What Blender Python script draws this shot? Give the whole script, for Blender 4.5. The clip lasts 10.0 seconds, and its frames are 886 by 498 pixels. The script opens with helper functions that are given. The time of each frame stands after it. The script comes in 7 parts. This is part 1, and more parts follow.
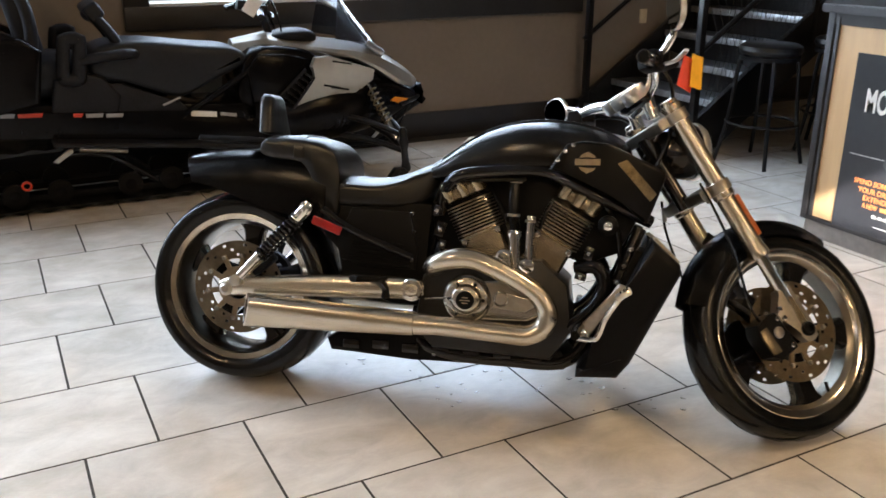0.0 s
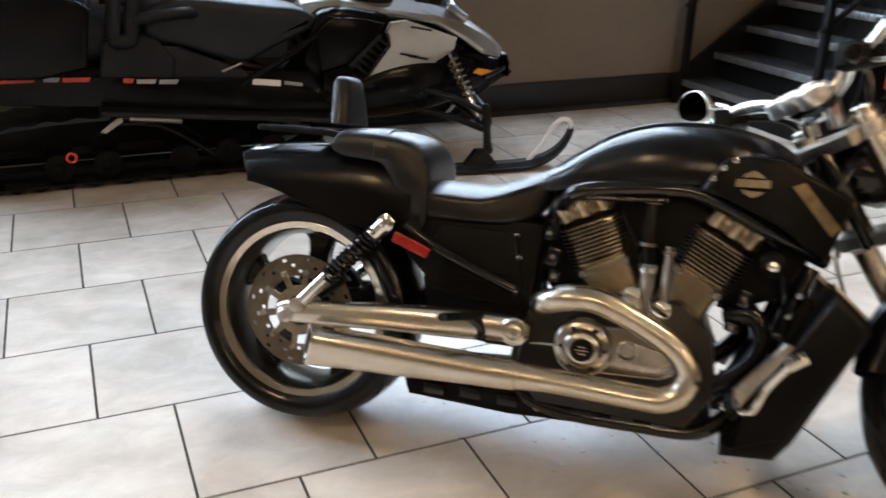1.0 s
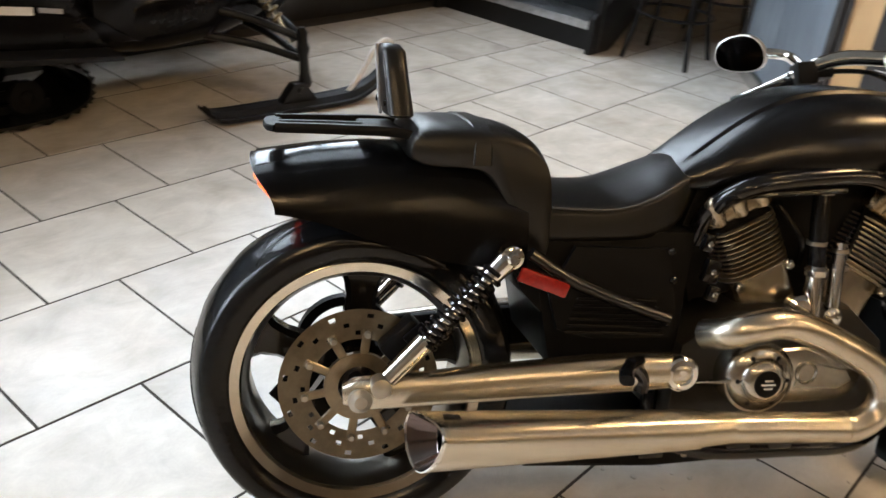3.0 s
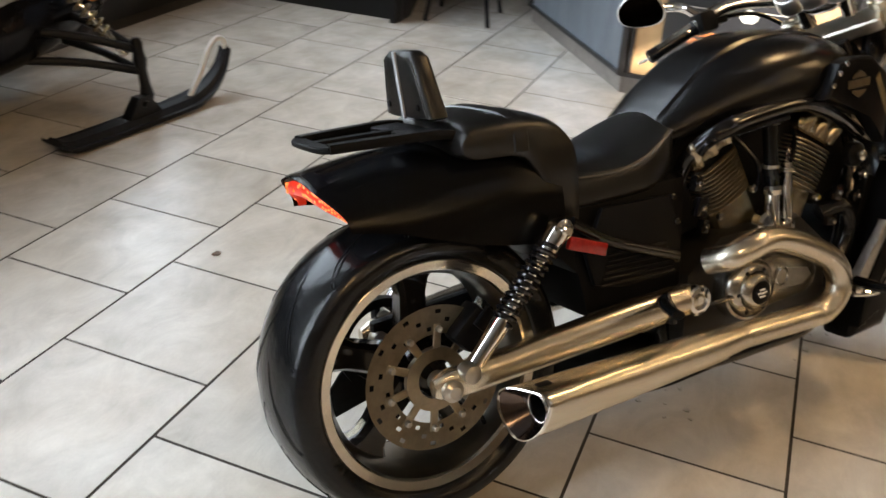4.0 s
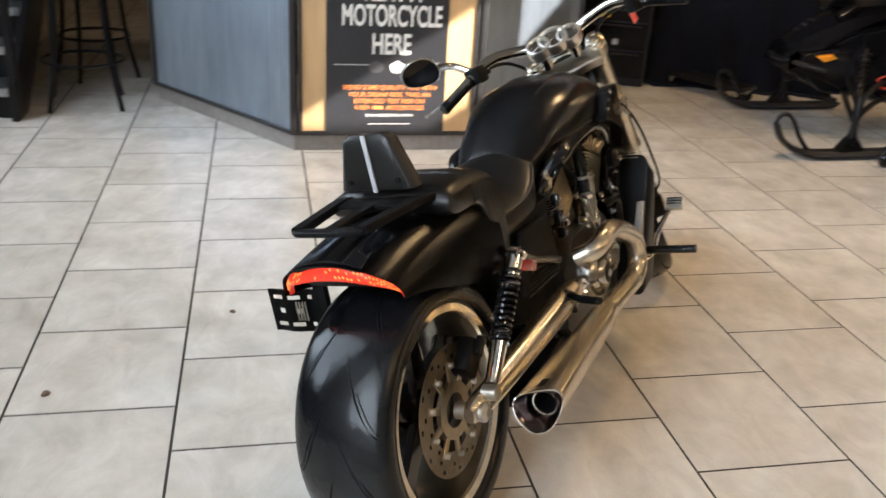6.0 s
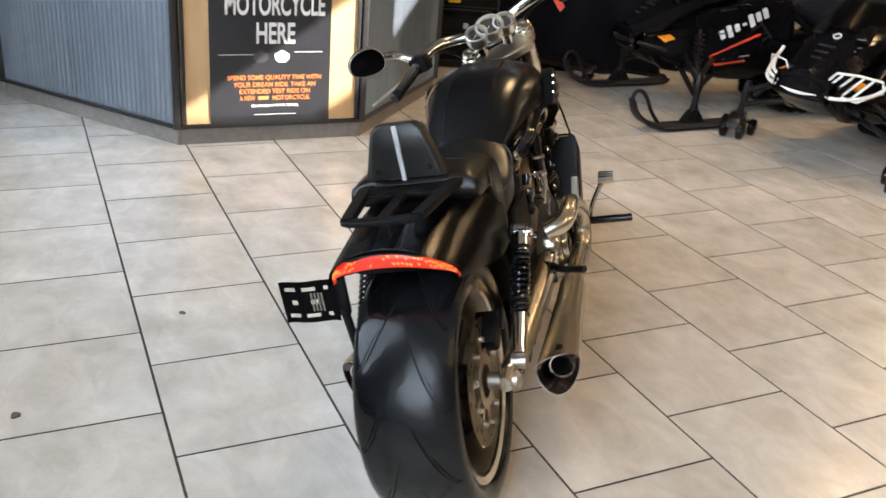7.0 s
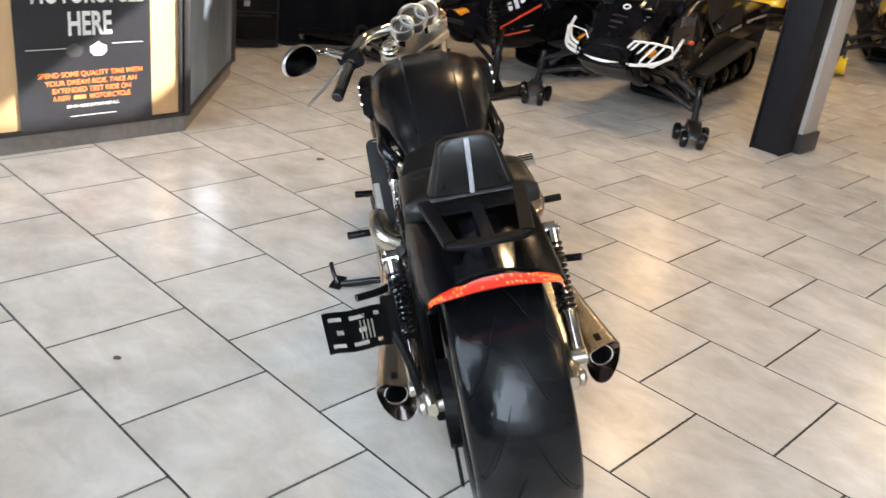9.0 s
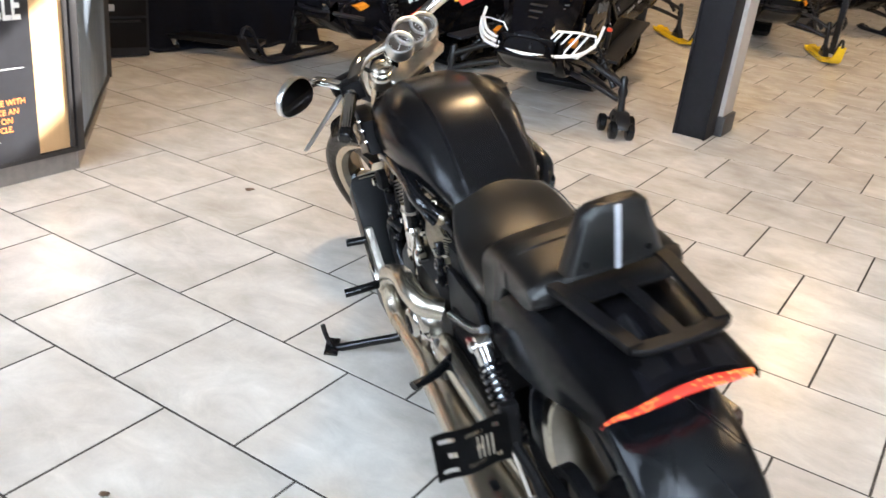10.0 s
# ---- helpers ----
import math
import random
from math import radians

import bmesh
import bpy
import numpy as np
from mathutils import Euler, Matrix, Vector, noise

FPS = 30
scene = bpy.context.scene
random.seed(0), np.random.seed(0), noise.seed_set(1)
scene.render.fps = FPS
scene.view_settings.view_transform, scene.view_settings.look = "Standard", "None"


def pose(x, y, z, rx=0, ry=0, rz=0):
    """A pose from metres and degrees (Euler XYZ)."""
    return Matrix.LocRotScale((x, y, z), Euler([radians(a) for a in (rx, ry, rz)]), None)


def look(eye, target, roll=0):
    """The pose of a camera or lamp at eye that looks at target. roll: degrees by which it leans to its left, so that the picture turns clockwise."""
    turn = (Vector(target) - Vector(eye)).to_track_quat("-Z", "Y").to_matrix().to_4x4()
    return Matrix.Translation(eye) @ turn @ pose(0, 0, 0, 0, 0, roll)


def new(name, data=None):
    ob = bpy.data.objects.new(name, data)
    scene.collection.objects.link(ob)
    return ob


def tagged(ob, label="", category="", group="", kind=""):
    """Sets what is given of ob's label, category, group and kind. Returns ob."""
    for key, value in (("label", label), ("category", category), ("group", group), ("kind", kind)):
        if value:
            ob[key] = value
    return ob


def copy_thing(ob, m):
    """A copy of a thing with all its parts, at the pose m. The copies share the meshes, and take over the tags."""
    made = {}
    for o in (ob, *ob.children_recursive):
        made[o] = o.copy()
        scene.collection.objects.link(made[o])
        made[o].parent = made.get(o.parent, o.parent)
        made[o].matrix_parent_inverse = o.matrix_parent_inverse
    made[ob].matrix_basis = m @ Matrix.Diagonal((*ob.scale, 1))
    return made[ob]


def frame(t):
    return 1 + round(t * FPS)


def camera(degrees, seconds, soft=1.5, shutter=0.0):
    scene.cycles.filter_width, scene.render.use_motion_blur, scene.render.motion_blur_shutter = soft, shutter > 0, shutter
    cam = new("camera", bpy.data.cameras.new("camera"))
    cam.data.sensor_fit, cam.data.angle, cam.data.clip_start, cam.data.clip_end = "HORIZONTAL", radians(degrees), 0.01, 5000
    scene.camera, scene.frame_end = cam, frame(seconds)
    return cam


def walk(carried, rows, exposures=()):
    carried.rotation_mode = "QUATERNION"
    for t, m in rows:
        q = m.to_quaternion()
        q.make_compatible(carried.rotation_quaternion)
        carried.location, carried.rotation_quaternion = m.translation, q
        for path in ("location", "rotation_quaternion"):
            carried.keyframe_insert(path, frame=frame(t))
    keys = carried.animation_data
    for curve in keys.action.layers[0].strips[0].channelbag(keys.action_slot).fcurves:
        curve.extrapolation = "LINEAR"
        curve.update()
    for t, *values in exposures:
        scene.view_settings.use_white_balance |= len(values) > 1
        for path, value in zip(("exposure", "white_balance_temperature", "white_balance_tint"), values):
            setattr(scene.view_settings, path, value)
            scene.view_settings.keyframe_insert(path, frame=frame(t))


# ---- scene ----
cam = camera(53.6, 10.0, soft=1.5, shutter=0.5)
PATH = [
    (0, (-0.541, -2.38, 1.418), (0.324, -0.71, 0.739), 0.2),
    (0.5, (-0.476, -2.127, 1.399), (0.375, -0.473, 0.666), 0.6),
    (1, (-0.41, -1.819, 1.396), (0.327, -0.126, 0.628), 1.3),
    (1.5, (-0.514, -1.437, 1.361), (0.188, 0.233, 0.515), 2.1),
    (2, (-0.582, -1.121, 1.337), (0.239, 0.457, 0.422), 2.4),
    (2.5, (-0.656, -0.833, 1.351), (0.392, 0.562, 0.372), 2.7),
    (2.7, (-0.724, -0.767, 1.354), (0.471, 0.509, 0.382), 4.5),
    (3.8, (-1.175, -0.343, 1.372), (0.416, 0.399, 0.413), 4.2),
    (4, (-1.205, -0.238, 1.403), (0.423, 0.388, 0.423), 3.3),
    (4.5, (-1.34, -0.036, 1.41), (0.393, 0.313, 0.474), 5.3),
    (4.7, (-1.444, 0.086, 1.41), (0.328, 0.289, 0.504), 5.5),
    (5, (-1.512, 0.2, 1.451), (0.27, 0.269, 0.545), 4.8),
    (5.5, (-1.528, 0.388, 1.435), (0.278, 0.238, 0.59), 5.3),
    (6, (-1.507, 0.653, 1.455), (0.277, 0.259, 0.641), 3.6),
    (6.2, (-1.519, 0.76, 1.444), (0.246, 0.241, 0.66), 4.6),
    (7.5, (-1.342, 1.357, 1.468), (0.216, 0.411, 0.644), 5.4),
    (8, (-1.227, 1.518, 1.481), (0.253, 0.408, 0.723), 6.4),
    (8.5, (-1.092, 1.71, 1.48), (0.236, 0.415, 0.73), 6.8),
    (9, (-0.895, 1.771, 1.442), (0.324, 0.413, 0.625), 7.4),
    (9.5, (-0.555, 1.77, 1.443), (0.522, 0.295, 0.629), 5.2),
    (10, (-0.179, 1.763, 1.403), (0.741, 0.187, 0.586), 6.7),
]
EXPOSURES = [(0.0, 2.52, 6500, 12), (1.0, 2.6, 6500, 12), (2.5, 2.68, 6950, 12), (4.0, 2.24, 7250, 12), (5.0, 2.24, 7100, 12), (6.2, 2.42, 6900, 12), (7.5, 2.32, 6750, 12), (9.0, 2.40, 6650, 12), (10.0, 2.78, 6450, 12)]
walk(cam, [(t, look(eye, target, roll)) for t, eye, target, roll in PATH], EXPOSURES)

# ---------------- light ----------------
world = bpy.data.worlds.new("sky")
scene.world = world
world.use_nodes = True
wn = world.node_tree
sky = wn.nodes.new("ShaderNodeTexSky")
sky.sky_type, sky.sun_disc = "NISHITA", False
sky.sun_elevation, sky.sun_rotation = radians(28), radians(213)
wn.links.new(sky.outputs[0], wn.nodes["Background"].inputs[0])
wn.nodes["Background"].inputs[1].default_value = 0.05


def area(name, place, target, sx, sy, watts, colour):
    lamp = bpy.data.lights.new(name, "AREA")
    lamp.shape, lamp.size, lamp.size_y = "RECTANGLE", sx, sy
    lamp.energy, lamp.color = watts, colour
    ob = new(name, lamp)
    ob.matrix_world = look(place, target)
    return ob


# daylight standing in the two tall north windows, falling in from the high sky
for wx, watts in ((1.92, 37), (-3.1, 78)):
    lamp = area("window_daylight", (wx, 3.50, 2.97), (wx, 0.0, 2.97), 2.96, 3.88, watts, (0.74, 0.87, 1.0))
    lamp.data.spread = radians(170)
# warm round showroom lamps in the ceiling
LAMPS = [(-2.6, -1.5), (2.1, -1.6), (-2.6, -5.0), (2.5, -5.0), (-2.6, -8.5), (0.9, -8.5), (4.5, -8.5)]
for lx, ly in LAMPS:
    lamp = area("ceiling_lamp_light", (lx, ly, 3.70), (lx, ly, 0), 0.45, 0.45, 6.8, (1.0, 0.655, 0.30))
    lamp.data.shape = "DISK"
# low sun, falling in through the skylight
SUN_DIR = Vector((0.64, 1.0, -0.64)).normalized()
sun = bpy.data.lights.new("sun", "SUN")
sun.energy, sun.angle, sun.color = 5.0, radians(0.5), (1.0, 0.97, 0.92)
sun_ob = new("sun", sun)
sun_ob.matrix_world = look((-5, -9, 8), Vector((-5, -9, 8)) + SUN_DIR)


# ---------------- materials ----------------
def mat(name, base, rough=0.5, metal=0.0, scale=40.0, vary=0.15, bump=0.0, bscale=None, coat=0.0, rvary=0.0,
        stretch=(1, 1, 1), spec=0.5, random_tint=0.0):
    """A procedural surface: base colour broken at two scales, uneven gloss, fine relief."""
    m = bpy.data.materials.new(name)
    m.use_nodes = True
    nt = m.node_tree
    n, l = nt.nodes, nt.links
    b = n["Principled BSDF"]
    tc = n.new("ShaderNodeTexCoord")
    mp = n.new("ShaderNodeMapping")
    mp.inputs["Scale"].default_value = stretch
    l.new(tc.outputs["Object"], mp.inputs[0])
    fine = n.new("ShaderNodeTexNoise")
    fine.inputs["Scale"].default_value, fine.inputs["Detail"].default_value = scale, 6
    broad = n.new("ShaderNodeTexNoise")
    broad.inputs["Scale"].default_value, broad.inputs["Detail"].default_value = scale / 9, 3
    l.new(mp.outputs[0], fine.inputs[0])
    l.new(mp.outputs[0], broad.inputs[0])
    add = n.new("ShaderNodeMath")
    add.operation = "ADD"
    l.new(fine.outputs[0], add.inputs[0])
    l.new(broad.outputs[0], add.inputs[1])
    ramp = n.new("ShaderNodeMapRange")
    ramp.inputs[1].default_value, ramp.inputs[2].default_value = 0.7, 1.3
    ramp.inputs[3].default_value, ramp.inputs[4].default_value = 1 - vary, 1 + vary
    l.new(add.outputs[0], ramp.inputs[0])
    mul = n.new("ShaderNodeMix")
    mul.data_type, mul.blend_type = "RGBA", "MULTIPLY"
    mul.inputs[0].default_value = 1.0
    mul.inputs[6].default_value = (*base, 1)
    value = ramp.outputs[0]
    if random_tint:
        oi = n.new("ShaderNodeObjectInfo")
        rr = n.new("ShaderNodeMapRange")
        rr.inputs[3].default_value, rr.inputs[4].default_value = 1 - random_tint, 1 + random_tint
        l.new(oi.outputs["Random"], rr.inputs[0])
        mm = n.new("ShaderNodeMath")
        mm.operation = "MULTIPLY"
        l.new(rr.outputs[0], mm.inputs[0])
        l.new(value, mm.inputs[1])
        value = mm.outputs[0]
    cb = n.new("ShaderNodeCombineColor")
    for k in range(3):
        l.new(value, cb.inputs[k])
    l.new(cb.outputs[0], mul.inputs[7])
    l.new(mul.outputs[2], b.inputs["Base Color"])
    rg = n.new("ShaderNodeMapRange")
    rg.inputs[1].default_value, rg.inputs[2].default_value = 0.35, 0.65
    rg.inputs[3].default_value, rg.inputs[4].default_value = max(0.02, rough * (1 - rvary)), min(1, rough * (1 + rvary))
    l.new(broad.outputs[0], rg.inputs[0])
    b.inputs["Roughness"].default_value = rough
    if rvary:
        l.new(rg.outputs[0], b.inputs["Roughness"])
    b.inputs["Metallic"].default_value = metal
    b.inputs["Specular IOR Level"].default_value = spec
    b.inputs["Coat Weight"].default_value = coat
    b.inputs["Coat Roughness"].default_value = 0.08
    if bump:
        bn = n.new("ShaderNodeTexNoise")
        bn.inputs["Scale"].default_value, bn.inputs["Detail"].default_value = bscale or scale * 4, 4
        l.new(mp.outputs[0], bn.inputs[0])
        bp = n.new("ShaderNodeBump")
        bp.inputs["Strength"].default_value, bp.inputs["Distance"].default_value = bump, 0.002
        l.new(bn.outputs[0], bp.inputs["Height"])
        l.new(bp.outputs[0], b.inputs["Normal"])
    return m


def glow(name, colour, strength, base=(0.5, 0.5, 0.5)):
    m = mat(name, base, 0.3)
    b = m.node_tree.nodes["Principled BSDF"]
    b.inputs["Emission Color"].default_value = (*colour, 1)
    b.inputs["Emission Strength"].default_value = strength
    return m


def glass(name, colour=(0.9, 0.9, 0.9), rough=0.02, alpha_mix=1.0):
    m = mat(name, colour, rough, vary=0.02)
    b = m.node_tree.nodes["Principled BSDF"]
    b.inputs["Transmission Weight"].default_value = alpha_mix
    b.inputs["IOR"].default_value = 1.2
    return m


def tile_material():
    """Stone-look tile: cloudy at two scales, each tile cut from another spot."""
    m = mat("glazed stone-look tile", (0.5, 0.46, 0.41), 0.3)
    nt = m.node_tree
    n, l = nt.nodes, nt.links
    for nd in list(n):
        if nd.type not in ("BSDF_PRINCIPLED", "OUTPUT_MATERIAL"):
            n.remove(nd)
    b = n["Principled BSDF"]
    geo, oi = n.new("ShaderNodeNewGeometry"), n.new("ShaderNodeObjectInfo")
    add = n.new("ShaderNodeMath")
    l.new(oi.outputs["Random"], add.inputs[0])
    l.new(geo.outputs["Random Per Island"], add.inputs[1])
    off = n.new("ShaderNodeVectorMath")
    off.operation = "MULTIPLY"
    cmb = n.new("ShaderNodeCombineXYZ")
    for k in range(3):
        l.new(add.outputs[0], cmb.inputs[k])
    off.inputs[1].default_value = (41.0, 67.0, 23.0)
    l.new(cmb.outputs[0], off.inputs[0])
    place = n.new("ShaderNodeVectorMath")
    l.new(geo.outputs["Position"], place.inputs[0])
    l.new(off.outputs[0], place.inputs[1])

    slant = n.new("ShaderNodeMapping")
    slant.inputs["Rotation"].default_value = (0, 0, 0.95)
    slant.inputs["Scale"].default_value = (0.8, 1.35, 1.0)
    l.new(place.outputs[0], slant.inputs[0])

    def noise(scale, detail, rough, dist=0.0, veined=False):
        t = n.new("ShaderNodeTexNoise")
        t.inputs["Scale"].default_value, t.inputs["Detail"].default_value = scale, detail
        t.inputs["Roughness"].default_value, t.inputs["Distortion"].default_value = rough, dist
        l.new(slant.outputs[0] if veined else place.outputs[0], t.inputs[0])
        return t
    cloud, vein, speck = noise(4.5, 4, 0.55), noise(6.0, 8, 0.66, 0.8, True), noise(140, 2, 0.5)
    r1 = n.new("ShaderNodeValToRGB")
    e = r1.color_ramp.elements
    e[0].position, e[0].color = 0.0, (0.365, 0.315, 0.255, 1)
    e[1].position, e[1].color = 1.0, (0.70, 0.675, 0.632, 1)
    l.new(cloud.outputs[0], r1.inputs[0])
    r2 = n.new("ShaderNodeMapRange")
    r2.inputs[1].default_value, r2.inputs[2].default_value, r2.inputs[3].default_value, r2.inputs[4].default_value = 0.0, 1.0, 0.66, 1.36
    l.new(vein.outputs[0], r2.inputs[0])
    r3 = n.new("ShaderNodeMapRange")
    r3.inputs[1].default_value, r3.inputs[2].default_value, r3.inputs[3].default_value, r3.inputs[4].default_value = 0.0, 1.0, 0.96, 1.04
    l.new(speck.outputs[0], r3.inputs[0])
    tint = n.new("ShaderNodeMapRange")
    tint.inputs[3].default_value, tint.inputs[4].default_value = 0.94, 1.05
    l.new(add.outputs[0], tint.inputs[0])
    last = r2.outputs[0]
    for o in (r3, tint):
        mu = n.new("ShaderNodeMath")
        mu.operation = "MULTIPLY"
        l.new(last, mu.inputs[0])
        l.new(o.outputs[0], mu.inputs[1])
        last = mu.outputs[0]
    sc = n.new("ShaderNodeVectorMath")
    sc.operation = "SCALE"
    l.new(r1.outputs[0], sc.inputs[0])
    l.new(last, sc.inputs["Scale"])
    l.new(sc.outputs[0], b.inputs["Base Color"])
    b.inputs["Roughness"].default_value = 0.25
    return m


M_TILE = tile_material()
M_GROUT = mat("dark grout", (0.034, 0.028, 0.023), 0.9, scale=60, vary=0.25, bump=0.3)
M_WALL = mat("taupe wall paint", (0.18, 0.149, 0.118), 0.7, scale=25, vary=0.06, bump=0.08, bscale=160)
M_DARKTRIM = mat("black painted trim", (0.018, 0.017, 0.018), 0.45, scale=50, vary=0.2, bump=0.05)
M_CEIL = mat("dark grey ceiling paint", (0.11, 0.106, 0.10), 0.8, scale=8, vary=0.05, bump=0.1)
M_MATTE = mat("black denim paint", (0.0032, 0.0032, 0.0038), 0.245, scale=120, vary=0.1, spec=0.42)
M_PANEL = mat("satin black moulded panel", (0.003, 0.003, 0.0035), 0.30, scale=90, vary=0.15, spec=0.16)
M_GLOSS = mat("gloss black paint", (0.005, 0.005, 0.006), 0.14, scale=30, vary=0.1, coat=0.25, spec=0.4)
M_BLACKPL = mat("black textured plastic", (0.004, 0.004, 0.0045), 0.42, scale=90, vary=0.2, bump=0.2, bscale=700, spec=0.1)
M_RUBBER = mat("black rubber", (0.0045, 0.005, 0.0058), 0.19, scale=60, vary=0.3, bump=0.7, bscale=38, rvary=0.4, spec=0.30)
M_LEATHER = mat("black vinyl", (0.0055, 0.0052, 0.005), 0.30, scale=50, vary=0.2, bump=0.25, bscale=420, spec=0.42)
M_CHROME = mat("chrome", (0.78, 0.76, 0.73), 0.08, 1.0, scale=20, vary=0.05)
M_STEEL = mat("brushed stainless steel", (0.62, 0.565, 0.475), 0.27, 1.0, scale=60, vary=0.05, bump=0.015, bscale=420, stretch=(0.12, 1, 1))
M_ALU = mat("cast aluminium", (0.45, 0.42, 0.37), 0.35, 1.0, scale=60, vary=0.15, bump=0.1)
M_RIM = mat("machined rim lip", (0.62, 0.56, 0.47), 0.15, 1.0, scale=40, vary=0.1)
M_DISC = mat("brake disc steel", (0.29, 0.235, 0.165), 0.36, 1.0, scale=60, vary=0.2)
M_ENGINE = mat("grey powder coat", (0.018, 0.017, 0.016), 0.34, 0.3, scale=70, vary=0.2, bump=0.15, spec=0.4)
M_RED = mat("red reflector plastic", (0.28, 0.010, 0.009), 0.25, scale=200, vary=0.25, coat=0.5)
M_TAIL = glow("lit red tail lamp lens", (1.0, 0.050, 0.014), 0.075, (0.5, 0.02, 0.012))
M_TAILDARK = mat("smoked chrome tip", (0.15, 0.12, 0.115), 0.14, 1.0)
M_GAUGE = mat("dial face", (0.035, 0.026, 0.02), 0.45, spec=0.2)
# low base colour stands in for a dim room reflected in the mirror
M_MIRROR = mat("darkened mirror glass", (0.04, 0.036, 0.033), 0.03, 1.0, vary=0.01)
M_WHITEPL = mat("white plastic", (0.72, 0.70, 0.68), 0.35, scale=60, vary=0.06)
M_ORANGE = mat("orange lens", (0.80, 0.28, 0.02), 0.2, coat=0.5)
M_TAGRED = mat("red paper tag", (0.65, 0.06, 0.035), 0.55)
M_TAGYEL = mat("yellow paper tag", (0.80, 0.42, 0.02), 0.55)
M_PADGREY = mat("grey piping", (0.33, 0.33, 0.35), 0.5)
M_BRONZE = mat("bronze mesh", (0.20, 0.15, 0.08), 0.45, 0.7, scale=300, vary=0.5, bump=0.6, bscale=500)
M_PANE = glass("window glass", (0.95, 0.97, 1.0))
M_WALLPLATE = mat("cream plastic", (0.55, 0.48, 0.34), 0.4)
M_DIFFUSER = glow("warm lamp diffuser", (1.0, 0.80, 0.56), 4.0, (0.8, 0.8, 0.8))
M_CASING = mat("warm grey paint", (0.34, 0.31, 0.28), 0.55, scale=30, vary=0.08, bump=0.05)
M_TREAD = mat("worn chequer plate steel", (0.20, 0.21, 0.22), 0.34, 0.9, scale=50, vary=0.3, bump=0.8, bscale=90)
M_NOSE = mat("worn bright steel edge", (0.50, 0.52, 0.55), 0.3, 0.9, scale=90, vary=0.35, bump=0.3)
M_BLACKSTEEL = mat("black painted steel", (0.006, 0.006, 0.007), 0.30, scale=60, vary=0.25, bump=0.06, spec=0.3)
M_GALV = mat("galvanised corrugated sheet", (0.25, 0.295, 0.35), 0.34, 0.8, scale=14, vary=0.16, bump=0.08, bscale=60, stretch=(1, 1, 0.25))
M_WOOD = mat("pale plywood", (0.50, 0.32, 0.16), 0.5, scale=22, vary=0.14, bump=0.08, bscale=80, stretch=(1, 1, 0.12))
M_POSTER = mat("black poster sheet", (0.020, 0.021, 0.025), 0.35, scale=30, vary=0.12, coat=0.25)
M_PRINTW = mat("white print", (0.72, 0.71, 0.68), 0.35, vary=0.03)
M_PRINTO = mat("orange print", (0.80, 0.24, 0.07), 0.35, vary=0.05)
M_KICK = mat("grey laminate kick board", (0.19, 0.17, 0.155), 0.5, scale=30, vary=0.2, bump=0.05)
M_COUNTER = mat("dark laminate counter", (0.045, 0.045, 0.05), 0.3, scale=60, vary=0.2)
M_SILVER = mat("satin silver bodywork", (0.34, 0.318, 0.28), 0.28, 0.6, scale=30, vary=0.05, coat=0.4)
M_YELLOW = mat("yellow bodywork", (0.72, 0.47, 0.01), 0.25, scale=30, vary=0.06, coat=0.5)
M_SLEDBLK = mat("black moulded bodywork", (0.004, 0.004, 0.005), 0.17, scale=60, vary=0.2, rvary=0.15, spec=0.13)
M_DULL = mat("dull black plastic", (0.011, 0.012, 0.016), 0.5, scale=60, vary=0.3, bump=0.15, bscale=200, spec=0.2)
M_REDP = mat("red decal", (0.60, 0.05, 0.02), 0.3)
M_SMOKE = glass("smoked windshield", (0.10, 0.10, 0.11), 0.05, 0.75)
M_LENS = mat("clear lamp lens", (0.35, 0.36, 0.38), 0.08, 0.6, scale=90, vary=0.3, coat=0.8)
M_CLOTH = mat("dark blue cover cloth", (0.004, 0.005, 0.011), 0.85, scale=40, vary=0.3, bump=0.3, bscale=300, spec=0.2)
M_TAILSPOT = glow("bright lamp facet", (1.0, 0.24, 0.05), 0.34, (0.7, 0.12, 0.03))
M_FIN = mat("machined fin edge", (0.48, 0.42, 0.33), 0.28, 0.95, scale=80, vary=0.2)
M_CYL = mat("bronze-grey cylinder coating", (0.36, 0.305, 0.225), 0.25, 0.95, scale=70, vary=0.25, bump=0.12)
# this near-black stands in for the shade inside the tread grooves
M_GROOVE = mat("shaded recess black", (0.003, 0.003, 0.0034), 0.8, scale=60, vary=0.2, spec=0.15)
M_PIPING = mat("dull dark piping", (0.03, 0.03, 0.032), 0.5)
M_MAT = mat("black ribbed floor mat", (0.008, 0.008, 0.009), 0.8, scale=120, vary=0.3, bump=0.6, bscale=300, spec=0.2)
M_WATER = glass("clear water", (0.98, 0.99, 1.0), 0.01)
M_WATER.node_tree.nodes["Principled BSDF"].inputs["IOR"].default_value = 1.33
M_STAIN = mat("brown floor stain", (0.10, 0.06, 0.035), 0.6, scale=200, vary=0.4)
M_FORKREF = mat("dull amber reflector", (0.40, 0.10, 0.025), 0.3, coat=0.3)
M_SLEDSEAT = mat("matt black vinyl", (0.012, 0.014, 0.019), 0.45, scale=50, vary=0.2, bump=0.2, bscale=420, spec=0.25)
M_BEZEL = mat("satin bright bezel", (0.86, 0.84, 0.80), 0.30, 1.0, scale=40, vary=0.05)
M_COVER = mat("polished aluminium cover", (0.50, 0.47, 0.42), 0.20, 1.0, scale=40, vary=0.12)
M_CARD = mat("tan cardboard", (0.30, 0.22, 0.14), 0.7, scale=30, vary=0.12, bump=0.1)
M_BARREL = mat("brushed rim barrel", (0.25, 0.225, 0.19), 0.28, 1.0, scale=40, vary=0.1)
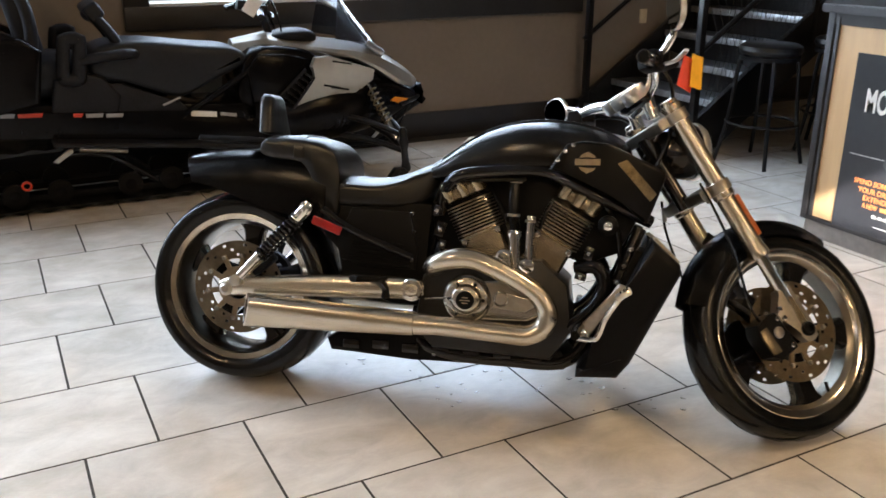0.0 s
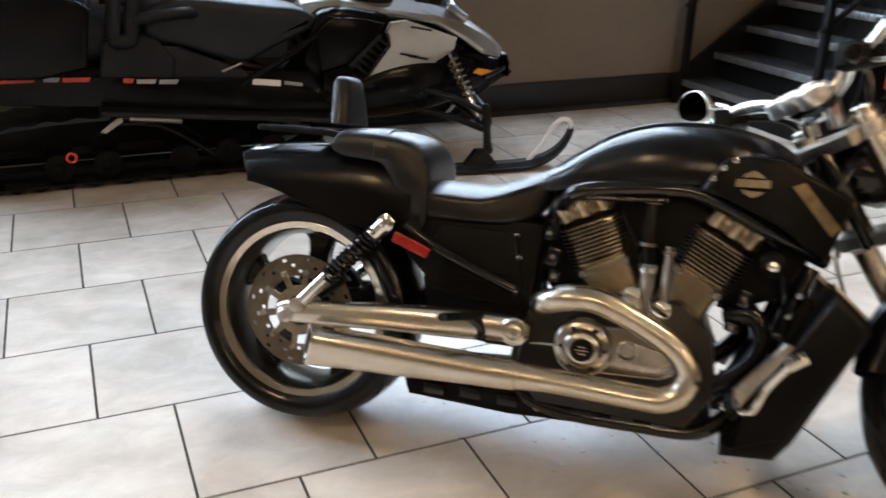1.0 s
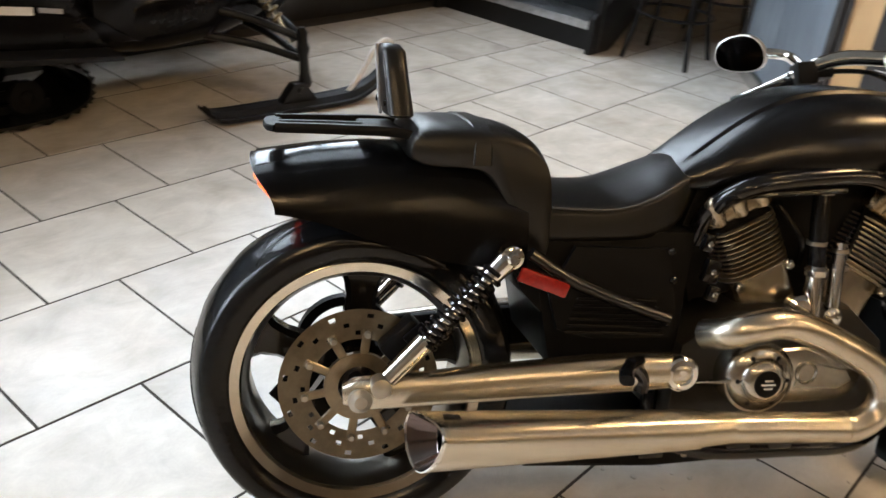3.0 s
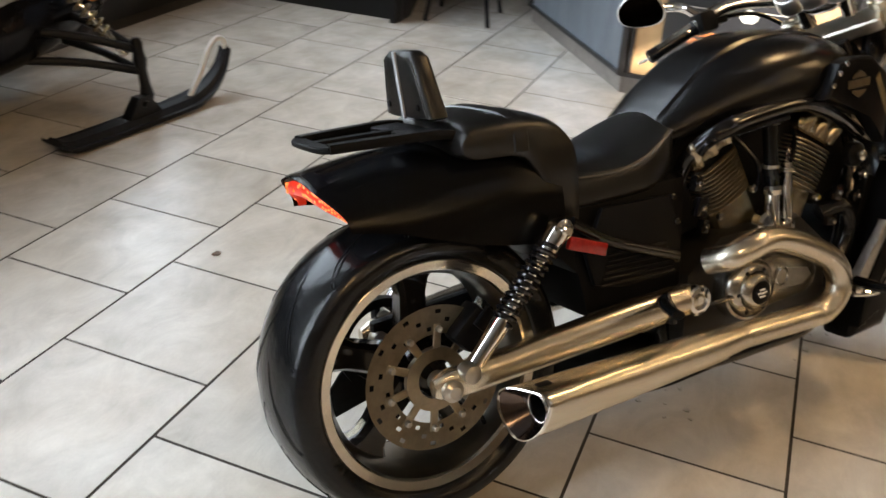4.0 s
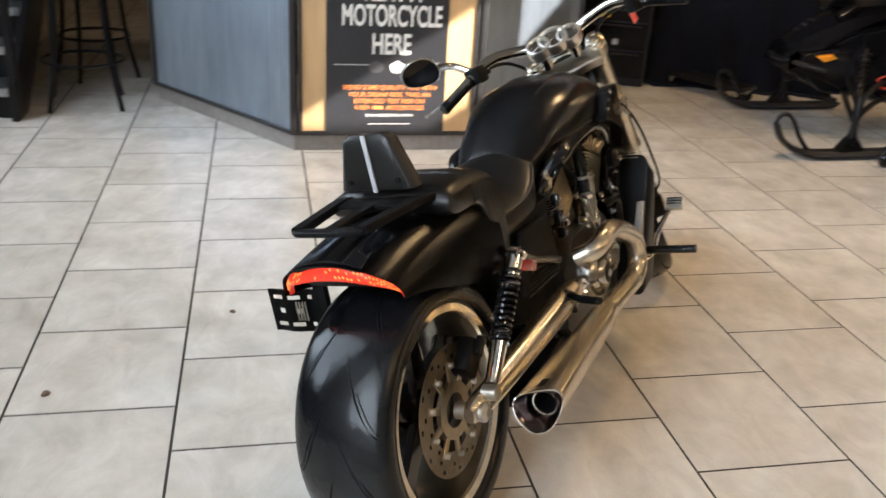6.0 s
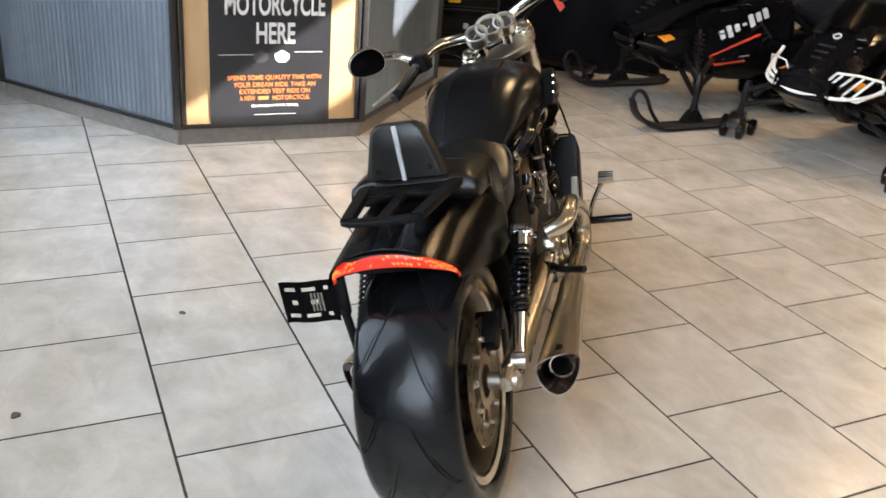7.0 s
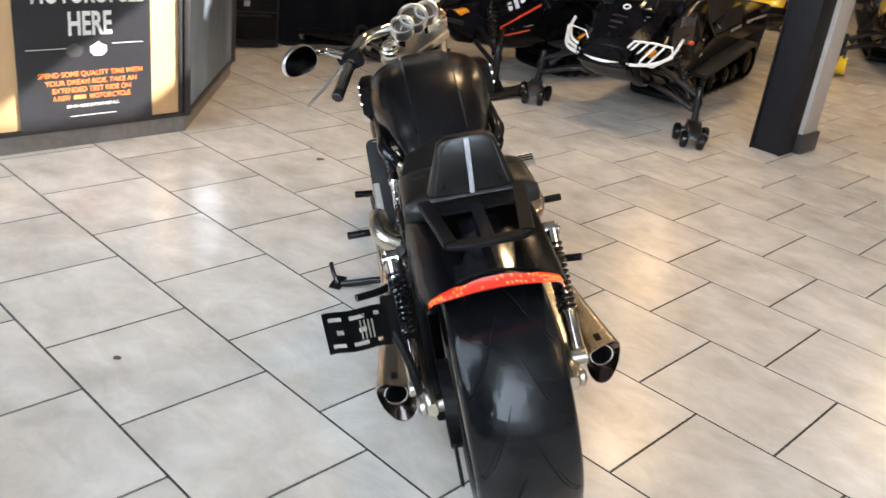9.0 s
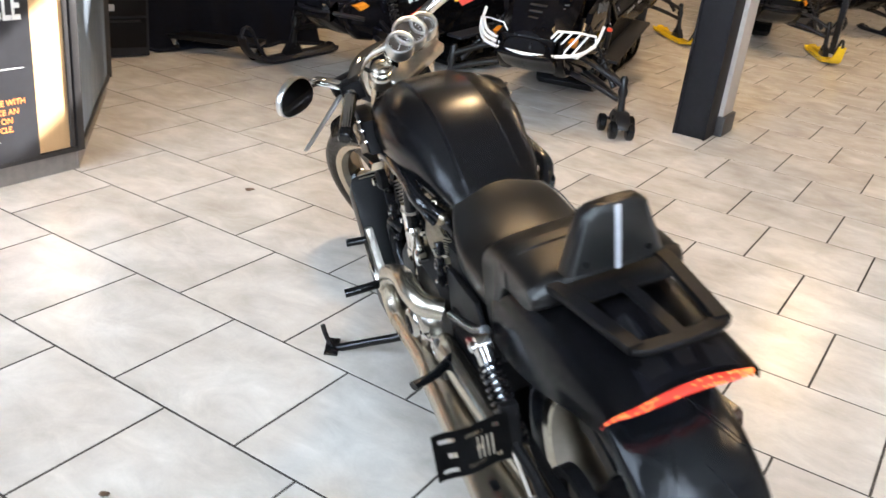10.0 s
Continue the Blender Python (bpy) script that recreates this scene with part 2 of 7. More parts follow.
M_COLUMN = mat("flat black column paint", (0.0075, 0.0075, 0.009), 0.6, scale=40, vary=0.25, bump=0.08, spec=0.18)
M_GREYMARK = mat("dim grey print", (0.06, 0.06, 0.062), 0.4)


# ---------------- shape helpers ----------------
def part(name, bm, material, parent=None, label="", angle=35):
    me = bpy.data.meshes.new(name)
    bmesh.ops.recalc_face_normals(bm, faces=bm.faces)
    bm.to_mesh(me)
    bm.free()
    me.materials.append(material)
    me.shade_smooth()
    me.set_sharp_from_angle(angle=radians(angle))
    ob = new(name, me)
    if parent:
        ob.parent = parent
    if label:
        ob["label"] = label
    return ob


def thing(name, m, label, category, group="", kind=""):
    ob = new(name)
    ob.empty_display_size = 0.1
    ob.matrix_world = m
    return tagged(ob, label, category, group, kind)


def solid(name, bm, material, label, category, group="", kind="", m=None):
    ob = part(name, bm, material)
    if m is not None:
        ob.matrix_world = m
    return tagged(ob, label, category, group, kind)


def B():
    return bmesh.new()


def box(bm, c, s, rot=None, bevel=0.0, seg=2):
    r = bmesh.ops.create_cube(bm, size=1.0)
    vs = r["verts"]
    for v in vs:
        v.co = Vector((v.co.x * s[0], v.co.y * s[1], v.co.z * s[2]))
    if bevel:
        es = list({e for v in vs for e in v.link_edges})
        out = bmesh.ops.bevel(bm, geom=es, offset=bevel, segments=seg, affect="EDGES", profile=0.6)
        vs = list({v for f in out["faces"] for v in f.verts} | {v for v in vs if v.is_valid})
    m = Matrix.Translation(c)
    if rot is not None:
        m = m @ (rot if isinstance(rot, Matrix) else Euler([radians(a) for a in rot]).to_matrix().to_4x4())
    bmesh.ops.transform(bm, matrix=m, verts=vs)
    return bm


def ring(c, u, v, r, n, r2=None):
    return [c + u * (r * math.cos(2 * math.pi * k / n)) + v * ((r2 or r) * math.sin(2 * math.pi * k / n)) for k in range(n)]


def skin(bm, rings, closed=True, caps=True, loop=False):
    """A skin over a row of point rings."""
    vv = [[bm.verts.new(p) for p in rg] for rg in rings]
    n = len(vv[0])
    last = len(vv) if loop else len(vv) - 1
    for a in range(last):
        ra, rb = vv[a], vv[(a + 1) % len(vv)]
        for k in range(n if closed else n - 1):
            bm.faces.new((ra[k], ra[(k + 1) % n], rb[(k + 1) % n], rb[k]))
    if caps and closed and not loop:
        bm.faces.new(list(reversed(vv[0])))
        bm.faces.new(vv[-1])
    return bm


def frame_of(d):
    d = d.normalized()
    u = d.cross(Vector((0, 0, 1)))
    if u.length < 1e-3:
        u = d.cross(Vector((0, 1, 0)))
    u.normalize()
    return u, d.cross(u)


def rod(bm, a, b, r1, r2=None, n=14):
    a, b = Vector(a), Vector(b)
    u, v = frame_of(b - a)
    return skin(bm, [ring(a, u, v, r1, n), ring(b, u, v, r1 if r2 is None else r2, n)])


def lathe(bm, a, axis, profile, n=32, caps=True):
    """Turned shape: profile of (distance along the axis, radius)."""
    a, axis = Vector(a), Vector(axis).normalized()
    u, v = frame_of(axis)
    return skin(bm, [ring(a + axis * t, u, v, max(r, 1e-4), n) for t, r in profile], caps=caps)


def hoop(bm, a, axis, profile, n=48):
    """Closed turned shape, such as a tyre: the profile itself is a closed outline."""
    a, axis = Vector(a), Vector(axis).normalized()
    u, v = frame_of(axis)
    return skin(bm, [ring(a + axis * t, u, v, r, n) for t, r in profile], caps=False, loop=True)


def smooth(pts, n=6):
    """Catmull-Rom through the points."""
    pts = [Vector(p) for p in pts]
    out = []
    for k in range(len(pts) - 1):
        p0, p1, p2, p3 = pts[max(k - 1, 0)], pts[k], pts[k + 1], pts[min(k + 2, len(pts) - 1)]
        for j in range(n):
            t = j / n
            out.append(0.5 * (2 * p1 + (p2 - p0) * t + (2 * p0 - 5 * p1 + 4 * p2 - p3) * t * t + (3 * p1 - p0 - 3 * p2 + p3) * t ** 3))
    return out + [pts[-1]]


def tube(bm, pts, r, n=12, sub=6, taper=None, flat=1.0):
    """A round bar along a smooth line; taper: radius at the end."""
    line = smooth(pts, sub) if sub else [Vector(p) for p in pts]
    rings, u = [], None
    for k, p in enumerate(line):
        d = (line[min(k + 1, len(line) - 1)] - line[max(k - 1, 0)]).normalized()
        if u is None:
            u, v = frame_of(d)
        else:
            u = (u - d * u.dot(d)).normalized()
            v = d.cross(u)
        rr = r if taper is None else r + (taper - r) * k / (len(line) - 1)
        rings.append(ring(p, u, v, rr, n, rr * flat))
    return skin(bm, rings)


def slab(bm, outline, y0, y1, bevel=0.0, seg=2):
    """A plate: outline of (x, z) pulled from y0 to y1."""
    a = [bm.verts.new((x, y0, z)) for x, z in outline]
    b = [bm.verts.new((x, y1, z)) for x, z in outline]
    n = len(a)
    fs = [bm.faces.new(a), bm.faces.new(list(reversed(b)))]
    for k in range(n):
        fs.append(bm.faces.new((a[k], b[k], b[(k + 1) % n], a[(k + 1) % n])))
    if bevel:
        es = [e for e in {e for f in fs[:2] for e in f.edges}]
        bmesh.ops.bevel(bm, geom=es, offset=bevel, segments=seg, affect="EDGES", profile=0.6)
    return bm


def loft(bm, stations, n=20, power=2.4, sub=4, caps=True):
    """A body from stations (x, y, z, half width, half height up, half height down): super-ellipses, smoothed lengthways."""
    st = [Vector(s[:3]) for s in stations]
    dims = [Vector(s[3:6]) for s in stations]
    line, dim = (smooth(st, sub), smooth(dims, sub)) if sub else (st, dims)
    rings = []
    for p, d in zip(line, dim):
        rg = []
        for k in range(n):
            a = 2 * math.pi * k / n
            c, s = math.cos(a), math.sin(a)
            y = math.copysign(abs(c) ** (2 / power), c) * max(d.x, 0.001)
            z = math.copysign(abs(s) ** (2 / power), s) * max(d.y if s > 0 else d.z, 0.001)
            rg.append(p + Vector((0, y, z)))
        rings.append(rg)
    return skin(bm, rings, caps=caps)


def moved(bm, m):
    bmesh.ops.transform(bm, matrix=m, verts=bm.verts)
    return bm


# ---------------- the showroom ----------------
P = 0.4572
X0, X1, Y0, Y1, CEIL = -6.0, 8.5, -14.0, 3.35, 3.8
BAY_Y, BAY_H = 0.9, 5.4  # the north bay is higher, over the stairs


def wall(name, outline_box, label):
    bm = B()
    for c, s in outline_box:
        box(bm, c, s)
    return tagged(part(name, bm, M_WALL), label, "wall", kind="structure")


floor = tagged(part("floor", box(B(), ((X0 + X1) / 2, (Y0 + Y1) / 2, -0.0510), (X1 - X0 + 0.4, Y1 - Y0 + 0.4, 0.10)), M_GROUT),
               "showroom floor of square stone-look tiles with dark joints", "floor", kind="structure")
# north wall with a broad window
WX0, WX1, WZ0, WZ1 = 0.40, 3.45, 0.99, 4.95
VX0, VX1 = -4.6, -1.6
bits = [(((a + b) / 2, Y1 + 0.1, (z0 + z1) / 2), (b - a, 0.2, z1 - z0)) for a, b, z0, z1 in
        ((X0, VX0, 0, BAY_H), (VX1, WX0, 0, BAY_H), (WX1, X1, 0, BAY_H), (VX0, VX1, 0, WZ0), (VX0, VX1, WZ1, BAY_H), (WX0, WX1, 0, WZ0), (WX0, WX1, WZ1, BAY_H))]
wall("wall_north", bits, "taupe painted showroom wall under long windows")
wall("wall_bulkhead", [(((X0 + X1) / 2, BAY_Y - 0.1, (CEIL + 0.2 + BAY_H) / 2), (X1 - X0, 0.2, BAY_H - CEIL - 0.2))], "taupe painted bulkhead over the ceiling edge")
bay_mid, bay_deep = (BAY_Y + Y1) / 2, Y1 - BAY_Y
wall("wall_east", [((X1 + 0.1, (Y0 + Y1) / 2, CEIL / 2), (0.2, Y1 - Y0, CEIL)), ((X1 + 0.1, bay_mid, (CEIL + BAY_H) / 2), (0.2, bay_deep, BAY_H - CEIL))], "taupe painted wall behind the stairs")
wall("wall_south", [(((X0 + X1) / 2, Y0 - 0.1, CEIL / 2), (X1 - X0, 0.2, CEIL))], "taupe painted far wall of the showroom")
wall("wall_west", [((X0 - 0.1, (Y0 + Y1) / 2, CEIL / 2), (0.2, Y1 - Y0, CEIL)), ((X0 - 0.1, bay_mid, (CEIL + BAY_H) / 2), (0.2, bay_deep, BAY_H - CEIL))], "taupe painted wall")
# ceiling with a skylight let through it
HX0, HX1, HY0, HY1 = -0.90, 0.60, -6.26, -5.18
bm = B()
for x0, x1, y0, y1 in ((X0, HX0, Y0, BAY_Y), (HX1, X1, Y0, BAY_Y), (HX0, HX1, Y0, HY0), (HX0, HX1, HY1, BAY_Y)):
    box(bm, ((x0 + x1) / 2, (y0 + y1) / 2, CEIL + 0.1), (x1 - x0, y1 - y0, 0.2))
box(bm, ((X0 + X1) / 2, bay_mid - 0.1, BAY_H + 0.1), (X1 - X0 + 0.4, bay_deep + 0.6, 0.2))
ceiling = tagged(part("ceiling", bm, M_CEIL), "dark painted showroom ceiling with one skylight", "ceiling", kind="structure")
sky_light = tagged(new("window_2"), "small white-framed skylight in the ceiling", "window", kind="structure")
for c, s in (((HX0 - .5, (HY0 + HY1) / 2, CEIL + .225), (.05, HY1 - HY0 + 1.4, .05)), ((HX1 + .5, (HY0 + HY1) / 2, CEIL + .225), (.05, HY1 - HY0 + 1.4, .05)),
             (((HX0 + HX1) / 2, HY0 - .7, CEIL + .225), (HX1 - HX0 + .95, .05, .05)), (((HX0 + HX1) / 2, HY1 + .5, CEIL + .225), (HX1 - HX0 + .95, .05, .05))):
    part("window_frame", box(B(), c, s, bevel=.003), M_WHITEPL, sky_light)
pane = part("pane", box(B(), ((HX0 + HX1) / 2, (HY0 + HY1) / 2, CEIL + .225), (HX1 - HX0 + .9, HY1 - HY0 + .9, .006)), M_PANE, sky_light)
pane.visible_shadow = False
base = tagged(part("baseboard", box(B(), ((X0 + X1) / 2, Y1 - 0.012, 0.09), (X1 - X0, 0.02, 0.18), bevel=0.004), M_DARKTRIM),
              "tall black baseboard along the taupe wall", "baseboard", kind="structure")

# window in the north wall: deep dark frame, sill, mullions, panes
def north_window(name, x0, x1):
    win = tagged(new(name), "wide daylight window in a heavy black frame", "window", kind="structure")
    for c, s in ((((x0 + x1) / 2, Y1 - 0.02, WZ0 - 0.07), (x1 - x0 + 0.30, 0.07, 0.14)), (((x0 + x1) / 2, Y1 - 0.02, WZ1 + 0.07), (x1 - x0 + 0.30, 0.07, 0.14)),
                 ((x0 - 0.075, Y1 - 0.02, (WZ0 + WZ1) / 2), (0.15, 0.07, WZ1 - WZ0)), ((x1 + 0.075, Y1 - 0.02, (WZ0 + WZ1) / 2), (0.15, 0.07, WZ1 - WZ0))):
        part("window_frame", box(B(), c, s, bevel=0.006), M_DARKTRIM, win)
    part("window_sill", box(B(), ((x0 + x1) / 2, Y1 + 0.07, WZ0 + 0.008), (x1 - x0, 0.20, 0.016), bevel=0.003), M_WHITEPL, win, "white window sill")
    for k in (1, 2):
        x = x0 + (x1 - x0) * k / 3
        part("mullion", box(B(), (x, Y1 + 0.12, (WZ0 + WZ1) / 2), (0.05, 0.06, WZ1 - WZ0 - 0.032), bevel=0.004), M_DARKTRIM, win)
    for k in range(3):
        x = x0 + (x1 - x0) * (k + 0.5) / 3
        pane = part("pane", box(B(), (x, Y1 + 0.13, (WZ0 + WZ1) / 2), ((x1 - x0) / 3 - 0.052, 0.006, WZ1 - WZ0 - 0.034)), M_PANE, win)
        pane.visible_shadow = False


north_window("window_1", WX0, WX1)
north_window("window_3", VX0, VX1)
part("wall_socket", box(B(), (4.23, Y1 - 0.006, 0.79), (0.07, 0.01, 0.11), bevel=0.003), M_WALLPLATE, bpy.data.objects["wall_north"], "cream wall socket plate")
for nm, c, s in (("baseboard_east", (X1 - 0.012, (Y0 + Y1) / 2, 0.09), (0.02, Y1 - Y0, 0.18)), ("baseboard_south", ((X0 + X1) / 2, Y0 + 0.012, 0.09), (X1 - X0, 0.02, 0.18)), ("baseboard_west", (X0 + 0.012, (Y0 + Y1) / 2, 0.09), (0.02, Y1 - Y0, 0.18))):
    tagged(part(nm, box(B(), c, s, bevel=0.004), M_DARKTRIM), "tall black baseboard along the wall", "baseboard", kind="structure")
# ceiling lamps
lamp_body = None
for lx, ly in LAMPS:
    m = Matrix.Translation((lx, ly, CEIL))
    if lamp_body is None:
        lamp_body = thing("ceiling_light", m, "round warm ceiling light with white rim", "light", "ceiling lights")
        part("frame", lathe(B(), (0, 0, 0), (0, 0, -1), [(0, .30), (.03, .31), (.05, .295), (.052, .26)], 40), M_WHITEPL, lamp_body)
        part("diffuser", lathe(B(), (0, 0, -.053), (0, 0, -1), [(0, .255), (.006, .25), (.008, .01)], 40), M_DIFFUSER, lamp_body)
    else:
        copy_thing(lamp_body, m)

# steel column: dark flanged post with a painted casing and a plinth
col = thing("column", Matrix.Translation((1.24, -3.64, 0)), "black steel column with a grey painted casing", "column", kind="structure")
part("post", box(B(), (0.0, 0.10, CEIL / 2), (0.20, 0.17, CEIL), bevel=0.006), M_COLUMN, col)
for s in (-1, 1):
    part("flange", box(B(), (s * 0.095, 0.10, CEIL / 2), (0.012, 0.21, CEIL - 0.004), bevel=0.002), M_COLUMN, col)
part("casing", box(B(), (-0.02, -0.095, CEIL / 2), (0.22, 0.21, CEIL - 0.002), bevel=0.004), M_CASING, col, "warm grey painted casing")
part("plinth", box(B(), (-0.022, -0.10, 0.062), (0.255, 0.235, 0.124), bevel=0.004), M_DARKTRIM, col, "black plinth")


# ---------------- counter kiosk with the poster ----------------
kiosk = thing("kiosk", Matrix.Translation((2.98, 0, 0)), "faceted sales counter clad in corrugated metal and plywood", "counter")
KH = 1.08
corners = [(1.06, 1.29), (0.0, 0.50), (0.0, -0.485), (0.90, -1.33)]


def facet(a, b, name, material, z0, z1, inset, thick, wave=0.0, label=""):
    """An upright sheet between two plan points, set back by inset; wave: depth of its corrugation."""
    a, b = Vector((*a, 0)), Vector((*b, 0))
    d = (b - a).normalized()
    n = Vector((d.y, -d.x, 0))
    if n.x > 0:
        n = -n
    ln = (b - a).length
    bm = B()
    steps = max(2, int(ln / 0.0085)) if wave else 2
    front, back = [], []
    for k in range(steps + 1):
        p = a + d * ln * k / steps - n * inset
        w = wave * math.sin(2 * math.pi * (ln * k / steps) / 0.034) if wave else 0
        front.append((p + n * w + Vector((0, 0, z0)), p + n * w + Vector((0, 0, z1))))
        back.append((p - n * thick + Vector((0, 0, z0)), p - n * thick + Vector((0, 0, z1))))
    vf = [[bm.verts.new(q) for q in f] for f in front]
    vb = [[bm.verts.new(q) for q in f] for f in back]
    for k in range(steps):
        bm.faces.new((vf[k][0], vf[k + 1][0], vf[k + 1][1], vf[k][1]))
        bm.faces.new((vb[k][1], vb[k + 1][1], vb[k + 1][0], vb[k][0]))
        bm.faces.new((vf[k][1], vf[k + 1][1], vb[k + 1][1], vb[k][1]))
        bm.faces.new((vf[k + 1][0], vf[k][0], vb[k][0], vb[k + 1][0]))
    bm.faces.new((vf[0][0], vf[0][1], vb[0][1], vb[0][0]))
    bm.faces.new((vf[-1][1], vf[-1][0], vb[-1][0], vb[-1][1]))
    return part(name, bm, material, kiosk, label, 60)


def mix(a, b, t):
    return (a[0] + (b[0] - a[0]) * t, a[1] + (b[1] - a[1]) * t)


for k in range(3):
    a, b = corners[k], corners[k + 1]
    facet(a, b, "kick_board", M_KICK, 0.0, 0.088, 0.012, 0.02)
    if k != 1:
        facet(mix(a, b, .012), mix(a, b, .988), "corrugated_panel", M_GALV, 0.095, KH - 0.05, 0.009, 0.02, 0.0062, "grey corrugated metal panel")
    facet(a, b, "top_rail", M_DARKTRIM, KH - 0.055, KH, -0.006, 0.05)
    facet(a, b, "bottom_rail", M_DARKTRIM, 0.086, 0.104, -0.008, 0.04)
for x, y in corners:
    part("corner_post", box(B(), (x + 0.006, y, (KH + 0.088) / 2), (0.034, 0.034, KH - 0.088), bevel=0.004), M_DARKTRIM, kiosk)
part("plywood_board", box(B(), (0.008, 0.0075, 0.585), (0.016, 0.93, 0.955), bevel=0.002), M_WOOD, kiosk, "pale plywood front board")
for y in (0.462, -0.447):
    part("board_trim", box(B(), (-0.004, y, 0.585), (0.014, 0.018, 0.955), bevel=0.002), M_DARKTRIM, kiosk)
top = B()
outl = [(-0.05, 0.53), (1.06, 1.36), (1.75, 1.36), (1.75, -1.40), (0.92, -1.40), (-0.05, -0.51)]
lo, hi = [top.verts.new((x, y, KH)) for x, y in outl], [top.verts.new((x, y, KH + 0.04)) for x, y in outl]
top.faces.new(lo)
top.faces.new(hi)
for k in range(6):
    top.faces.new((lo[k], lo[(k + 1) % 6], hi[(k + 1) % 6], hi[k]))
bmesh.ops.bevel(top, geom=top.edges[:], offset=0.006, segments=2, affect="EDGES")
part("counter_top", top, M_COUNTER, kiosk, "dark laminate counter top")
part("rear_panel", box(B(), (1.72, 0, KH / 2), (0.03, 2.68, KH)), M_DARKTRIM, kiosk)

poster = thing("poster", Matrix.Translation((2.978, 0.02, 0.0)), "black motorcycle rental poster with white and orange lettering", "poster")
part("sheet", box(B(), (-0.004, 0, 0.505), (0.003, 0.625, 0.82)), M_POSTER, poster)


def words(text, y, z, size, width, material, bold=0.0):
    """Raised flat lettering, read from the west; width: its full breadth."""
    cu = bpy.data.curves.new("lettering", "FONT")
    cu.body, cu.size, cu.align_x, cu.align_y, cu.extrude, cu.offset = text, size, "CENTER", "CENTER", 0.0006, bold
    tmp = bpy.data.objects.new("tmp", cu)
    scene.collection.objects.link(tmp)
    me = bpy.data.meshes.new_from_object(tmp.evaluated_get(bpy.context.evaluated_depsgraph_get()))
    bpy.data.objects.remove(tmp)
    xs = [v.co.x for v in me.vertices]
    w = max(xs) - min(xs)
    ysz = [v.co.y for v in me.vertices]
    mid = (max(ysz) + min(ysz)) / 2
    k = width / w
    for v in me.vertices:
        v.co = Vector((-0.0068 - v.co.z, y - v.co.x * k, z + (v.co.y - mid)))
    me.materials.append(material)
    ob = new("lettering", me)
    ob.parent = poster
    return ob


words("RENT A", -0.02, 0.832, 0.135, 0.29, M_PRINTW, 0.0035)
words("MOTORCYCLE", -0.02, 0.712, 0.145, 0.51, M_PRINTW, 0.0035)
words("HERE", -0.02, 0.570, 0.145, 0.20, M_PRINTW, 0.0035)
words("SPEND SOME QUALITY TIME WITH", -0.02, 0.343, 0.033, 0.49, M_PRINTO, 0.0004)
words("YOUR DREAM RIDE. TAKE AN", -0.02, 0.308, 0.033, 0.43, M_PRINTO, 0.0004)
words("EXTENDED TEST RIDE ON", -0.02, 0.273, 0.033, 0.37, M_PRINTO, 0.0004)
words("A NEW", 0.125, 0.238, 0.033, 0.08, M_PRINTO, 0.0004)
words("MOTORCYCLE.", -0.105, 0.238, 0.033, 0.20, M_PRINTO, 0.0004)
part("print_bar", box(B(), (-0.0066, 0.042, 0.238), (0.0012, 0.055, 0.018)), M_PRINTO, poster)
words("SEE AN ASSOCIATE FOR DETAILS.", -0.02, 0.197, 0.020, 0.25, M_PRINTW, 0.0002)
for y, w, z in ((-0.02, 0.22, 0.150), (0.175, 0.19, 0.462), (-0.195, 0.15, 0.475)):
    part("print_rule", box(B(), (-0.0064, y, z), (0.0010, w, 0.0032)), M_PRINTW, poster)
for y, m_ in ((0.055, M_GREYMARK), (-0.055, M_PRINTW)):
    bm = B()
    slab(bm, [(-.038, -.012), (-.02, -.030), (.02, -.030), (.038, -.012), (.038, .014), (.02, .022), (.0, .034), (-.02, .022), (-.038, .014)], -.0006, .0006)
    moved(bm, Matrix.Translation((-0.0066, y, 0.452)) @ pose(0, 0, 0, 0, 0, 90))
    part("print_shield", bm, m_, poster)

# things on the counter
solid("counter_tray", box(B(), (3.30, 0.22, KH + 0.075), (0.20, 0.30, 0.07), bevel=0.02, seg=3), M_DULL, "low black display tray on the counter top", "tray")

# ---------------- bar stool ----------------
stool = thing("bar_stool", Matrix.Translation((3.88, 1.67, 0)) @ pose(0, 0, 0, 0, 0, 8), "black steel bar stool with round padded seat and foot ring", "stool")
part("seat", lathe(B(), (0, 0, 0.70), (0, 0, 1), [(0, .150), (.008, .185), (.03, .195), (.055, .190), (.068, .165), (.072, .02)], 36), M_LEATHER, stool)
part("seat_frame", hoop(B(), (0, 0, 0.68), (0, 0, 1), [(-.012, .165), (-.012, .185), (.012, .185), (.012, .165)], 36), M_BLACKSTEEL, stool)
for k in range(4):
    a = radians(45 + 90 * k)
    d = Vector((math.cos(a), math.sin(a), 0))
    part("leg", tube(B(), [d * .165 + Vector((0, 0, .69)), d * .185 + Vector((0, 0, .60)), d * .215 + Vector((0, 0, .28)), d * .275 + Vector((0, 0, .006))], .0135, 12, 5), M_BLACKSTEEL, stool)
part("foot_ring", hoop(B(), (0, 0, 0.27), (0, 0, 1), [(-.009, .222), (0, .212), (.009, .222), (0, .234)], 40), M_BLACKSTEEL, stool)
st2 = copy_thing(stool, Matrix.Translation((4.62, 1.72, 0)) @ pose(0, 0, 0, 0, 0, 30))

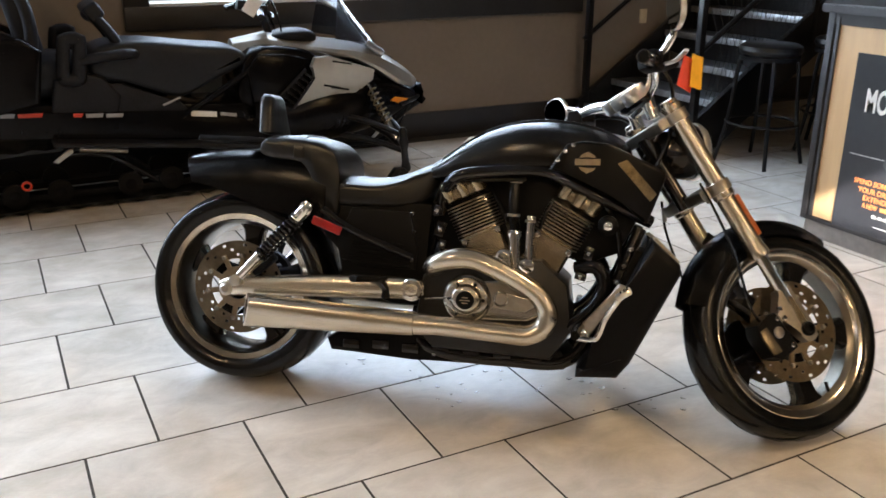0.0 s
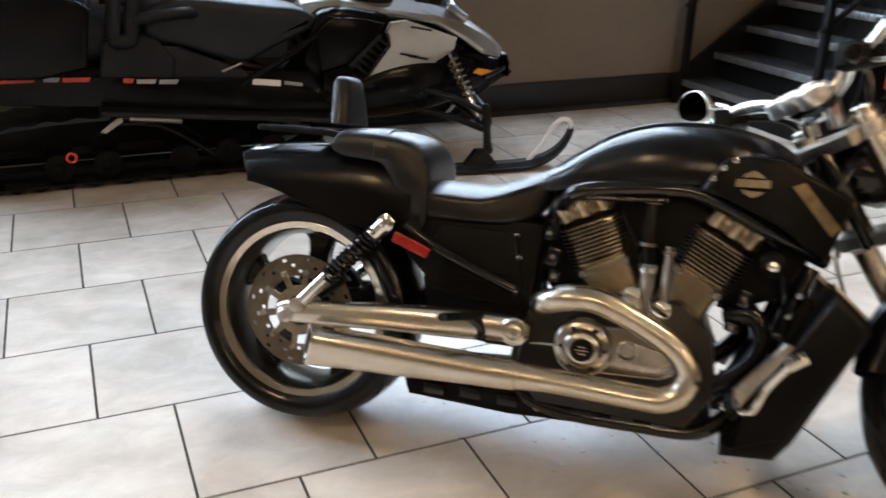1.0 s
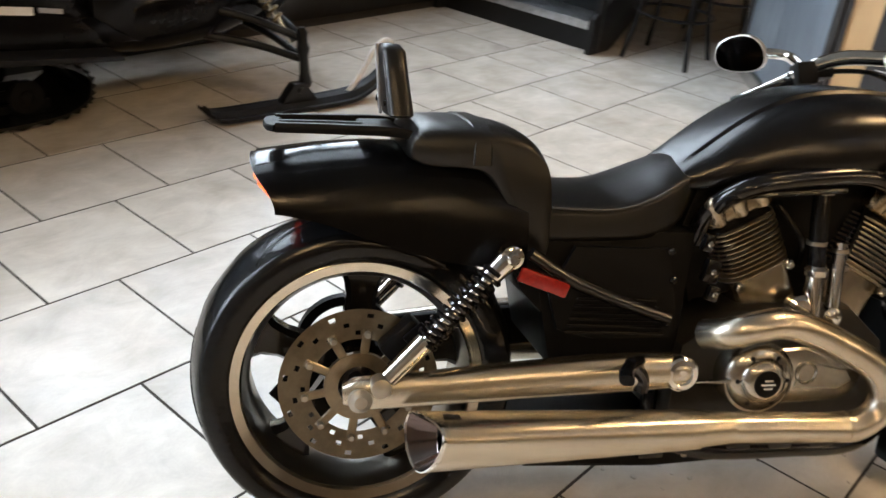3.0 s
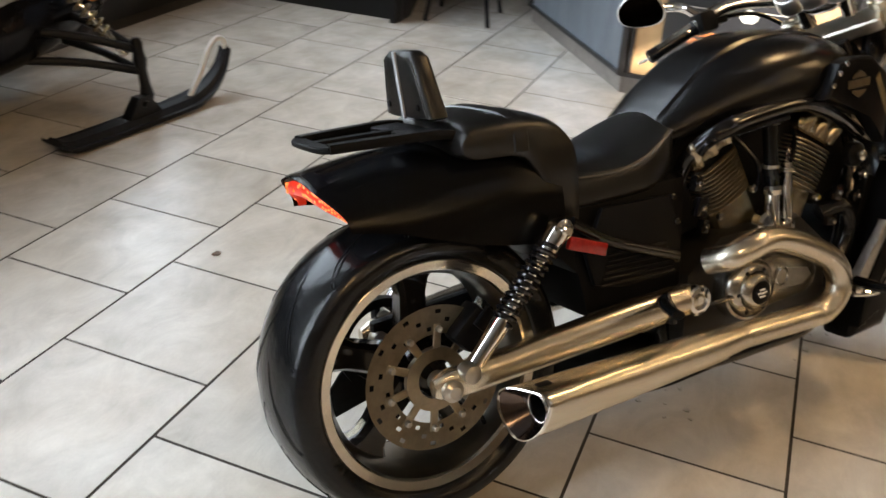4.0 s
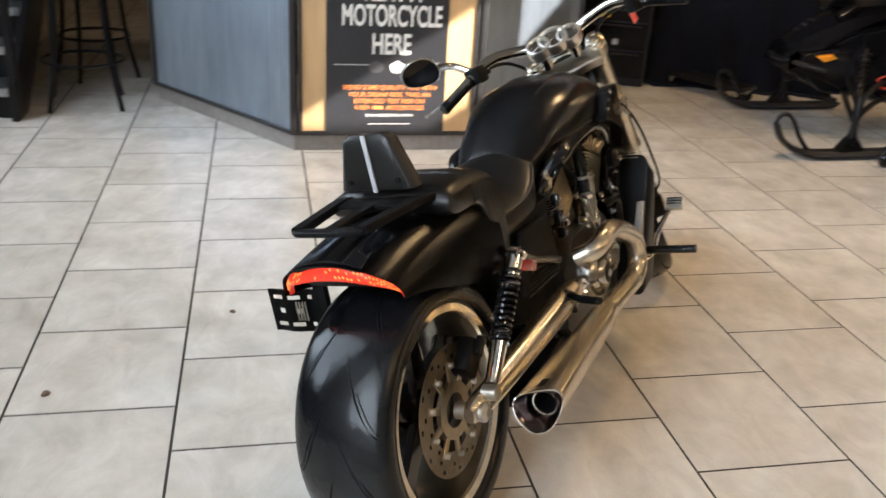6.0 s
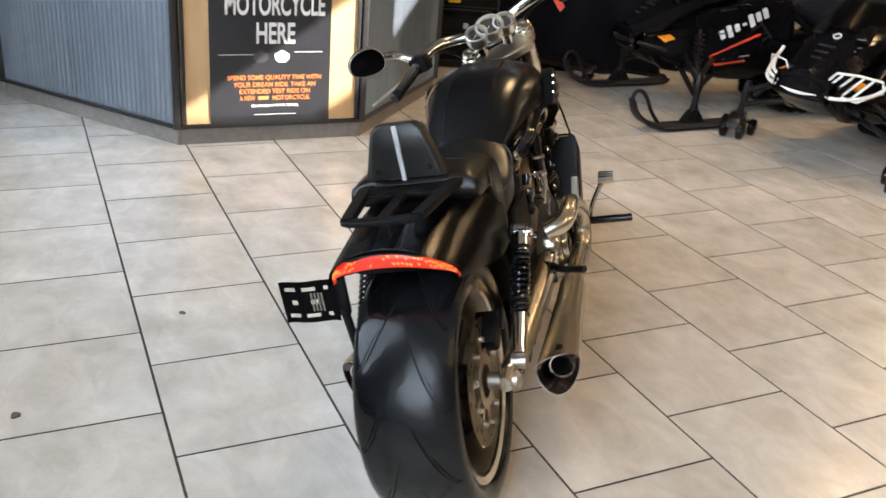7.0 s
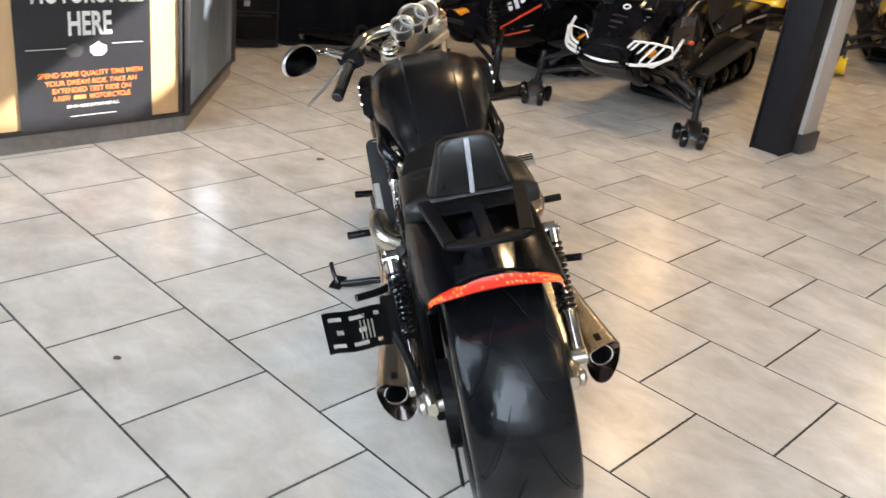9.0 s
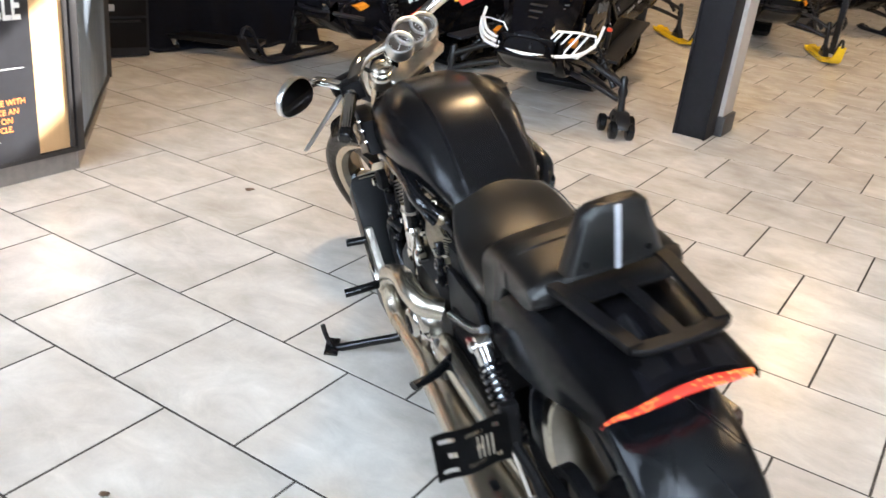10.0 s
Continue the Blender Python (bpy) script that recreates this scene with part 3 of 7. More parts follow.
# ---------------- steel stairs ----------------
stairs = thing("staircase", Matrix.Translation((3.56, 1.96, 0)), "black steel staircase with chequer plate treads and mesh railing", "staircase", kind="structure")
RISE, RUN, WID, NST = 0.175, 0.250, 1.24, 14
for k in range(NST):
    x, z = k * RUN, (k + 1) * RISE - 0.02
    tr = part("tread", box(B(), (x + 0.135, WID / 2, z), (0.285, WID - 0.10, 0.028), bevel=0.003), M_TREAD, stairs, "chequer plate tread")
    part("nosing", box(B(), (x - 0.006, WID / 2, z - 0.004), (0.008, WID - 0.10, 0.046), bevel=0.002), M_NOSE, tr, "worn bright nosing")
    part("riser", box(B(), (x + 0.030, WID / 2, z - 0.096), (0.008, WID - 0.10, 0.145)), M_BLACKSTEEL, tr)
slope = math.atan2(RISE, RUN)
for y in (0.02, WID - 0.02):
    bm = B()
    slab(bm, [(-0.05, 0.0), (0.16, 0.0), (NST * RUN + 0.1, NST * RISE - 0.14), (NST * RUN + 0.1, NST * RISE + 0.16), (NST * RUN - 0.05, NST * RISE + 0.14), (-0.05, 0.20)], y - 0.02, y + 0.02, 0.004)
    part("stringer", bm, M_BLACKSTEEL, stairs)
    yy = y
    for k in (0, 4, 8, 12):
        x = 0.02 + k * RUN
        part("post", box(B(), (x, yy, k * RISE + 0.55), (0.045, 0.045, 1.10), bevel=0.004), M_BLACKSTEEL, stairs)
    for h in (1.08, 0.66):
        part("handrail", tube(B(), [(-0.02, yy, h), (NST * RUN, yy, h + NST * RISE)], 0.019, 12, 0), M_BLACKSTEEL, stairs)
# woven mesh infill on the open side
bm = B()
for k in range(70):
    x = 0.05 + k * 0.05
    z0 = x * RISE / RUN + 0.22
    for sg in (-1, 1):
        x2 = x + sg * 0.26
        if 0.0 < x2 < NST * RUN:
            rod(bm, (x, 0.0, z0), (x2, 0.004 * sg, x2 * RISE / RUN + 0.22 + 0.78), 0.0022, None, 4)
part("mesh_infill", bm, M_BLACKSTEEL, stairs)["kind"] = "stuff"


# ---------------- the motorcycle ----------------
BIKE = Matrix.Translation((0.091, 0.280, 0.006)) @ pose(0, 0, 0, 0, 0, -38) @ pose(0, 0, 0, -15, 0, 0)
FORK_UP = Vector((-math.sin(radians(34)), 0, math.cos(radians(34))))
FORK_FWD = Vector((math.cos(radians(34)), 0, math.sin(radians(34))))
AXLE_F = Vector((1.689, 0, 0.277))
HEAD = AXLE_F - FORK_FWD * 0.062
# the fork and wheel stand on the left lock; the handlebar turns with them about the same head
STEER = Matrix.Translation(HEAD) @ Matrix.Rotation(radians(32), 4, FORK_UP) @ Matrix.Translation(-HEAD + Vector((0, -0.040, 0)))
BAR_HEAD = Vector((1.679, 0, 0.270))
STEER_BAR = Matrix.Translation(BAR_HEAD) @ Matrix.Rotation(radians(28), 4, FORK_UP) @ Matrix.Translation(-BAR_HEAD)
bike = thing("motorcycle", BIKE, "matte black cruiser motorcycle with steel exhausts leaning on its kickstand", "motorcycle")


def bp(name, bm, material, parent=None, label="", steer=False, angle=35):
    if steer:
        moved(bm, STEER_BAR if steer == "bar" else STEER)
    return part(name, bm, material, parent or bike, label, angle)


def tyre_profile(r, w, bead):
    prof = [(-w * .80, bead), (-w * .94, bead + .012), (-w * 1.0, bead + (r - bead) * .45), (-w * .97, bead + (r - bead) * .66)]
    for k in range(17):
        y = -0.90 + 1.8 * k / 16
        prof.append((y * w, bead + (r - bead) * (0.70 + 0.30 * (1 - abs(y) ** 2.2))))
    return prof + [(-y, q) for y, q in reversed(prof[:4])]


def groove_mesh(c, r, w, bead, side, a0, sweep, s0, s1, wide, lift=.0005):
    """One tread groove: its shade, as a narrow dark ribbon swept over the tyre's shoulder."""
    bm, rows, c = B(), [], Vector(c)
    for k in range(15):
        q = k / 14
        s = s0 + (s1 - s0) * q ** .85
        a = a0 + sweep * (1 - (1 - q) ** 1.7)
        hw = wide * (1 - abs(2 * q - 1) ** 3 * .8)
        row = []
        for e in (-1, 0, 1):
            ss, aa = s + e * hw * .45 / w, a + e * hw * .6 / r
            rad = bead + (r - bead) * (0.70 + 0.30 * (1 - min(.97, abs(ss)) ** 2.2)) + (lift if e else lift * .3)
            row.append(c + Vector((math.cos(aa) * rad, side * ss * w, math.sin(aa) * rad)))
        rows.append(row)
    return skin(bm, rows, closed=False, caps=False)


def disc_mesh(c, r0, r1, y, thick=0.005, holes=2):
    """Drilled brake disc: a ring with two rows of through holes."""
    bm, n, c = B(), 72, Vector(c)
    rows = 7
    g = [[bm.verts.new(c + Vector((math.cos(2 * math.pi * k / n) * (r0 + (r1 - r0) * j / rows), y, math.sin(2 * math.pi * k / n) * (r0 + (r1 - r0) * j / rows))))
          for j in range(rows + 1)] for k in range(n)]
    for k in range(n):
        for j in range(rows):
            if (j == 1 and k % 6 == 0) or (j == 3 and k % 6 == 2) or (j == 5 and k % 6 == 4):
                continue
            bm.faces.new((g[k][j], g[(k + 1) % n][j], g[(k + 1) % n][j + 1], g[k][j + 1]))
    bmesh.ops.solidify(bm, geom=bm.faces[:], thickness=thick)
    return bm


def wheel(name, c, r, w, bead, spokes, steer, disc_sides, grooves, turn=0.0):
    c = Vector(c)
    rw = w * 0.84
    bm = B()
    hoop(bm, c, (0, 1, 0), [(-rw, bead + .010), (-rw - .004, bead + .004), (-rw, bead - .012), (-rw * .78, bead - .022), (-rw * .6, bead - .030), (rw * .6, bead - .030),
                            (rw * .78, bead - .022), (rw, bead - .012), (rw + .004, bead + .004), (rw, bead + .010), (rw * .5, bead - .012), (-rw * .5, bead - .012)], 96)
    wh = bp(name, bm, M_BARREL, None, "cast wheel with black spokes and machined rim", steer)
    for side in (-1, 1):
        e = side * .0012
        bm = hoop(B(), c, (0, 1, 0), [(side * rw + e, bead + .011), (side * (rw + .004) + e, bead + .005), (side * rw + e, bead - .0125), (side * rw * .93 + e, bead - .0165), (side * rw * .91, bead - .014), (side * rw * .93, bead + .004)], 96)
        bp("rim_lip", bm, M_RIM, wh, "machined bright rim lip", steer)
    ty = bp("tyre", hoop(B(), c, (0, 1, 0), tyre_profile(r, w, bead), 120), M_RUBBER, wh, "black treaded tyre", steer, 50)
    for k in range(grooves):
        for side in (-1, 1):
            a = 2 * math.pi * (k + (.5 if side > 0 else 0)) / grooves
            bp("tread_groove", groove_mesh(c, r, w, bead, side, a, 6.0 / grooves, .10, .86, .0092, .0012), M_GROOVE, ty, "", steer)
            bp("tread_groove", groove_mesh(c, r, w, bead, side, a + 2.6 / grooves, 3.2 / grooves, .42, .90, .0075, .0012), M_GROOVE, ty, "", steer)
    for k in range(spokes):
        a = 2 * math.pi * (k + turn) / spokes
        d, s = Vector((math.cos(a), 0, math.sin(a))), Vector((-math.sin(a), 0, math.cos(a)))
        rings = []
        for q, wid, th in ((0.04, .036, .036), (0.09, .031, .032), (0.15, .029, .029), (bead - .052, .036, .029), (bead - .026, .058, .032)):
            p = c + d * q
            rings.append([p + s * wid + Vector((0, -th * .55, 0)), p + s * wid * .7 + Vector((0, -th, 0)), p - s * wid * .7 + Vector((0, -th, 0)), p - s * wid + Vector((0, -th * .55, 0)),
                          p - s * wid + Vector((0, th * .55, 0)), p - s * wid * .7 + Vector((0, th, 0)), p + s * wid * .7 + Vector((0, th, 0)), p + s * wid + Vector((0, th * .55, 0))])
        sp = bp("spoke", skin(B(), rings), M_GLOSS, wh, "", steer, 30)
        # paler strips stand in for light caught on the spoke's flanks
        for e in (-1, 1):
            flank = [[p_ + Vector((0, g * .011, 0)) + s * (e * o_) for g in (-1, 1)] for p_, o_ in ((c + d * .15, .0295), (c + d * (bead - .052), .0365), (c + d * (bead - .030), .0550))]
            fb_ = skin(B(), flank, closed=False, caps=False)
            bmesh.ops.solidify(fb_, geom=fb_.faces[:], thickness=.0015)
            bp("lit_flank", fb_, M_CYL, wh, "", steer)
    bp("hub", lathe(B(), c - Vector((0, w * .8, 0)), (0, 1, 0), [(0, .028), (.004, .036), (w * .3, .042), (w * .8, .055), (w * 1.3, .042), (w * 1.6, .032)], 32), M_GLOSS, wh, "", steer)
    bm = B()
    rod(bm, c + Vector((bead * .56, -rw * .6, -bead * .68)), c + Vector((bead * .50, -rw * .75, -bead * .58)), .005)
    bp("valve", bm, M_RUBBER, wh, "", steer)
    for side in disc_sides:
        y = side * (w * .80 + .012)
        dk = bp("brake_disc", disc_mesh(c, .092, .150, y), M_DISC, wh, "drilled steel brake disc", steer)
        for k in range(10):
            a = 2 * math.pi * (k + .3) / 10
            d = Vector((math.cos(a), 0, math.sin(a)))
            bp("carrier_arm", box(B(), c + d * .082 + Vector((0, y, 0)), (.060, .006, .017), rot=(0, -math.degrees(a), 0), bevel=.002, seg=1), M_DISC, wh, "", steer)
        bm = B()
        hoop(bm, c, (0, 1, 0), [(y - .006, .04), (y - .006, .066), (y + .006, .066), (y + .006, .04)], 36)
        bp("disc_carrier", bm, M_DISC, wh, "", steer)
        for k in range(10):
            a = 2 * math.pi * (k + .3) / 10
            q = c + Vector((math.cos(a) * .103, y - .004 * -side, math.sin(a) * .103))
            bp("disc_bolt", lathe(B(), q - Vector((0, .009, 0)), (0, 1, 0), [(0, .005), (.003, .0068), (.015, .0068), (.018, .004)], 10), M_ALU, wh, "", steer)
    return wh


rear_wheel = wheel("rear_wheel", (.006, -.006, .314), .312, .1155, .232, 5, False, (-1,), 11, .2)
front_wheel = wheel("front_wheel", AXLE_F, .320, .060, .247, 5, True, (-1, 1), 13, .05)

# rear axle ends, swingarm, belt drive
for s in (-1, 1):
    bm = B()
    lathe(bm, (0.0, s * .125, .318), (0, s, 0), [(0, .020), (.045, .020), (.047, .016), (.058, .016), (.060, .022), (.070, .022), (.073, .017), (.078, .012)], 18)
    bp("axle_nut", bm, M_ALU)
    bm = B()
    loft(bm, [(-.03, s * .168, .322, .012, .018, .018), (.0, s * .170, .324, .020, .030, .030), (.06, s * .176, .328, .024, .031, .030), (.25, s * .186, .345, .028, .034, .034),
              (.43, s * .190, .356, .031, .036, .036), (.55, s * .192, .360, .030, .035, .034), (.61, s * .192, .361, .028, .030, .030), (.635, s * .192, .361, .02, .018, .018)], 24, 2.6, 4)
    bp("swingarm", bm, M_STEEL, None, "brushed aluminium swingarm")
    bm = B()
    lathe(bm, (.600, s * .205, .361), (0, s, 0), [(0, .034), (.012, .034), (.016, .030), (.017, .021), (.013, .018), (.013, .010), (.016, .009)], 28)
    bp("pivot_cap", bm, M_CHROME)
    # shock absorber
    top, low = Vector((.257, s * .198, .586)), Vector((.035, s * .196, .348))
    d = (top - low).normalized()
    sh = bp("shock_absorber", rod(B(), low + d * .02, low + d * .115, .0175, .0195, 20), M_CHROME, None, "chrome shock absorber with black spring")
    bm = B()
    u, v = frame_of(d)
    line = [low + d * (.112 + .175 * k / 180) + (u * math.cos(k * .42) + v * math.sin(k * .42)) * .0205 for k in range(181)]
    tube(bm, line, .0050, 6, 0)
    bp("spring", bm, M_GLOSS, sh, "black coil spring")
    bp("damper_rod", rod(B(), low + d * .10, top, .011), M_CHROME, sh)
    bp("shock_eye", lathe(B(), top - Vector((0, .017, 0)), (0, 1, 0), [(0, .012), (.003, .021), (.031, .021), (.034, .012)], 20), M_CHROME, sh)
    bp("shock_cap", rod(B(), top - d * .055, top - d * .005, .019, .022, 16), M_CHROME, sh)
    bp("shock_bolt", lathe(B(), top + Vector((0, s * .016, 0)), (0, s, 0), [(0, .012), (.009, .012), (.012, .008)], 12), M_CHROME, sh)
    bp("lower_eye", lathe(B(), low - Vector((0, .02, 0)), (0, 1, 0), [(0, .010), (.003, .018), (.037, .018), (.04, .010)], 18), M_ALU, sh)
    # red side reflector
    bm = B()
    box(bm, (.322, s * .196, .537), (.098, .012, .028), rot=(0, 20, 0), bevel=.005)
    bp("side_reflector", bm, M_RED, None, "red oblong side reflector")
bm = B()
box(bm, (.30, .150, .335), (.62, .026, .09), rot=(0, -4, 0), bevel=.01)
bp("belt_guard", bm, M_BLACKPL)
bm = B()
hoop(bm, (0, .128, .314), (0, 1, 0), [(-.014, .085), (-.014, .105), (.014, .105), (.014, .085)], 48)
bp("belt_pulley", bm, M_BLACKPL)
bm = B()
slab(bm, [(-.16, .20), (-.13, .17), (-.05, .19), (.1, .25), (.1, .30), (-.10, .27)], .128, .136, .002)
bp("belt_guard_lower", bm, M_BLACKPL)
bm = B()
box(bm, (.085, -.118, .405), (.085, .055, .06), rot=(0, -42, 0), bevel=.012)
box(bm, (.105, -.150, .425), (.045, .012, .03), rot=(0, -42, 0), bevel=.004)
bp("rear_caliper", bm, M_BLACKPL, None, "black brake caliper")

# exhausts
for s in (-1, 1):
    yy = -.250 if s < 0 else .225
    st = [(.100, .049, .046, .055), (.106, .049, .046, .055), (.30, .045, .043, .047), (.50, .040, .038, .040), (.616, .0375, .0355, .0365), (.6215, .0375, .0355, .0365), (.6235, .0335, .0325, .0330), (.650, .0325, .0320, .0320), (.692, .0290, .0290, .0290)]
    rings = []
    for j, (x, a, up, dn) in enumerate(st):
        y = yy + s * .022 * (.69 - x) / .58
        z = .274 - .008 * max(0, (x - .1) / .6)
        shield = max(0.0, min(1.0, (.45 - x) / .35))
        rg = []
        for k in range(40):
            t = 2 * math.pi * k / 40
            c, q = math.cos(t), math.sin(t)
            pw = .86 - .22 * shield if q > 0 else .90
            zz = math.copysign(abs(q) ** pw, q)
            ww = math.copysign(abs(c) ** pw, c) * a * (1 + (.22 * zz if zz > 0 else .38 * zz) * shield * .8)
            rg.append(Vector((x + (.007 * zz + .024 * s * ww / .05 if j < 2 else 0), y + ww, z + zz * (up if zz > 0 else dn))))
        rings.append(rg)
    bm = B()
    skin(bm, rings, caps=False)
    mf = bp("muffler", bm, M_STEEL, None, "brushed stainless muffler with shield-shaped tip")
    cx = sum(rings[0], Vector()) / 40
    bore = cx + Vector((.034, s * .003, .004))
    circle = [bore + Vector((0, math.cos(2 * math.pi * k / 40) * .030, math.sin(2 * math.pi * k / 40) * .031)) for k in range(40)]
    lip = lambda q, dx: [cx + (p - cx) * q + Vector((dx, 0, 0)) for p in rings[0]]
    bp("tip_edge", skin(B(), [lip(1.012, .004), lip(1.012, -.001), lip(.955, -.002), lip(.94, .003)], caps=False), M_CHROME, mf, "bright polished tip edge")
    bp("muffler_tip", skin(B(), [lip(.95, .001), [p.lerp(q, .9) for p, q in zip(lip(.95, .001), circle)], circle], caps=False), M_TAILDARK, mf, "smoked chrome muffler tip")
    bp("bore_ring", hoop(B(), bore, (1, 0, 0), [(-.003, .027), (-.004, .030), (0, .0325), (.004, .030)], 40), M_CHROME, mf)
    bp("muffler_bore", skin(B(), [circle, [p + Vector((.09, 0, 0)) for p in circle], [bore + (p - bore) * .02 + Vector((.09, 0, 0)) for p in circle]], caps=False), M_GROOVE, mf, "black muffler bore")
    bm = B()
    box(bm, (.150, yy + s * .022, .3185), (.03, .016, .004), rot=(0, 2, 0), bevel=.001)
    bp("muffler_badge", bm, M_BLACKPL, mf)
    bm = B()
    tube(bm, [(.67, yy + .001, .266), (.78, yy, .263), (.90, yy, .258), (.955, yy, .258), (.998, yy, .283), (1.010, yy, .327), (.985, yy, .372), (.93, yy, .410), (.84, yy, .452),
              (.775, yy, .470), (.715, yy, .464), (.675, yy * .93, .447), (.655, yy * .75, .43)], .0295, 24, 7)
    hp = bp("header_pipe", bm, M_STEEL, None, "brushed stainless header pipe")
    bp("clamp", hoop(B(), (.935, yy, .258), (1, 0, .1), [(-.002, .029), (-.002, .0312), (.002, .0312), (.002, .029)], 28), M_STEEL, hp)

# engine: crankcase, side covers, two finned cylinders
bm = B()
slab(bm, [(.60, .24), (.66, .18), (1.02, .17), (1.08, .26), (1.06, .40), (.98, .47), (.72, .47), (.62, .40)], -.165, .165, .02)
engine = bp("engine", bm, M_ENGINE, None, "grey powder-coated V-twin engine")
for s in (-1, 1):
    y = s * .165
    bm = B()
    lathe(bm, (.766, y, .345), (0, s, 0), [(0, .074), (.035, .074), (.047, .070), (.055, .060), (.057, .047), (.064, .044), (.070, .036), (.072, .030)], 40)
    cov = bp("clutch_cover", bm, M_COVER, engine, "polished round engine cover")
    bp("cover_medallion", lathe(B(), (.766, y + s * .070, .345), (0, s, 0), [(0, .027), (.004, .027), (.0055, .024), (.006, .001)], 28), M_BLACKPL, cov, "black medallion")
    bm = B()
    for zz in (.353, .345, .337):
        box(bm, (.766, y + s * .0765, zz), (.030 if zz == .345 else .018, .001, .004))
    bp("medallion_bar", bm, M_CHROME, cov)
    for k in range(6):
        a = 2 * math.pi * k / 6
        q = Vector((.766 + math.cos(a) * .052, y + s * .052, .345 + math.sin(a) * .052))
        bp("cover_bolt", lathe(B(), q, (0, s, 0), [(0, .005), (.005, .005), (.007, .003)], 8), M_BLACKPL, cov)
    bm = B()
    slab(bm, [(.80, .285), (.95, .290), (.985, .31), (.995, .345), (.975, .375), (.86, .405), (.80, .40)], min(y, y + s * .038), max(y, y + s * .038), .012, 3)
    bp("primary_cover", bm, M_COVER, engine, "polished aluminium side cover")
    bm = B()
    slab(bm, [(.845, .325), (.94, .318), (.968, .335), (.955, .355), (.86, .375)], min(y + s * .038, y + s * .041), max(y + s * .038, y + s * .041), .001, 1)
    bp("cover_panel", bm, M_ALU, engine)
    bm = B()
    rod(bm, (.640, y + s * .03, .335), (.70, y + s * .055, .345), .004, .004, 8)
    bp("cover_line", bm, M_CHROME, engine)


def cylinder(foot, top, name):
    foot, top = Vector(foot), Vector(top)
    d = (top - foot)
    ln = d.length
    ang = math.degrees(math.atan2(d.x, d.z))
    m = Matrix.Translation(foot) @ pose(0, 0, 0, 0, ang, 0)
    bm = B()
    box(bm, (0, 0, ln * .30), (.125, .245, ln * .62), bevel=.02, seg=3)
    cy = bp(name, moved(bm, m), M_CYL, engine, "finned engine cylinder")
    for k in range(11):
        z = ln * .47 + k * .0100
        w_, d_ = .079 + .0015 * (k % 2), .142
        rg = [Vector((math.copysign(abs(math.cos(t)) ** .5, math.cos(t)) * w_, math.copysign(abs(math.sin(t)) ** .5, math.sin(t)) * d_, 0)) for t in [2 * math.pi * j / 32 for j in range(32)]]
        bp('cooling_fin', moved(skin(B(), [[q * .97 + Vector((0, 0, z)) for q in rg], [q + Vector((0, 0, z + .0010)) for q in rg], [q + Vector((0, 0, z + .0030)) for q in rg], [q * .97 + Vector((0, 0, z + .0040)) for q in rg]]), m), M_FIN, cy)
    bm = B()
    box(bm, (0, 0, ln * .50 + .055), (.140, .262, .112), bevel=.03, seg=3)
    bp("cylinder_barrel", moved(bm, m), M_GLOSS, cy)
    bm = B()
    box(bm, (0, 0, ln * .50 + .135), (.145, .262, .052), bevel=.02, seg=3)
    for s in (-1, 1):
        for k in (-1, 0, 1):
            lathe(bm, (k * .048, s * .115, ln * .50 + .12), (0, s * .35, 1), [(0, .020), (.045, .019), (.055, .012), (.06, .004)], 14)
    bp("cylinder_head", moved(bm, m), M_CYL, cy, "bronze-grey cylinder head")
    for s in (-1, 1):
        for k in (-1, 1):
            bm = B()
            lathe(bm, (k * .055, s * .137, ln * .44), (0, s, 0), [(0, .010), (.010, .010), (.013, .006)], 10)
            bp("head_bolt", moved(bm, m), M_CHROME, cy)


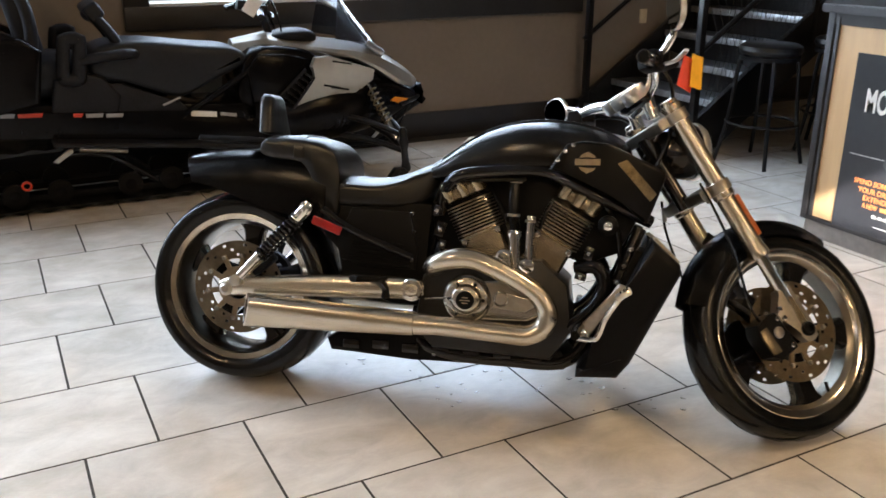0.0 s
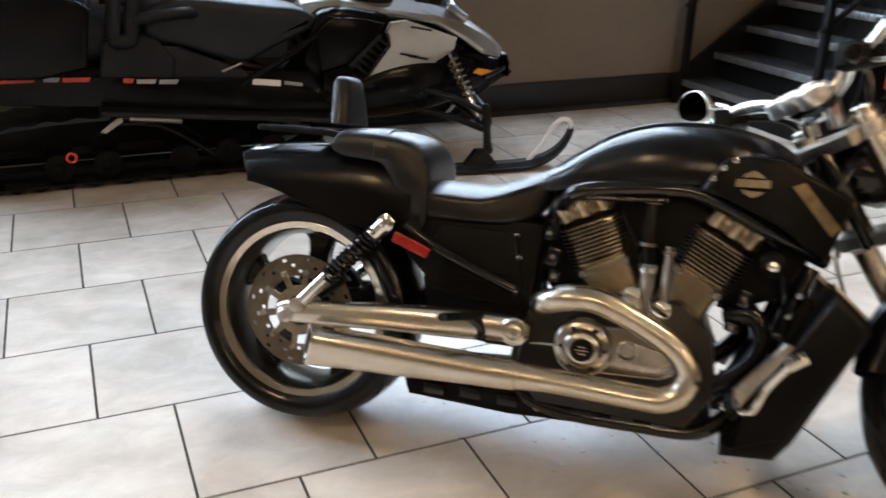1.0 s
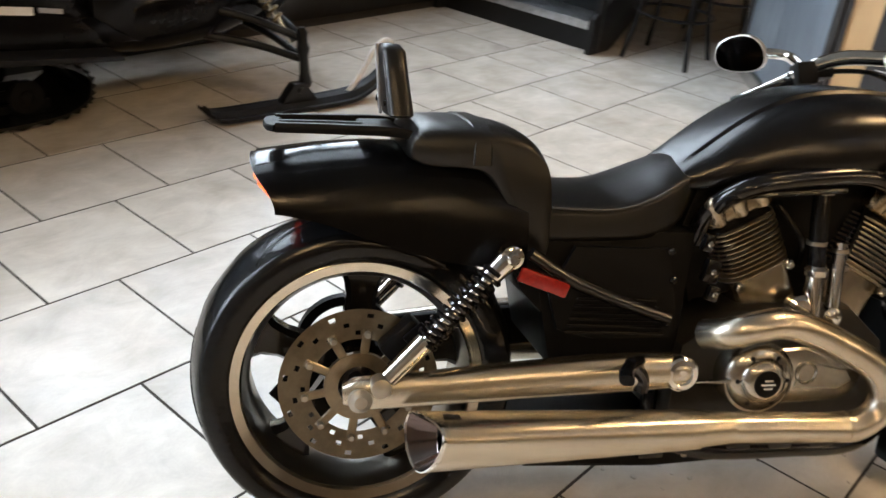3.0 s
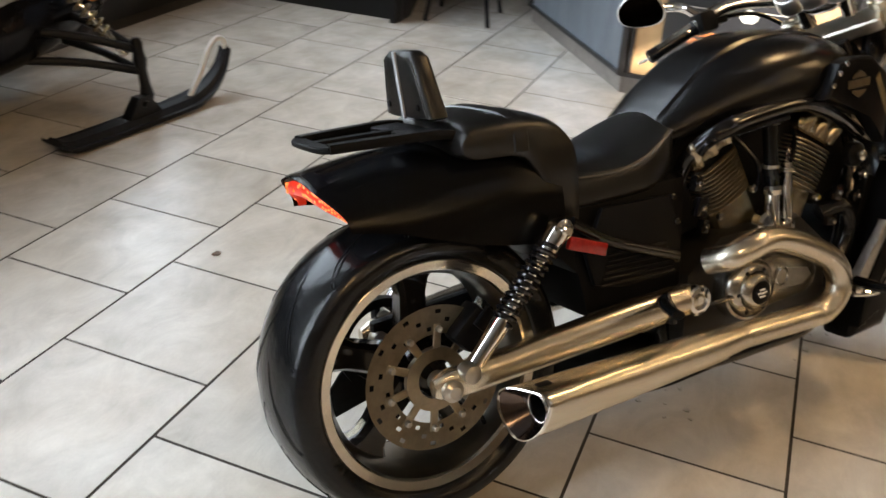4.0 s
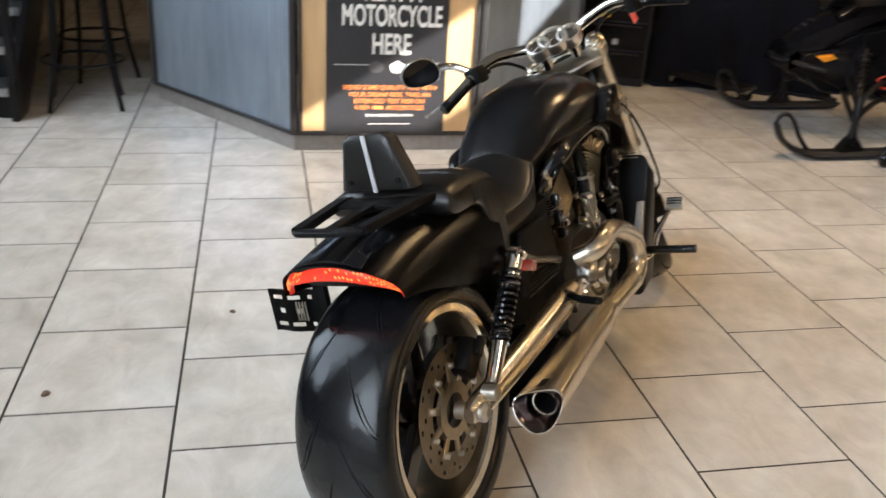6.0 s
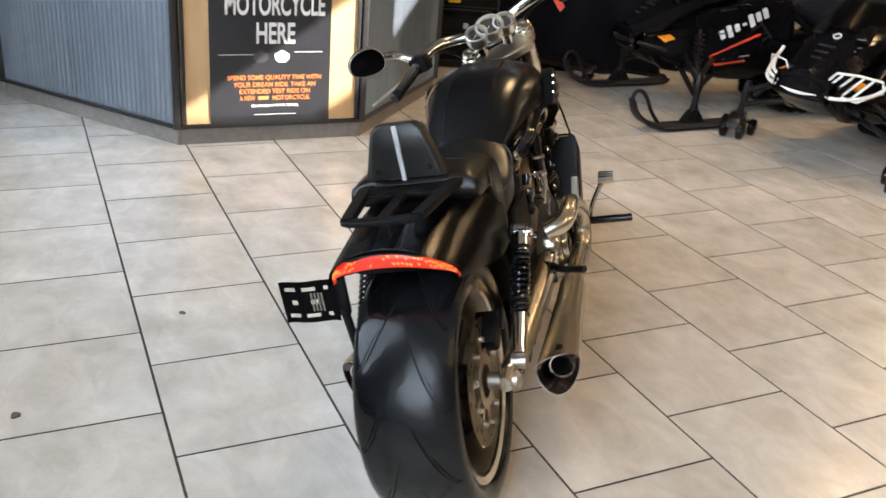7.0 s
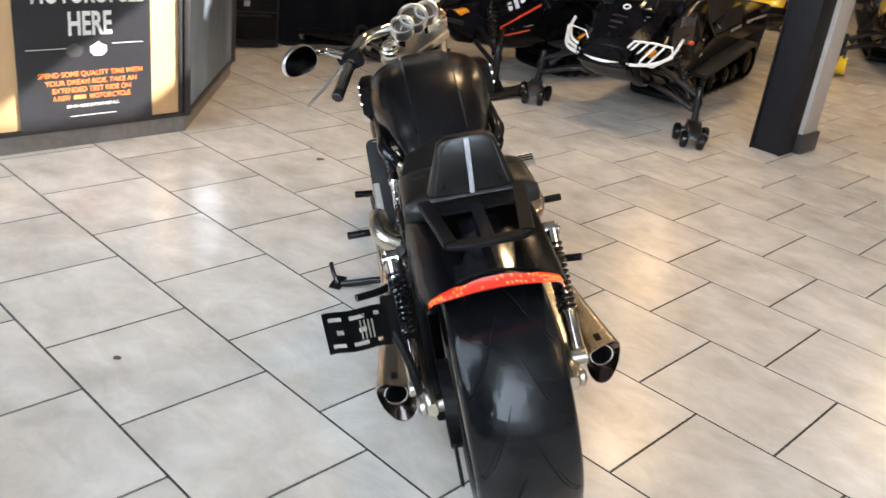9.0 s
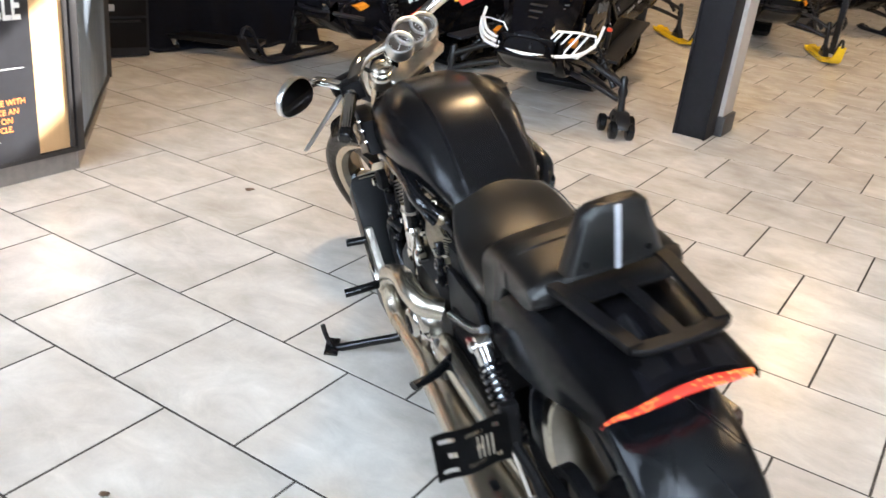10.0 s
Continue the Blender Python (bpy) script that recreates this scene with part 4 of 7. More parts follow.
cylinder((.838, 0, .43), (.728, 0, .660), "rear_cylinder")
cylinder((.955, 0, .42), (1.075, 0, .650), "front_cylinder")
for s in (-1, 1):
    bm = B()
    rod(bm, (.895, s * .150, .40), (.893, s * .150, .545), .020, .018)
    lathe(bm, (.893, s * .150, .535), (0, 0, 1), [(0, .023), (.012, .024), (.02, .019)], 18)
    bp("coolant_fitting", bm, M_CHROME, engine)
    bp("coolant_hose", tube(B(), [(.893, s * .150, .55), (.885, s * .150, .64), (.888, s * .14, .74)], .017, 14, 5), M_RUBBER, engine)
    bp("coolant_pipe", tube(B(), [(.94, s * .152, .43), (.938, s * .152, .56), (.94, s * .150, .60)], .014, 14, 5), M_CHROME, engine)
    bm = B()
    lathe(bm, (.865, s * .14, .47), (0, s, 0), [(0, .026), (.02, .026), (.026, .018)], 18)
    lathe(bm, (.935, s * .14, .45), (0, s, 0), [(0, .022), (.025, .022), (.03, .014)], 18)
    bp("fitting", bm, M_CHROME, engine)
    bp("breather_hose", tube(B(), [(1.08, s * .13, .45), (1.14, s * .15, .46), (1.165, s * .15, .40), (1.13, s * .15, .33), (1.06, s * .14, .27)], .022, 14, 5), M_RUBBER, engine)
    lathe_bm = lathe(B(), (1.165, s * .145, .585), (0, s, 0), [(0, .030), (.02, .030), (.026, .024), (.03, .016), (.032, .006)], 22)
    bp("engine_mount", lathe_bm, M_BLACKPL)
    bp("mount_bolt", lathe(B(), (1.165, s * .176, .585), (0, s, 0), [(0, .013), (.008, .013), (.011, .008)], 8), M_CHROME)
    # frame tubes
    yy = s * .165
    bm = B()
    tube(bm, [(.655, s * .09, .590), (.668, s * .12, .655), (.712, yy, .706), (.80, yy, .724), (.95, yy, .735), (1.03, yy, .715), (1.15, s * .14, .66), (1.29, s * .09, .60)], .019, 14, 6)
    bp("frame_rail", bm, M_GLOSS, None, "gloss black frame tube")
    bm = B()
    tube(bm, [(.68, s * .06, .62), (.625, s * .075, .50), (.615, s * .085, .36), (.60, s * .11, .22), (.68, s * .13, .165), (.9, s * .13, .155), (1.07, s * .13, .17), (1.16, s * .12, .30), (1.26, s * .09, .58)], .020, 14, 6)
    bp("frame_cradle", bm, M_GLOSS)
    bp("frame_strut", tube(B(), [(.30, s * .175, .585), (.40, s * .17, .525), (.585, s * .165, .455)], .013, 12, 4), M_GLOSS)
    for k in range(3):
        bp("frame_bolt", lathe(B(), ((.578, .588, .584)[k], s * .160, (.585, .53, .445)[k]), (0, s, 0), [(0, .008), (.006, .008), (.009, .005)], 8), M_GLOSS)
    # ribbed side cover
    bm = B()
    slab(bm, [(.345, .505), (.365, .435), (.44, .415), (.595, .415), (.600, .475), (.575, .590), (.39, .595)], s * .155 - .008, s * .155 + .008, .006)
    sc = bp("side_cover", bm, M_BLACKPL, None, "ribbed black side cover")
    for k in range(6):
        bm = B()
        box(bm, (.478, s * .166, .428 + k * .013), (.20 - k * .008, .006, .005), rot=(0, 2, 0), bevel=.002, seg=1)
        bp("rib", bm, M_BLACKPL, sc)
    # looms, clamps and small brackets round the cylinders
    for q, r_ in (((.888, s * .146, .70), .0195), ((.886, s * .150, .60), .0195), ((.938, s * .152, .585), .0165)):
        bp("hose_clamp", hoop(B(), q, (0, 0, 1), [(-.004, r_ - .002), (-.004, r_), (.004, r_), (.004, r_ - .002)], 20), M_ALU, engine)
    bp("loom", tube(B(), [(.668, s * .150, .660), (.690, s * .168, .690), (.80, s * .166, .700), (.92, s * .165, .708)], .0075, 8, 5), M_RUBBER)
    bp("spark_lead", tube(B(), [(.80, s * .10, .69), (.835, s * .13, .64), (.86, s * .14, .60), (.875, s * .12, .55)], .0065, 8, 5), M_RUBBER, engine)
    bp("spark_lead", tube(B(), [(1.02, s * .10, .67), (.985, s * .13, .62), (.965, s * .13, .56)], .0065, 8, 5), M_RUBBER, engine)
    for bx, bz, w_, h_ in ((.668, .545, .030, .045), (.676, .500, .022, .030), (.655, .600, .020, .034), (1.115, .500, .026, .040), (1.095, .430, .034, .022)):
        bp("bracket", box(B(), (bx, s * .152, bz), (w_, .020, h_), rot=(0, 14, 0), bevel=.004, seg=2), M_GLOSS, engine)
        bp("bracket_bolt", lathe(B(), (bx, s * .162, bz), (0, s, 0), [(0, .0065), (.005, .0065), (.007, .004)], 8), M_CHROME, engine)
    for bx, bz in ((.665, .160), (.735, .150), (.80, .158), (.905, .150), (.985, .156), (1.045, .163)):
        bp("frame_bolt", lathe(B(), (bx, s * .137, bz), (0, s, 0), [(0, .009), (.006, .009), (.009, .005)], 8), M_ALU)
    # down tube with bolted tabs ahead of the engine
    for q in (.25, .42, .60, .78):
        px, pz = 1.16 + .10 * q + .035, .30 + .28 * q
        bp("tube_tab", box(B(), (px - .035, s * .128, pz), (.030, .016, .022), rot=(0, -20, 0), bevel=.003, seg=1), M_GLOSS)
        bp("frame_bolt", lathe(B(), (px - .035, s * .137, pz), (0, s, 0), [(0, .008), (.006, .008), (.008, .005)], 8), M_CHROME)
    bp("cover_bulge", moved(lathe(B(), (.868, s * .203, .352), (0, s, 0), [(0, .024), (.004, .023), (.006, .019), (.002, .016)], 24), Matrix()), M_COVER, engine)
# dark inner mass between the engine and the rear wheel, belly pan
bm = B()
slab(bm, [(.33, .50), (.36, .36), (.52, .30), (.62, .30), (.64, .62), (.40, .62)], -.14, .14, .02)
bp("battery_box", bm, M_BLACKPL)
bm = B()
slab(bm, [(.315, .178), (.330, .140), (.60, .132), (1.06, .138), (1.09, .16), (1.05, .20), (.60, .215), (.36, .205)], -.135, .135, .015)
bp("belly_pan", bm, M_BLACKPL)
for k in range(7):
    bm = B()
    box(bm, (.40 + k * .095, -.138, .168 + .004 * (k % 2)), (.055, .02, .03), bevel=.006)
    bp("belly_bracket", bm, M_GLOSS)

# black block added behind the cylinders to stand in for the gap's shade
bm = B()
slab(bm, [(.62, .60), (.66, .46), (.86, .52), (.90, .46), (.96, .52), (1.10, .46), (1.20, .50), (1.26, .62), (1.20, .76), (.66, .72)], -.095, .095, .01)
bp("dark_gap_filler", bm, M_BLACKPL)
bm = B()
slab(bm, [(.26, .585), (.30, .50), (.36, .44), (.62, .44), (.64, .60), (.40, .62)], -.135, .135, .01)
bp("frame_filler", bm, M_BLACKPL)

# radiator shroud
for s in (-1, 1):
    a, b = sorted((s * .230, s * .135))
    bm = B()
    slab(bm, [(1.290, .560), (1.374, .488), (1.376, .460), (1.252, .195), (1.217, .148), (1.098, .140), (1.100, .175), (1.172, .275)], a, b, .026, 5)
    sr = bp("radiator_shroud", bm, M_PANEL, None, "matte black radiator shroud")
    a, b = sorted((s * .205, s * .140))
    bm = B()
    slab(bm, [(1.284, .552), (1.300, .560), (1.374, .497), (1.366, .487)], a, b, .004)
    bp("shroud_cap", bm, M_ALU, sr, "bare metal shroud cap")
    bm = B()
    slab(bm, [(1.16, .20), (1.225, .205), (1.222, .212), (1.16, .206)], s * .226 - .002, s * .226 + .002, .001, 1)
    bp("shroud_seam", bm, M_GLOSS, sr)
bm = B()
slab(bm, [(1.25, .52), (1.33, .49), (1.20, .19), (1.13, .19)], -.14, .14, .005)
radiator = bp("radiator", bm, M_BLACKPL)
for k in range(14):
    bm = B()
    q = k / 13
    box(bm, (1.345 - .125 * q, 0, .48 - .285 * q), (.006, .26, .004))
    bp("radiator_fin", bm, M_ALU, radiator)

# tank cover with raised middle panel between two creases
def tank_mesh(stations, power=2.75):
    rows = list(zip(smooth([Vector((q[0], 0, q[1])) for q in stations], 8), smooth([Vector(q[2:5]) for q in stations], 8)))
    span = lambda a, b, n: [a + (b - a) * k / (n - 1) for k in range(n)]
    rings = []
    for p, d in rows:
        w = max(d.x, .01)
        edge = min(.074, w * .72)
        a1, a2 = math.acos((edge / w) ** (power / 2)), math.acos(((edge - .006) / w) ** (power / 2))
        lift = .0065 * max(0.0, min(1.0, (p.x - .60) / .06)) * max(0.0, min(1.0, (1.22 - p.x) / .06))
        rg = []
        for a in span(0, a1, 15) + span(a2, math.pi - a2, 25) + span(math.pi - a1, math.pi, 15) + span(math.pi, 2 * math.pi, 14)[1:-1]:
            c, q = math.cos(a), math.sin(a)
            y = math.copysign(abs(c) ** (2 / power), c) * w
            z = math.copysign(abs(q) ** (2 / power), q) * max(d.y if q > 0 else d.z, .002)
            rg.append(p + Vector((0, y, z + (lift if q > 0 and abs(y) <= edge - .005 else 0))))
        rings.append(rg)
    return skin(B(), rings)


tank = tank_mesh([(.604, .700, .085, .014, .02), (.614, .703, .104, .032, .025), (.66, .714, .122, .054, .03), (.71, .727, .138, .078, .033), (.78, .743, .152, .105, .035), (.86, .757, .172, .119, .04),
                  (.95, .766, .182, .121, .045), (1.04, .770, .182, .115, .05), (1.12, .772, .165, .097, .05), (1.18, .774, .135, .072, .05), (1.215, .778, .10, .045, .04), (1.225, .78, .06, .02, .02)])
bp("tank", tank, M_MATTE, None, "matte black tank cover with a raised middle panel", angle=28)
for s in (-1, 1):
    a, b = sorted((s * .168, s * .212))
    bm = B()
    slab(bm, [(.985, .740), (1.035, .815), (1.075, .826), (1.155, .822), (1.318, .752), (1.322, .735), (1.278, .600), (1.265, .598), (1.165, .690), (1.040, .728)], a, b, .012, 3)
    for v in bm.verts:
        v.co.y *= 1 - .34 * max(0.0, min(1.0, (v.co.x - 1.13) / .19))
    ap = bp("airbox_panel", bm, M_PANEL, None, "matte black airbox side panel")
    y = s * .2135
    bm = B()
    slab(bm, [(1.180, .767), (1.206, .779), (1.298, .684), (1.280, .662)], y - .002, y + .002, .001, 1)
    for v in bm.verts:
        v.co.y *= 1 - .34 * max(0.0, min(1.0, (v.co.x - 1.13) / .19))
    bp("air_intake_mesh", bm, M_BRONZE, ap, "bronze intake mesh")
    for bx, bz in ((1.030, .795), (1.052, .814), (1.010, .770)):
        bp("panel_bolt", lathe(B(), (bx, s * .209, bz), (0, s, 0), [(0, .0065), (.005, .0065), (.007, .004)], 10), M_CHROME, ap)
    # badge as plain bar and shield shapes
    bm = B()
    cx, cz = 1.095, .765
    slab(bm, [(cx - .036, cz - .009), (cx + .036, cz - .006), (cx + .036, cz + .012), (cx - .036, cz + .009)], y - .0025, y + .0025, .001, 1)
    bp("badge_bar", bm, M_DISC, ap, "grey metal badge")
    for sg in (-1, 1):
        bm = B()
        slab(bm, [(cx - .024, cz + sg * .013), (cx, cz + sg * .016), (cx + .024, cz + sg * .014), (cx + .018, cz + sg * .022), (cx, cz + sg * .031), (cx - .018, cz + sg * .022)], y - .002, y + .002, .0008, 1)
        bp("badge_shield", bm, M_DISC, ap)

# seats


FIRM = ((1, 1), (.985, .55), (.95, .24), (.88, .06), (.78, 0), (.4, -.10))
ROUND = ((1, 1), (.985, .74), (.95, .52), (.88, .31), (.76, .13), (.55, .02), (.3, -.03))


def padded(outline, width, inset=.026, edge=FIRM):
    """A cushion: a closed (x, z) outline filled out sideways, with rolled edges; width(z) is the half width."""
    loop = outline + outline[:3]
    pts = smooth([Vector((x, 0, z)) for x, z in [outline[-1]] + loop], 6)[6:6 + 6 * len(outline)]
    n = len(pts)
    out = []
    for k in range(n):
        d = (pts[(k + 1) % n] - pts[k - 1]).normalized()
        out.append(Vector((d.z, 0, -d.x)))
    area_ = sum(pts[k].x * pts[(k + 1) % n].z - pts[(k + 1) % n].x * pts[k].z for k in range(n))
    flip = 1 if area_ > 0 else -1
    rings = []
    for f, ins in [(-f, q) for f, q in edge] + [(0, edge[-1][1] - .04)] + list(reversed(edge)):
        rings.append([p - o * (flip * ins * inset * (1 if edge is FIRM else max(.22, o.z * flip))) + Vector((0, f * width(p.z), 0)) for p, o in zip(pts, out)])
    return skin(B(), rings)


# saddle: crowned top, upright sides, rolled lower edge
stations = [(.318, .684, .132, .602), (.335, .690, .145, .598), (.38, .691, .149, .597), (.43, .690, .149, .597), (.48, .693, .147, .598), (.54, .711, .141, .601), (.60, .737, .124, .622), (.635, .749, .102, .660), (.655, .744, .076, .690), (.660, .735, .062, .705)]
rings = []
for a_, b_ in zip(smooth([Vector(q[:3]) for q in stations], 5), smooth([Vector((q[3], 0, 0)) for q in stations], 5)):
    x, zt, w, zb = a_.x, a_.y, a_.z, b_.x
    ze = max(zb + .012, zt - .030)
    half_sec = [(w * .55, zb - .001), (w * .90, zb), (w * .985, zb + .006), (w, zb + .018), (w * 1.005, (zb + ze) / 2), (w, ze - .012), (w * .985, ze)] + [(w * q, zt - (zt - ze) * q ** 2.3) for q in (.93, .84, .70, .50, .25)]
    rings.append([Vector((x, y, z)) for y, z in half_sec] + [Vector((x, 0, zt))] + [Vector((x, -y, z)) for y, z in reversed(half_sec)])
bp("rider_seat", skin(B(), rings), M_LEATHER, None, "black vinyl rider seat", angle=60)
bp("seat_seam", tube(B(), [(.345, -.147, .6635), (.40, -.151, .661), (.47, -.150, .662), (.53, -.145, .677), (.58, -.134, .700), (.625, -.112, .716)], .0022, 6, 5), M_PIPING, None)
seat_wide = lambda z: .152
pill = bp("pillion_seat", padded([(.078, .752), (.095, .738), (.125, .731), (.205, .725), (.236, .697), (.262, .650), (.284, .600), (.292, .572), (.340, .572), (.346, .665), (.339, .728), (.320, .769), (.285, .795), (.230, .806), (.160, .809), (.100, .804), (.080, .782)], seat_wide, .030, ROUND),
          M_LEATHER, None, "black vinyl pillion pad with strap and deep front edge", angle=60)
bm = B()
rings = []
for k in range(33):
    a = math.pi * k / 32
    c, q = math.cos(a), math.sin(a)
    y, z = math.copysign(abs(c) ** .52, c) * .1530, .738 + q ** .52 * .0715
    n_ = Vector((0, c, q)) * .0035
    p = Vector((.208, y, z))
    rings.append([p + Vector((-.017, 0, 0)), p + Vector((-.014, 0, 0)) + n_, p + Vector((.014, 0, 0)) + n_, p + Vector((.017, 0, 0)), p - n_])
skin(bm, rings)
bp("seat_strap", bm, M_LEATHER, pill)

# rear fender: an open arch over the wheel
def arch(bm, rows, n=36):
    rings = []
    for x, w, top, low, pull, power in rows:
        rg = []
        for k in range(n + 1):
            a = math.pi * k / n
            c, s = math.cos(a), math.sin(a)
            rg.append(Vector((x + pull * c ** 4, math.copysign(abs(c) ** (2 / power), c) * w, low + (top - low) * s ** (2 / power))))
        rings.append(rg)
    skin(bm, rings, closed=False, caps=False)
    bmesh.ops.solidify(bm, geom=bm.faces[:], thickness=.006)
    return bm


rows = [Vector(r) for r in ((-.194, .148, .731), (-.165, .151, .737), (-.09, .156, .750), (.0, .159, .757), (.10, .161, .757), (.20, .162, .750), (.30, .158, .725))]
lows = [Vector(r) for r in ((.646, .044, 2.1), (.643, .042, 2.15), (.630, .030, 2.3), (.605, .015, 2.8), (.578, .0, 3.4), (.558, .0, 3.9), (.548, .0, 3.9))]
fine = [(a.x, a.y, a.z, b.x, b.y, b.z) for a, b in zip(smooth(rows, 5), smooth(lows, 5))]
bp("rear_fender", arch(B(), fine), M_MATTE, None, "matte black rear fender", angle=60)
bm = B()
rings = []
for k in range(13):
    q = k / 12
    x = -.183 + .215 * q
    top = .7335 + .024 * math.sin(q * 1.45)
    w = .085 - .030 * q
    rings.append([Vector((x, y * w, top - .050 * (y * w / .15) ** 2 + lift)) for y, lift in ((-1, -.004), (-.97, .0035), (-.5, .0045), (0, .005), (.5, .0045), (.97, .0035), (1, -.004))])
skin(bm, rings, closed=True)
bp("fender_plateau", bm, M_GLOSS, bpy.data.objects["rear_fender"], "raised gloss strip along the fender top")
# crescent tail lamp let into the fender's rear edge
bm = B()
pts = []
rings = []
for k in range(49):
    a = math.pi * k / 48
    c, s = math.cos(a), math.sin(a)
    p = Vector((-.180 + .043 * c ** 4, math.copysign(abs(c) ** .95, c) * .1405, .649 + .0775 * s ** .95))
    h = .0015 + .0145 * s ** .8
    pts.append((p, h))
    rings.append([p + Vector((-.001, 0, .001)), p + Vector((-.0055, 0, -h * .5)), p + Vector((-.006, 0, -h * 1.3)), p + Vector((-.001, 0, -h * 2)), p + Vector((.010, 0, -h * 1.9)), p + Vector((.012, 0, 0))])
skin(bm, rings)
tail = bp("tail_lamp", bm, M_TAIL, None, "crescent red tail lamp, lit", angle=60)
rnd = random.Random(3)
for k in range(4, 45):
    p, h = pts[k]
    for e in (.55, 1.25):
        if rnd.random() < .35 + .6 * abs(k - 24) / 20:
            bm = B()
            box(bm, p + Vector((-.0056, 0, -h * (e + rnd.uniform(-.2, .2)))), (.004, .0034, h * .42), rot=((35 if k < 24 else -35), 0, 0), bevel=.001, seg=1)
            bp("lamp_facet", bm, M_TAILSPOT, tail)
bm = B()
slab(bm, [(-.150, .705), (-.135, .665), (-.02, .645), (.06, .66), (.04, .695), (-.08, .700)], -.100, .100, .02)
bp("inner_fender", bm, M_BLACKPL)

# luggage rack and sissy-bar pad
def flat_bar(pts_, wide, thick):
    """A flat strap along a line, lying level."""
    line = smooth(pts_, 5)
    rings = []
    for k, p in enumerate(line):
        d = (line[min(k + 1, len(line) - 1)] - line[max(k - 1, 0)]).normalized()
        u = d.cross(Vector((0, 0, 1))).normalized() * wide
        up = Vector((0, 0, thick))
        rings.append([p - u - up * .5, p - u + up * .5, p - u * .85 + up, p + u * .85 + up, p + u + up * .5, p + u - up * .5, p + u * .85 - up, p - u * .85 - up])
    return skin(B(), rings)


bp_rack = bp("luggage_rack", flat_bar([(-.142, -.078, .7865), (-.152, -.060, .7865), (-.156, .0, .787), (-.152, .060, .7865), (-.142, .078, .7865)], .015, .006), M_BLACKPL, None, "black two-bay luggage rack")
for s in (-1, 1):
    bp("rack_rail", flat_bar([(.118, s * .110, .776), (.06, s * .104, .788), (-.04, s * .091, .789), (-.148, s * .077, .788)], .0145, .0085), M_BLACKPL, bp_rack)
bp("rack_bar", flat_bar([(.03, 0, .788), (-.06, 0, .789), (-.155, 0, .788)], .013, .005), M_BLACKPL, bp_rack)
bp("rack_plate", flat_bar([(.040, -.108, .787), (.040, 0, .788), (.040, .108, .787)], .034, .005), M_BLACKPL, bp_rack)
bm = B()
rows_ = []
for q in (0, .04, .5, .9, 1.0):
    w = .098 - .040 * q - (.012 if q in (0, 1.0) else 0)
    x0, x1, z = .046 - .012 * q, .098 - .018 * q, .810 + .128 * q
    if q == 0 or q == 1.0:
        x0, x1 = x0 + .008, x1 - .008
    rg = []
    for k in range(28):
        a = 2 * math.pi * k / 28
        c, s = math.cos(a), math.sin(a)
        rg.append(Vector(((x0 + x1) / 2 + math.copysign(abs(s) ** .45, s) * (x1 - x0) / 2, math.copysign(abs(c) ** .45, c) * w, z)))
    rows_.append(rg)
pad = bp("backrest", skin(bm, rows_), M_LEATHER, None, "black pad backrest with grey piping", angle=50)
bm = B()
box(bm, (.0385, 0, .874), (.006, .011, .128), rot=(0, -5, 0), bevel=.002)
bp("piping", bm, M_PADGREY, pad, "grey centre piping")
for s in (-1, 1):
    bp("piping", tube(B(), [(.0500, s * .0815, .817), (.0438, s * .0670, .875), (.0392, s * .0545, .922)], .002, 8, 4), M_PIPING, pad)
    bp("pad_button", lathe(B(), (.047, s * .06, .835), (-1, 0, .08), [(0, .007), (.005, .006), (.006, .002)], 10), M_BLACKPL, pad)

# side-mounted plate bracket
bm = B()
x0 = .050
ys, zs = (.232, .250, .262, .283, .300, .318, .336, .352, .366, .378), (.470, .484, .494, .518, .530, .554, .564, .580)
grid = [[bm.verts.new((x0 + .004 * math.sin(i), y, z)) for z in zs] for i, y in enumerate(ys)]
for i in range(len(ys) - 1):
    for j in range(len(zs) - 1):
        if j in (1, 3, 5) and i in (1, 3, 4, 6, 7) and not (j == 3 and i in (1, 4, 7)):
            continue
        bm.faces.new((grid[i][j], grid[i + 1][j], grid[i + 1][j + 1], grid[i][j + 1]))
bmesh.ops.solidify(bm, geom=bm.faces[:], thickness=.004)
pb = bp("plate_bracket", bm, M_BLACKPL, None, "black slotted plate bracket")
bm = B()
box(bm, (x0 + .012, .225, .535), (.02, .035, .11), bevel=.006)
bp("bracket_hinge", bm, M_BLACKPL, pb)
bp("bracket_arm", tube(B(), [(x0 + .012, .225, .50), (.03, .20, .42), (.02, .19, .34)], .011, 10, 4), M_BLACKPL, pb)
for k in range(4):
    bp("bracket_slat", box(B(), (x0 - .004, .268 + .009 * k, .525), (.003, .0035, .048)), M_ALU, pb)

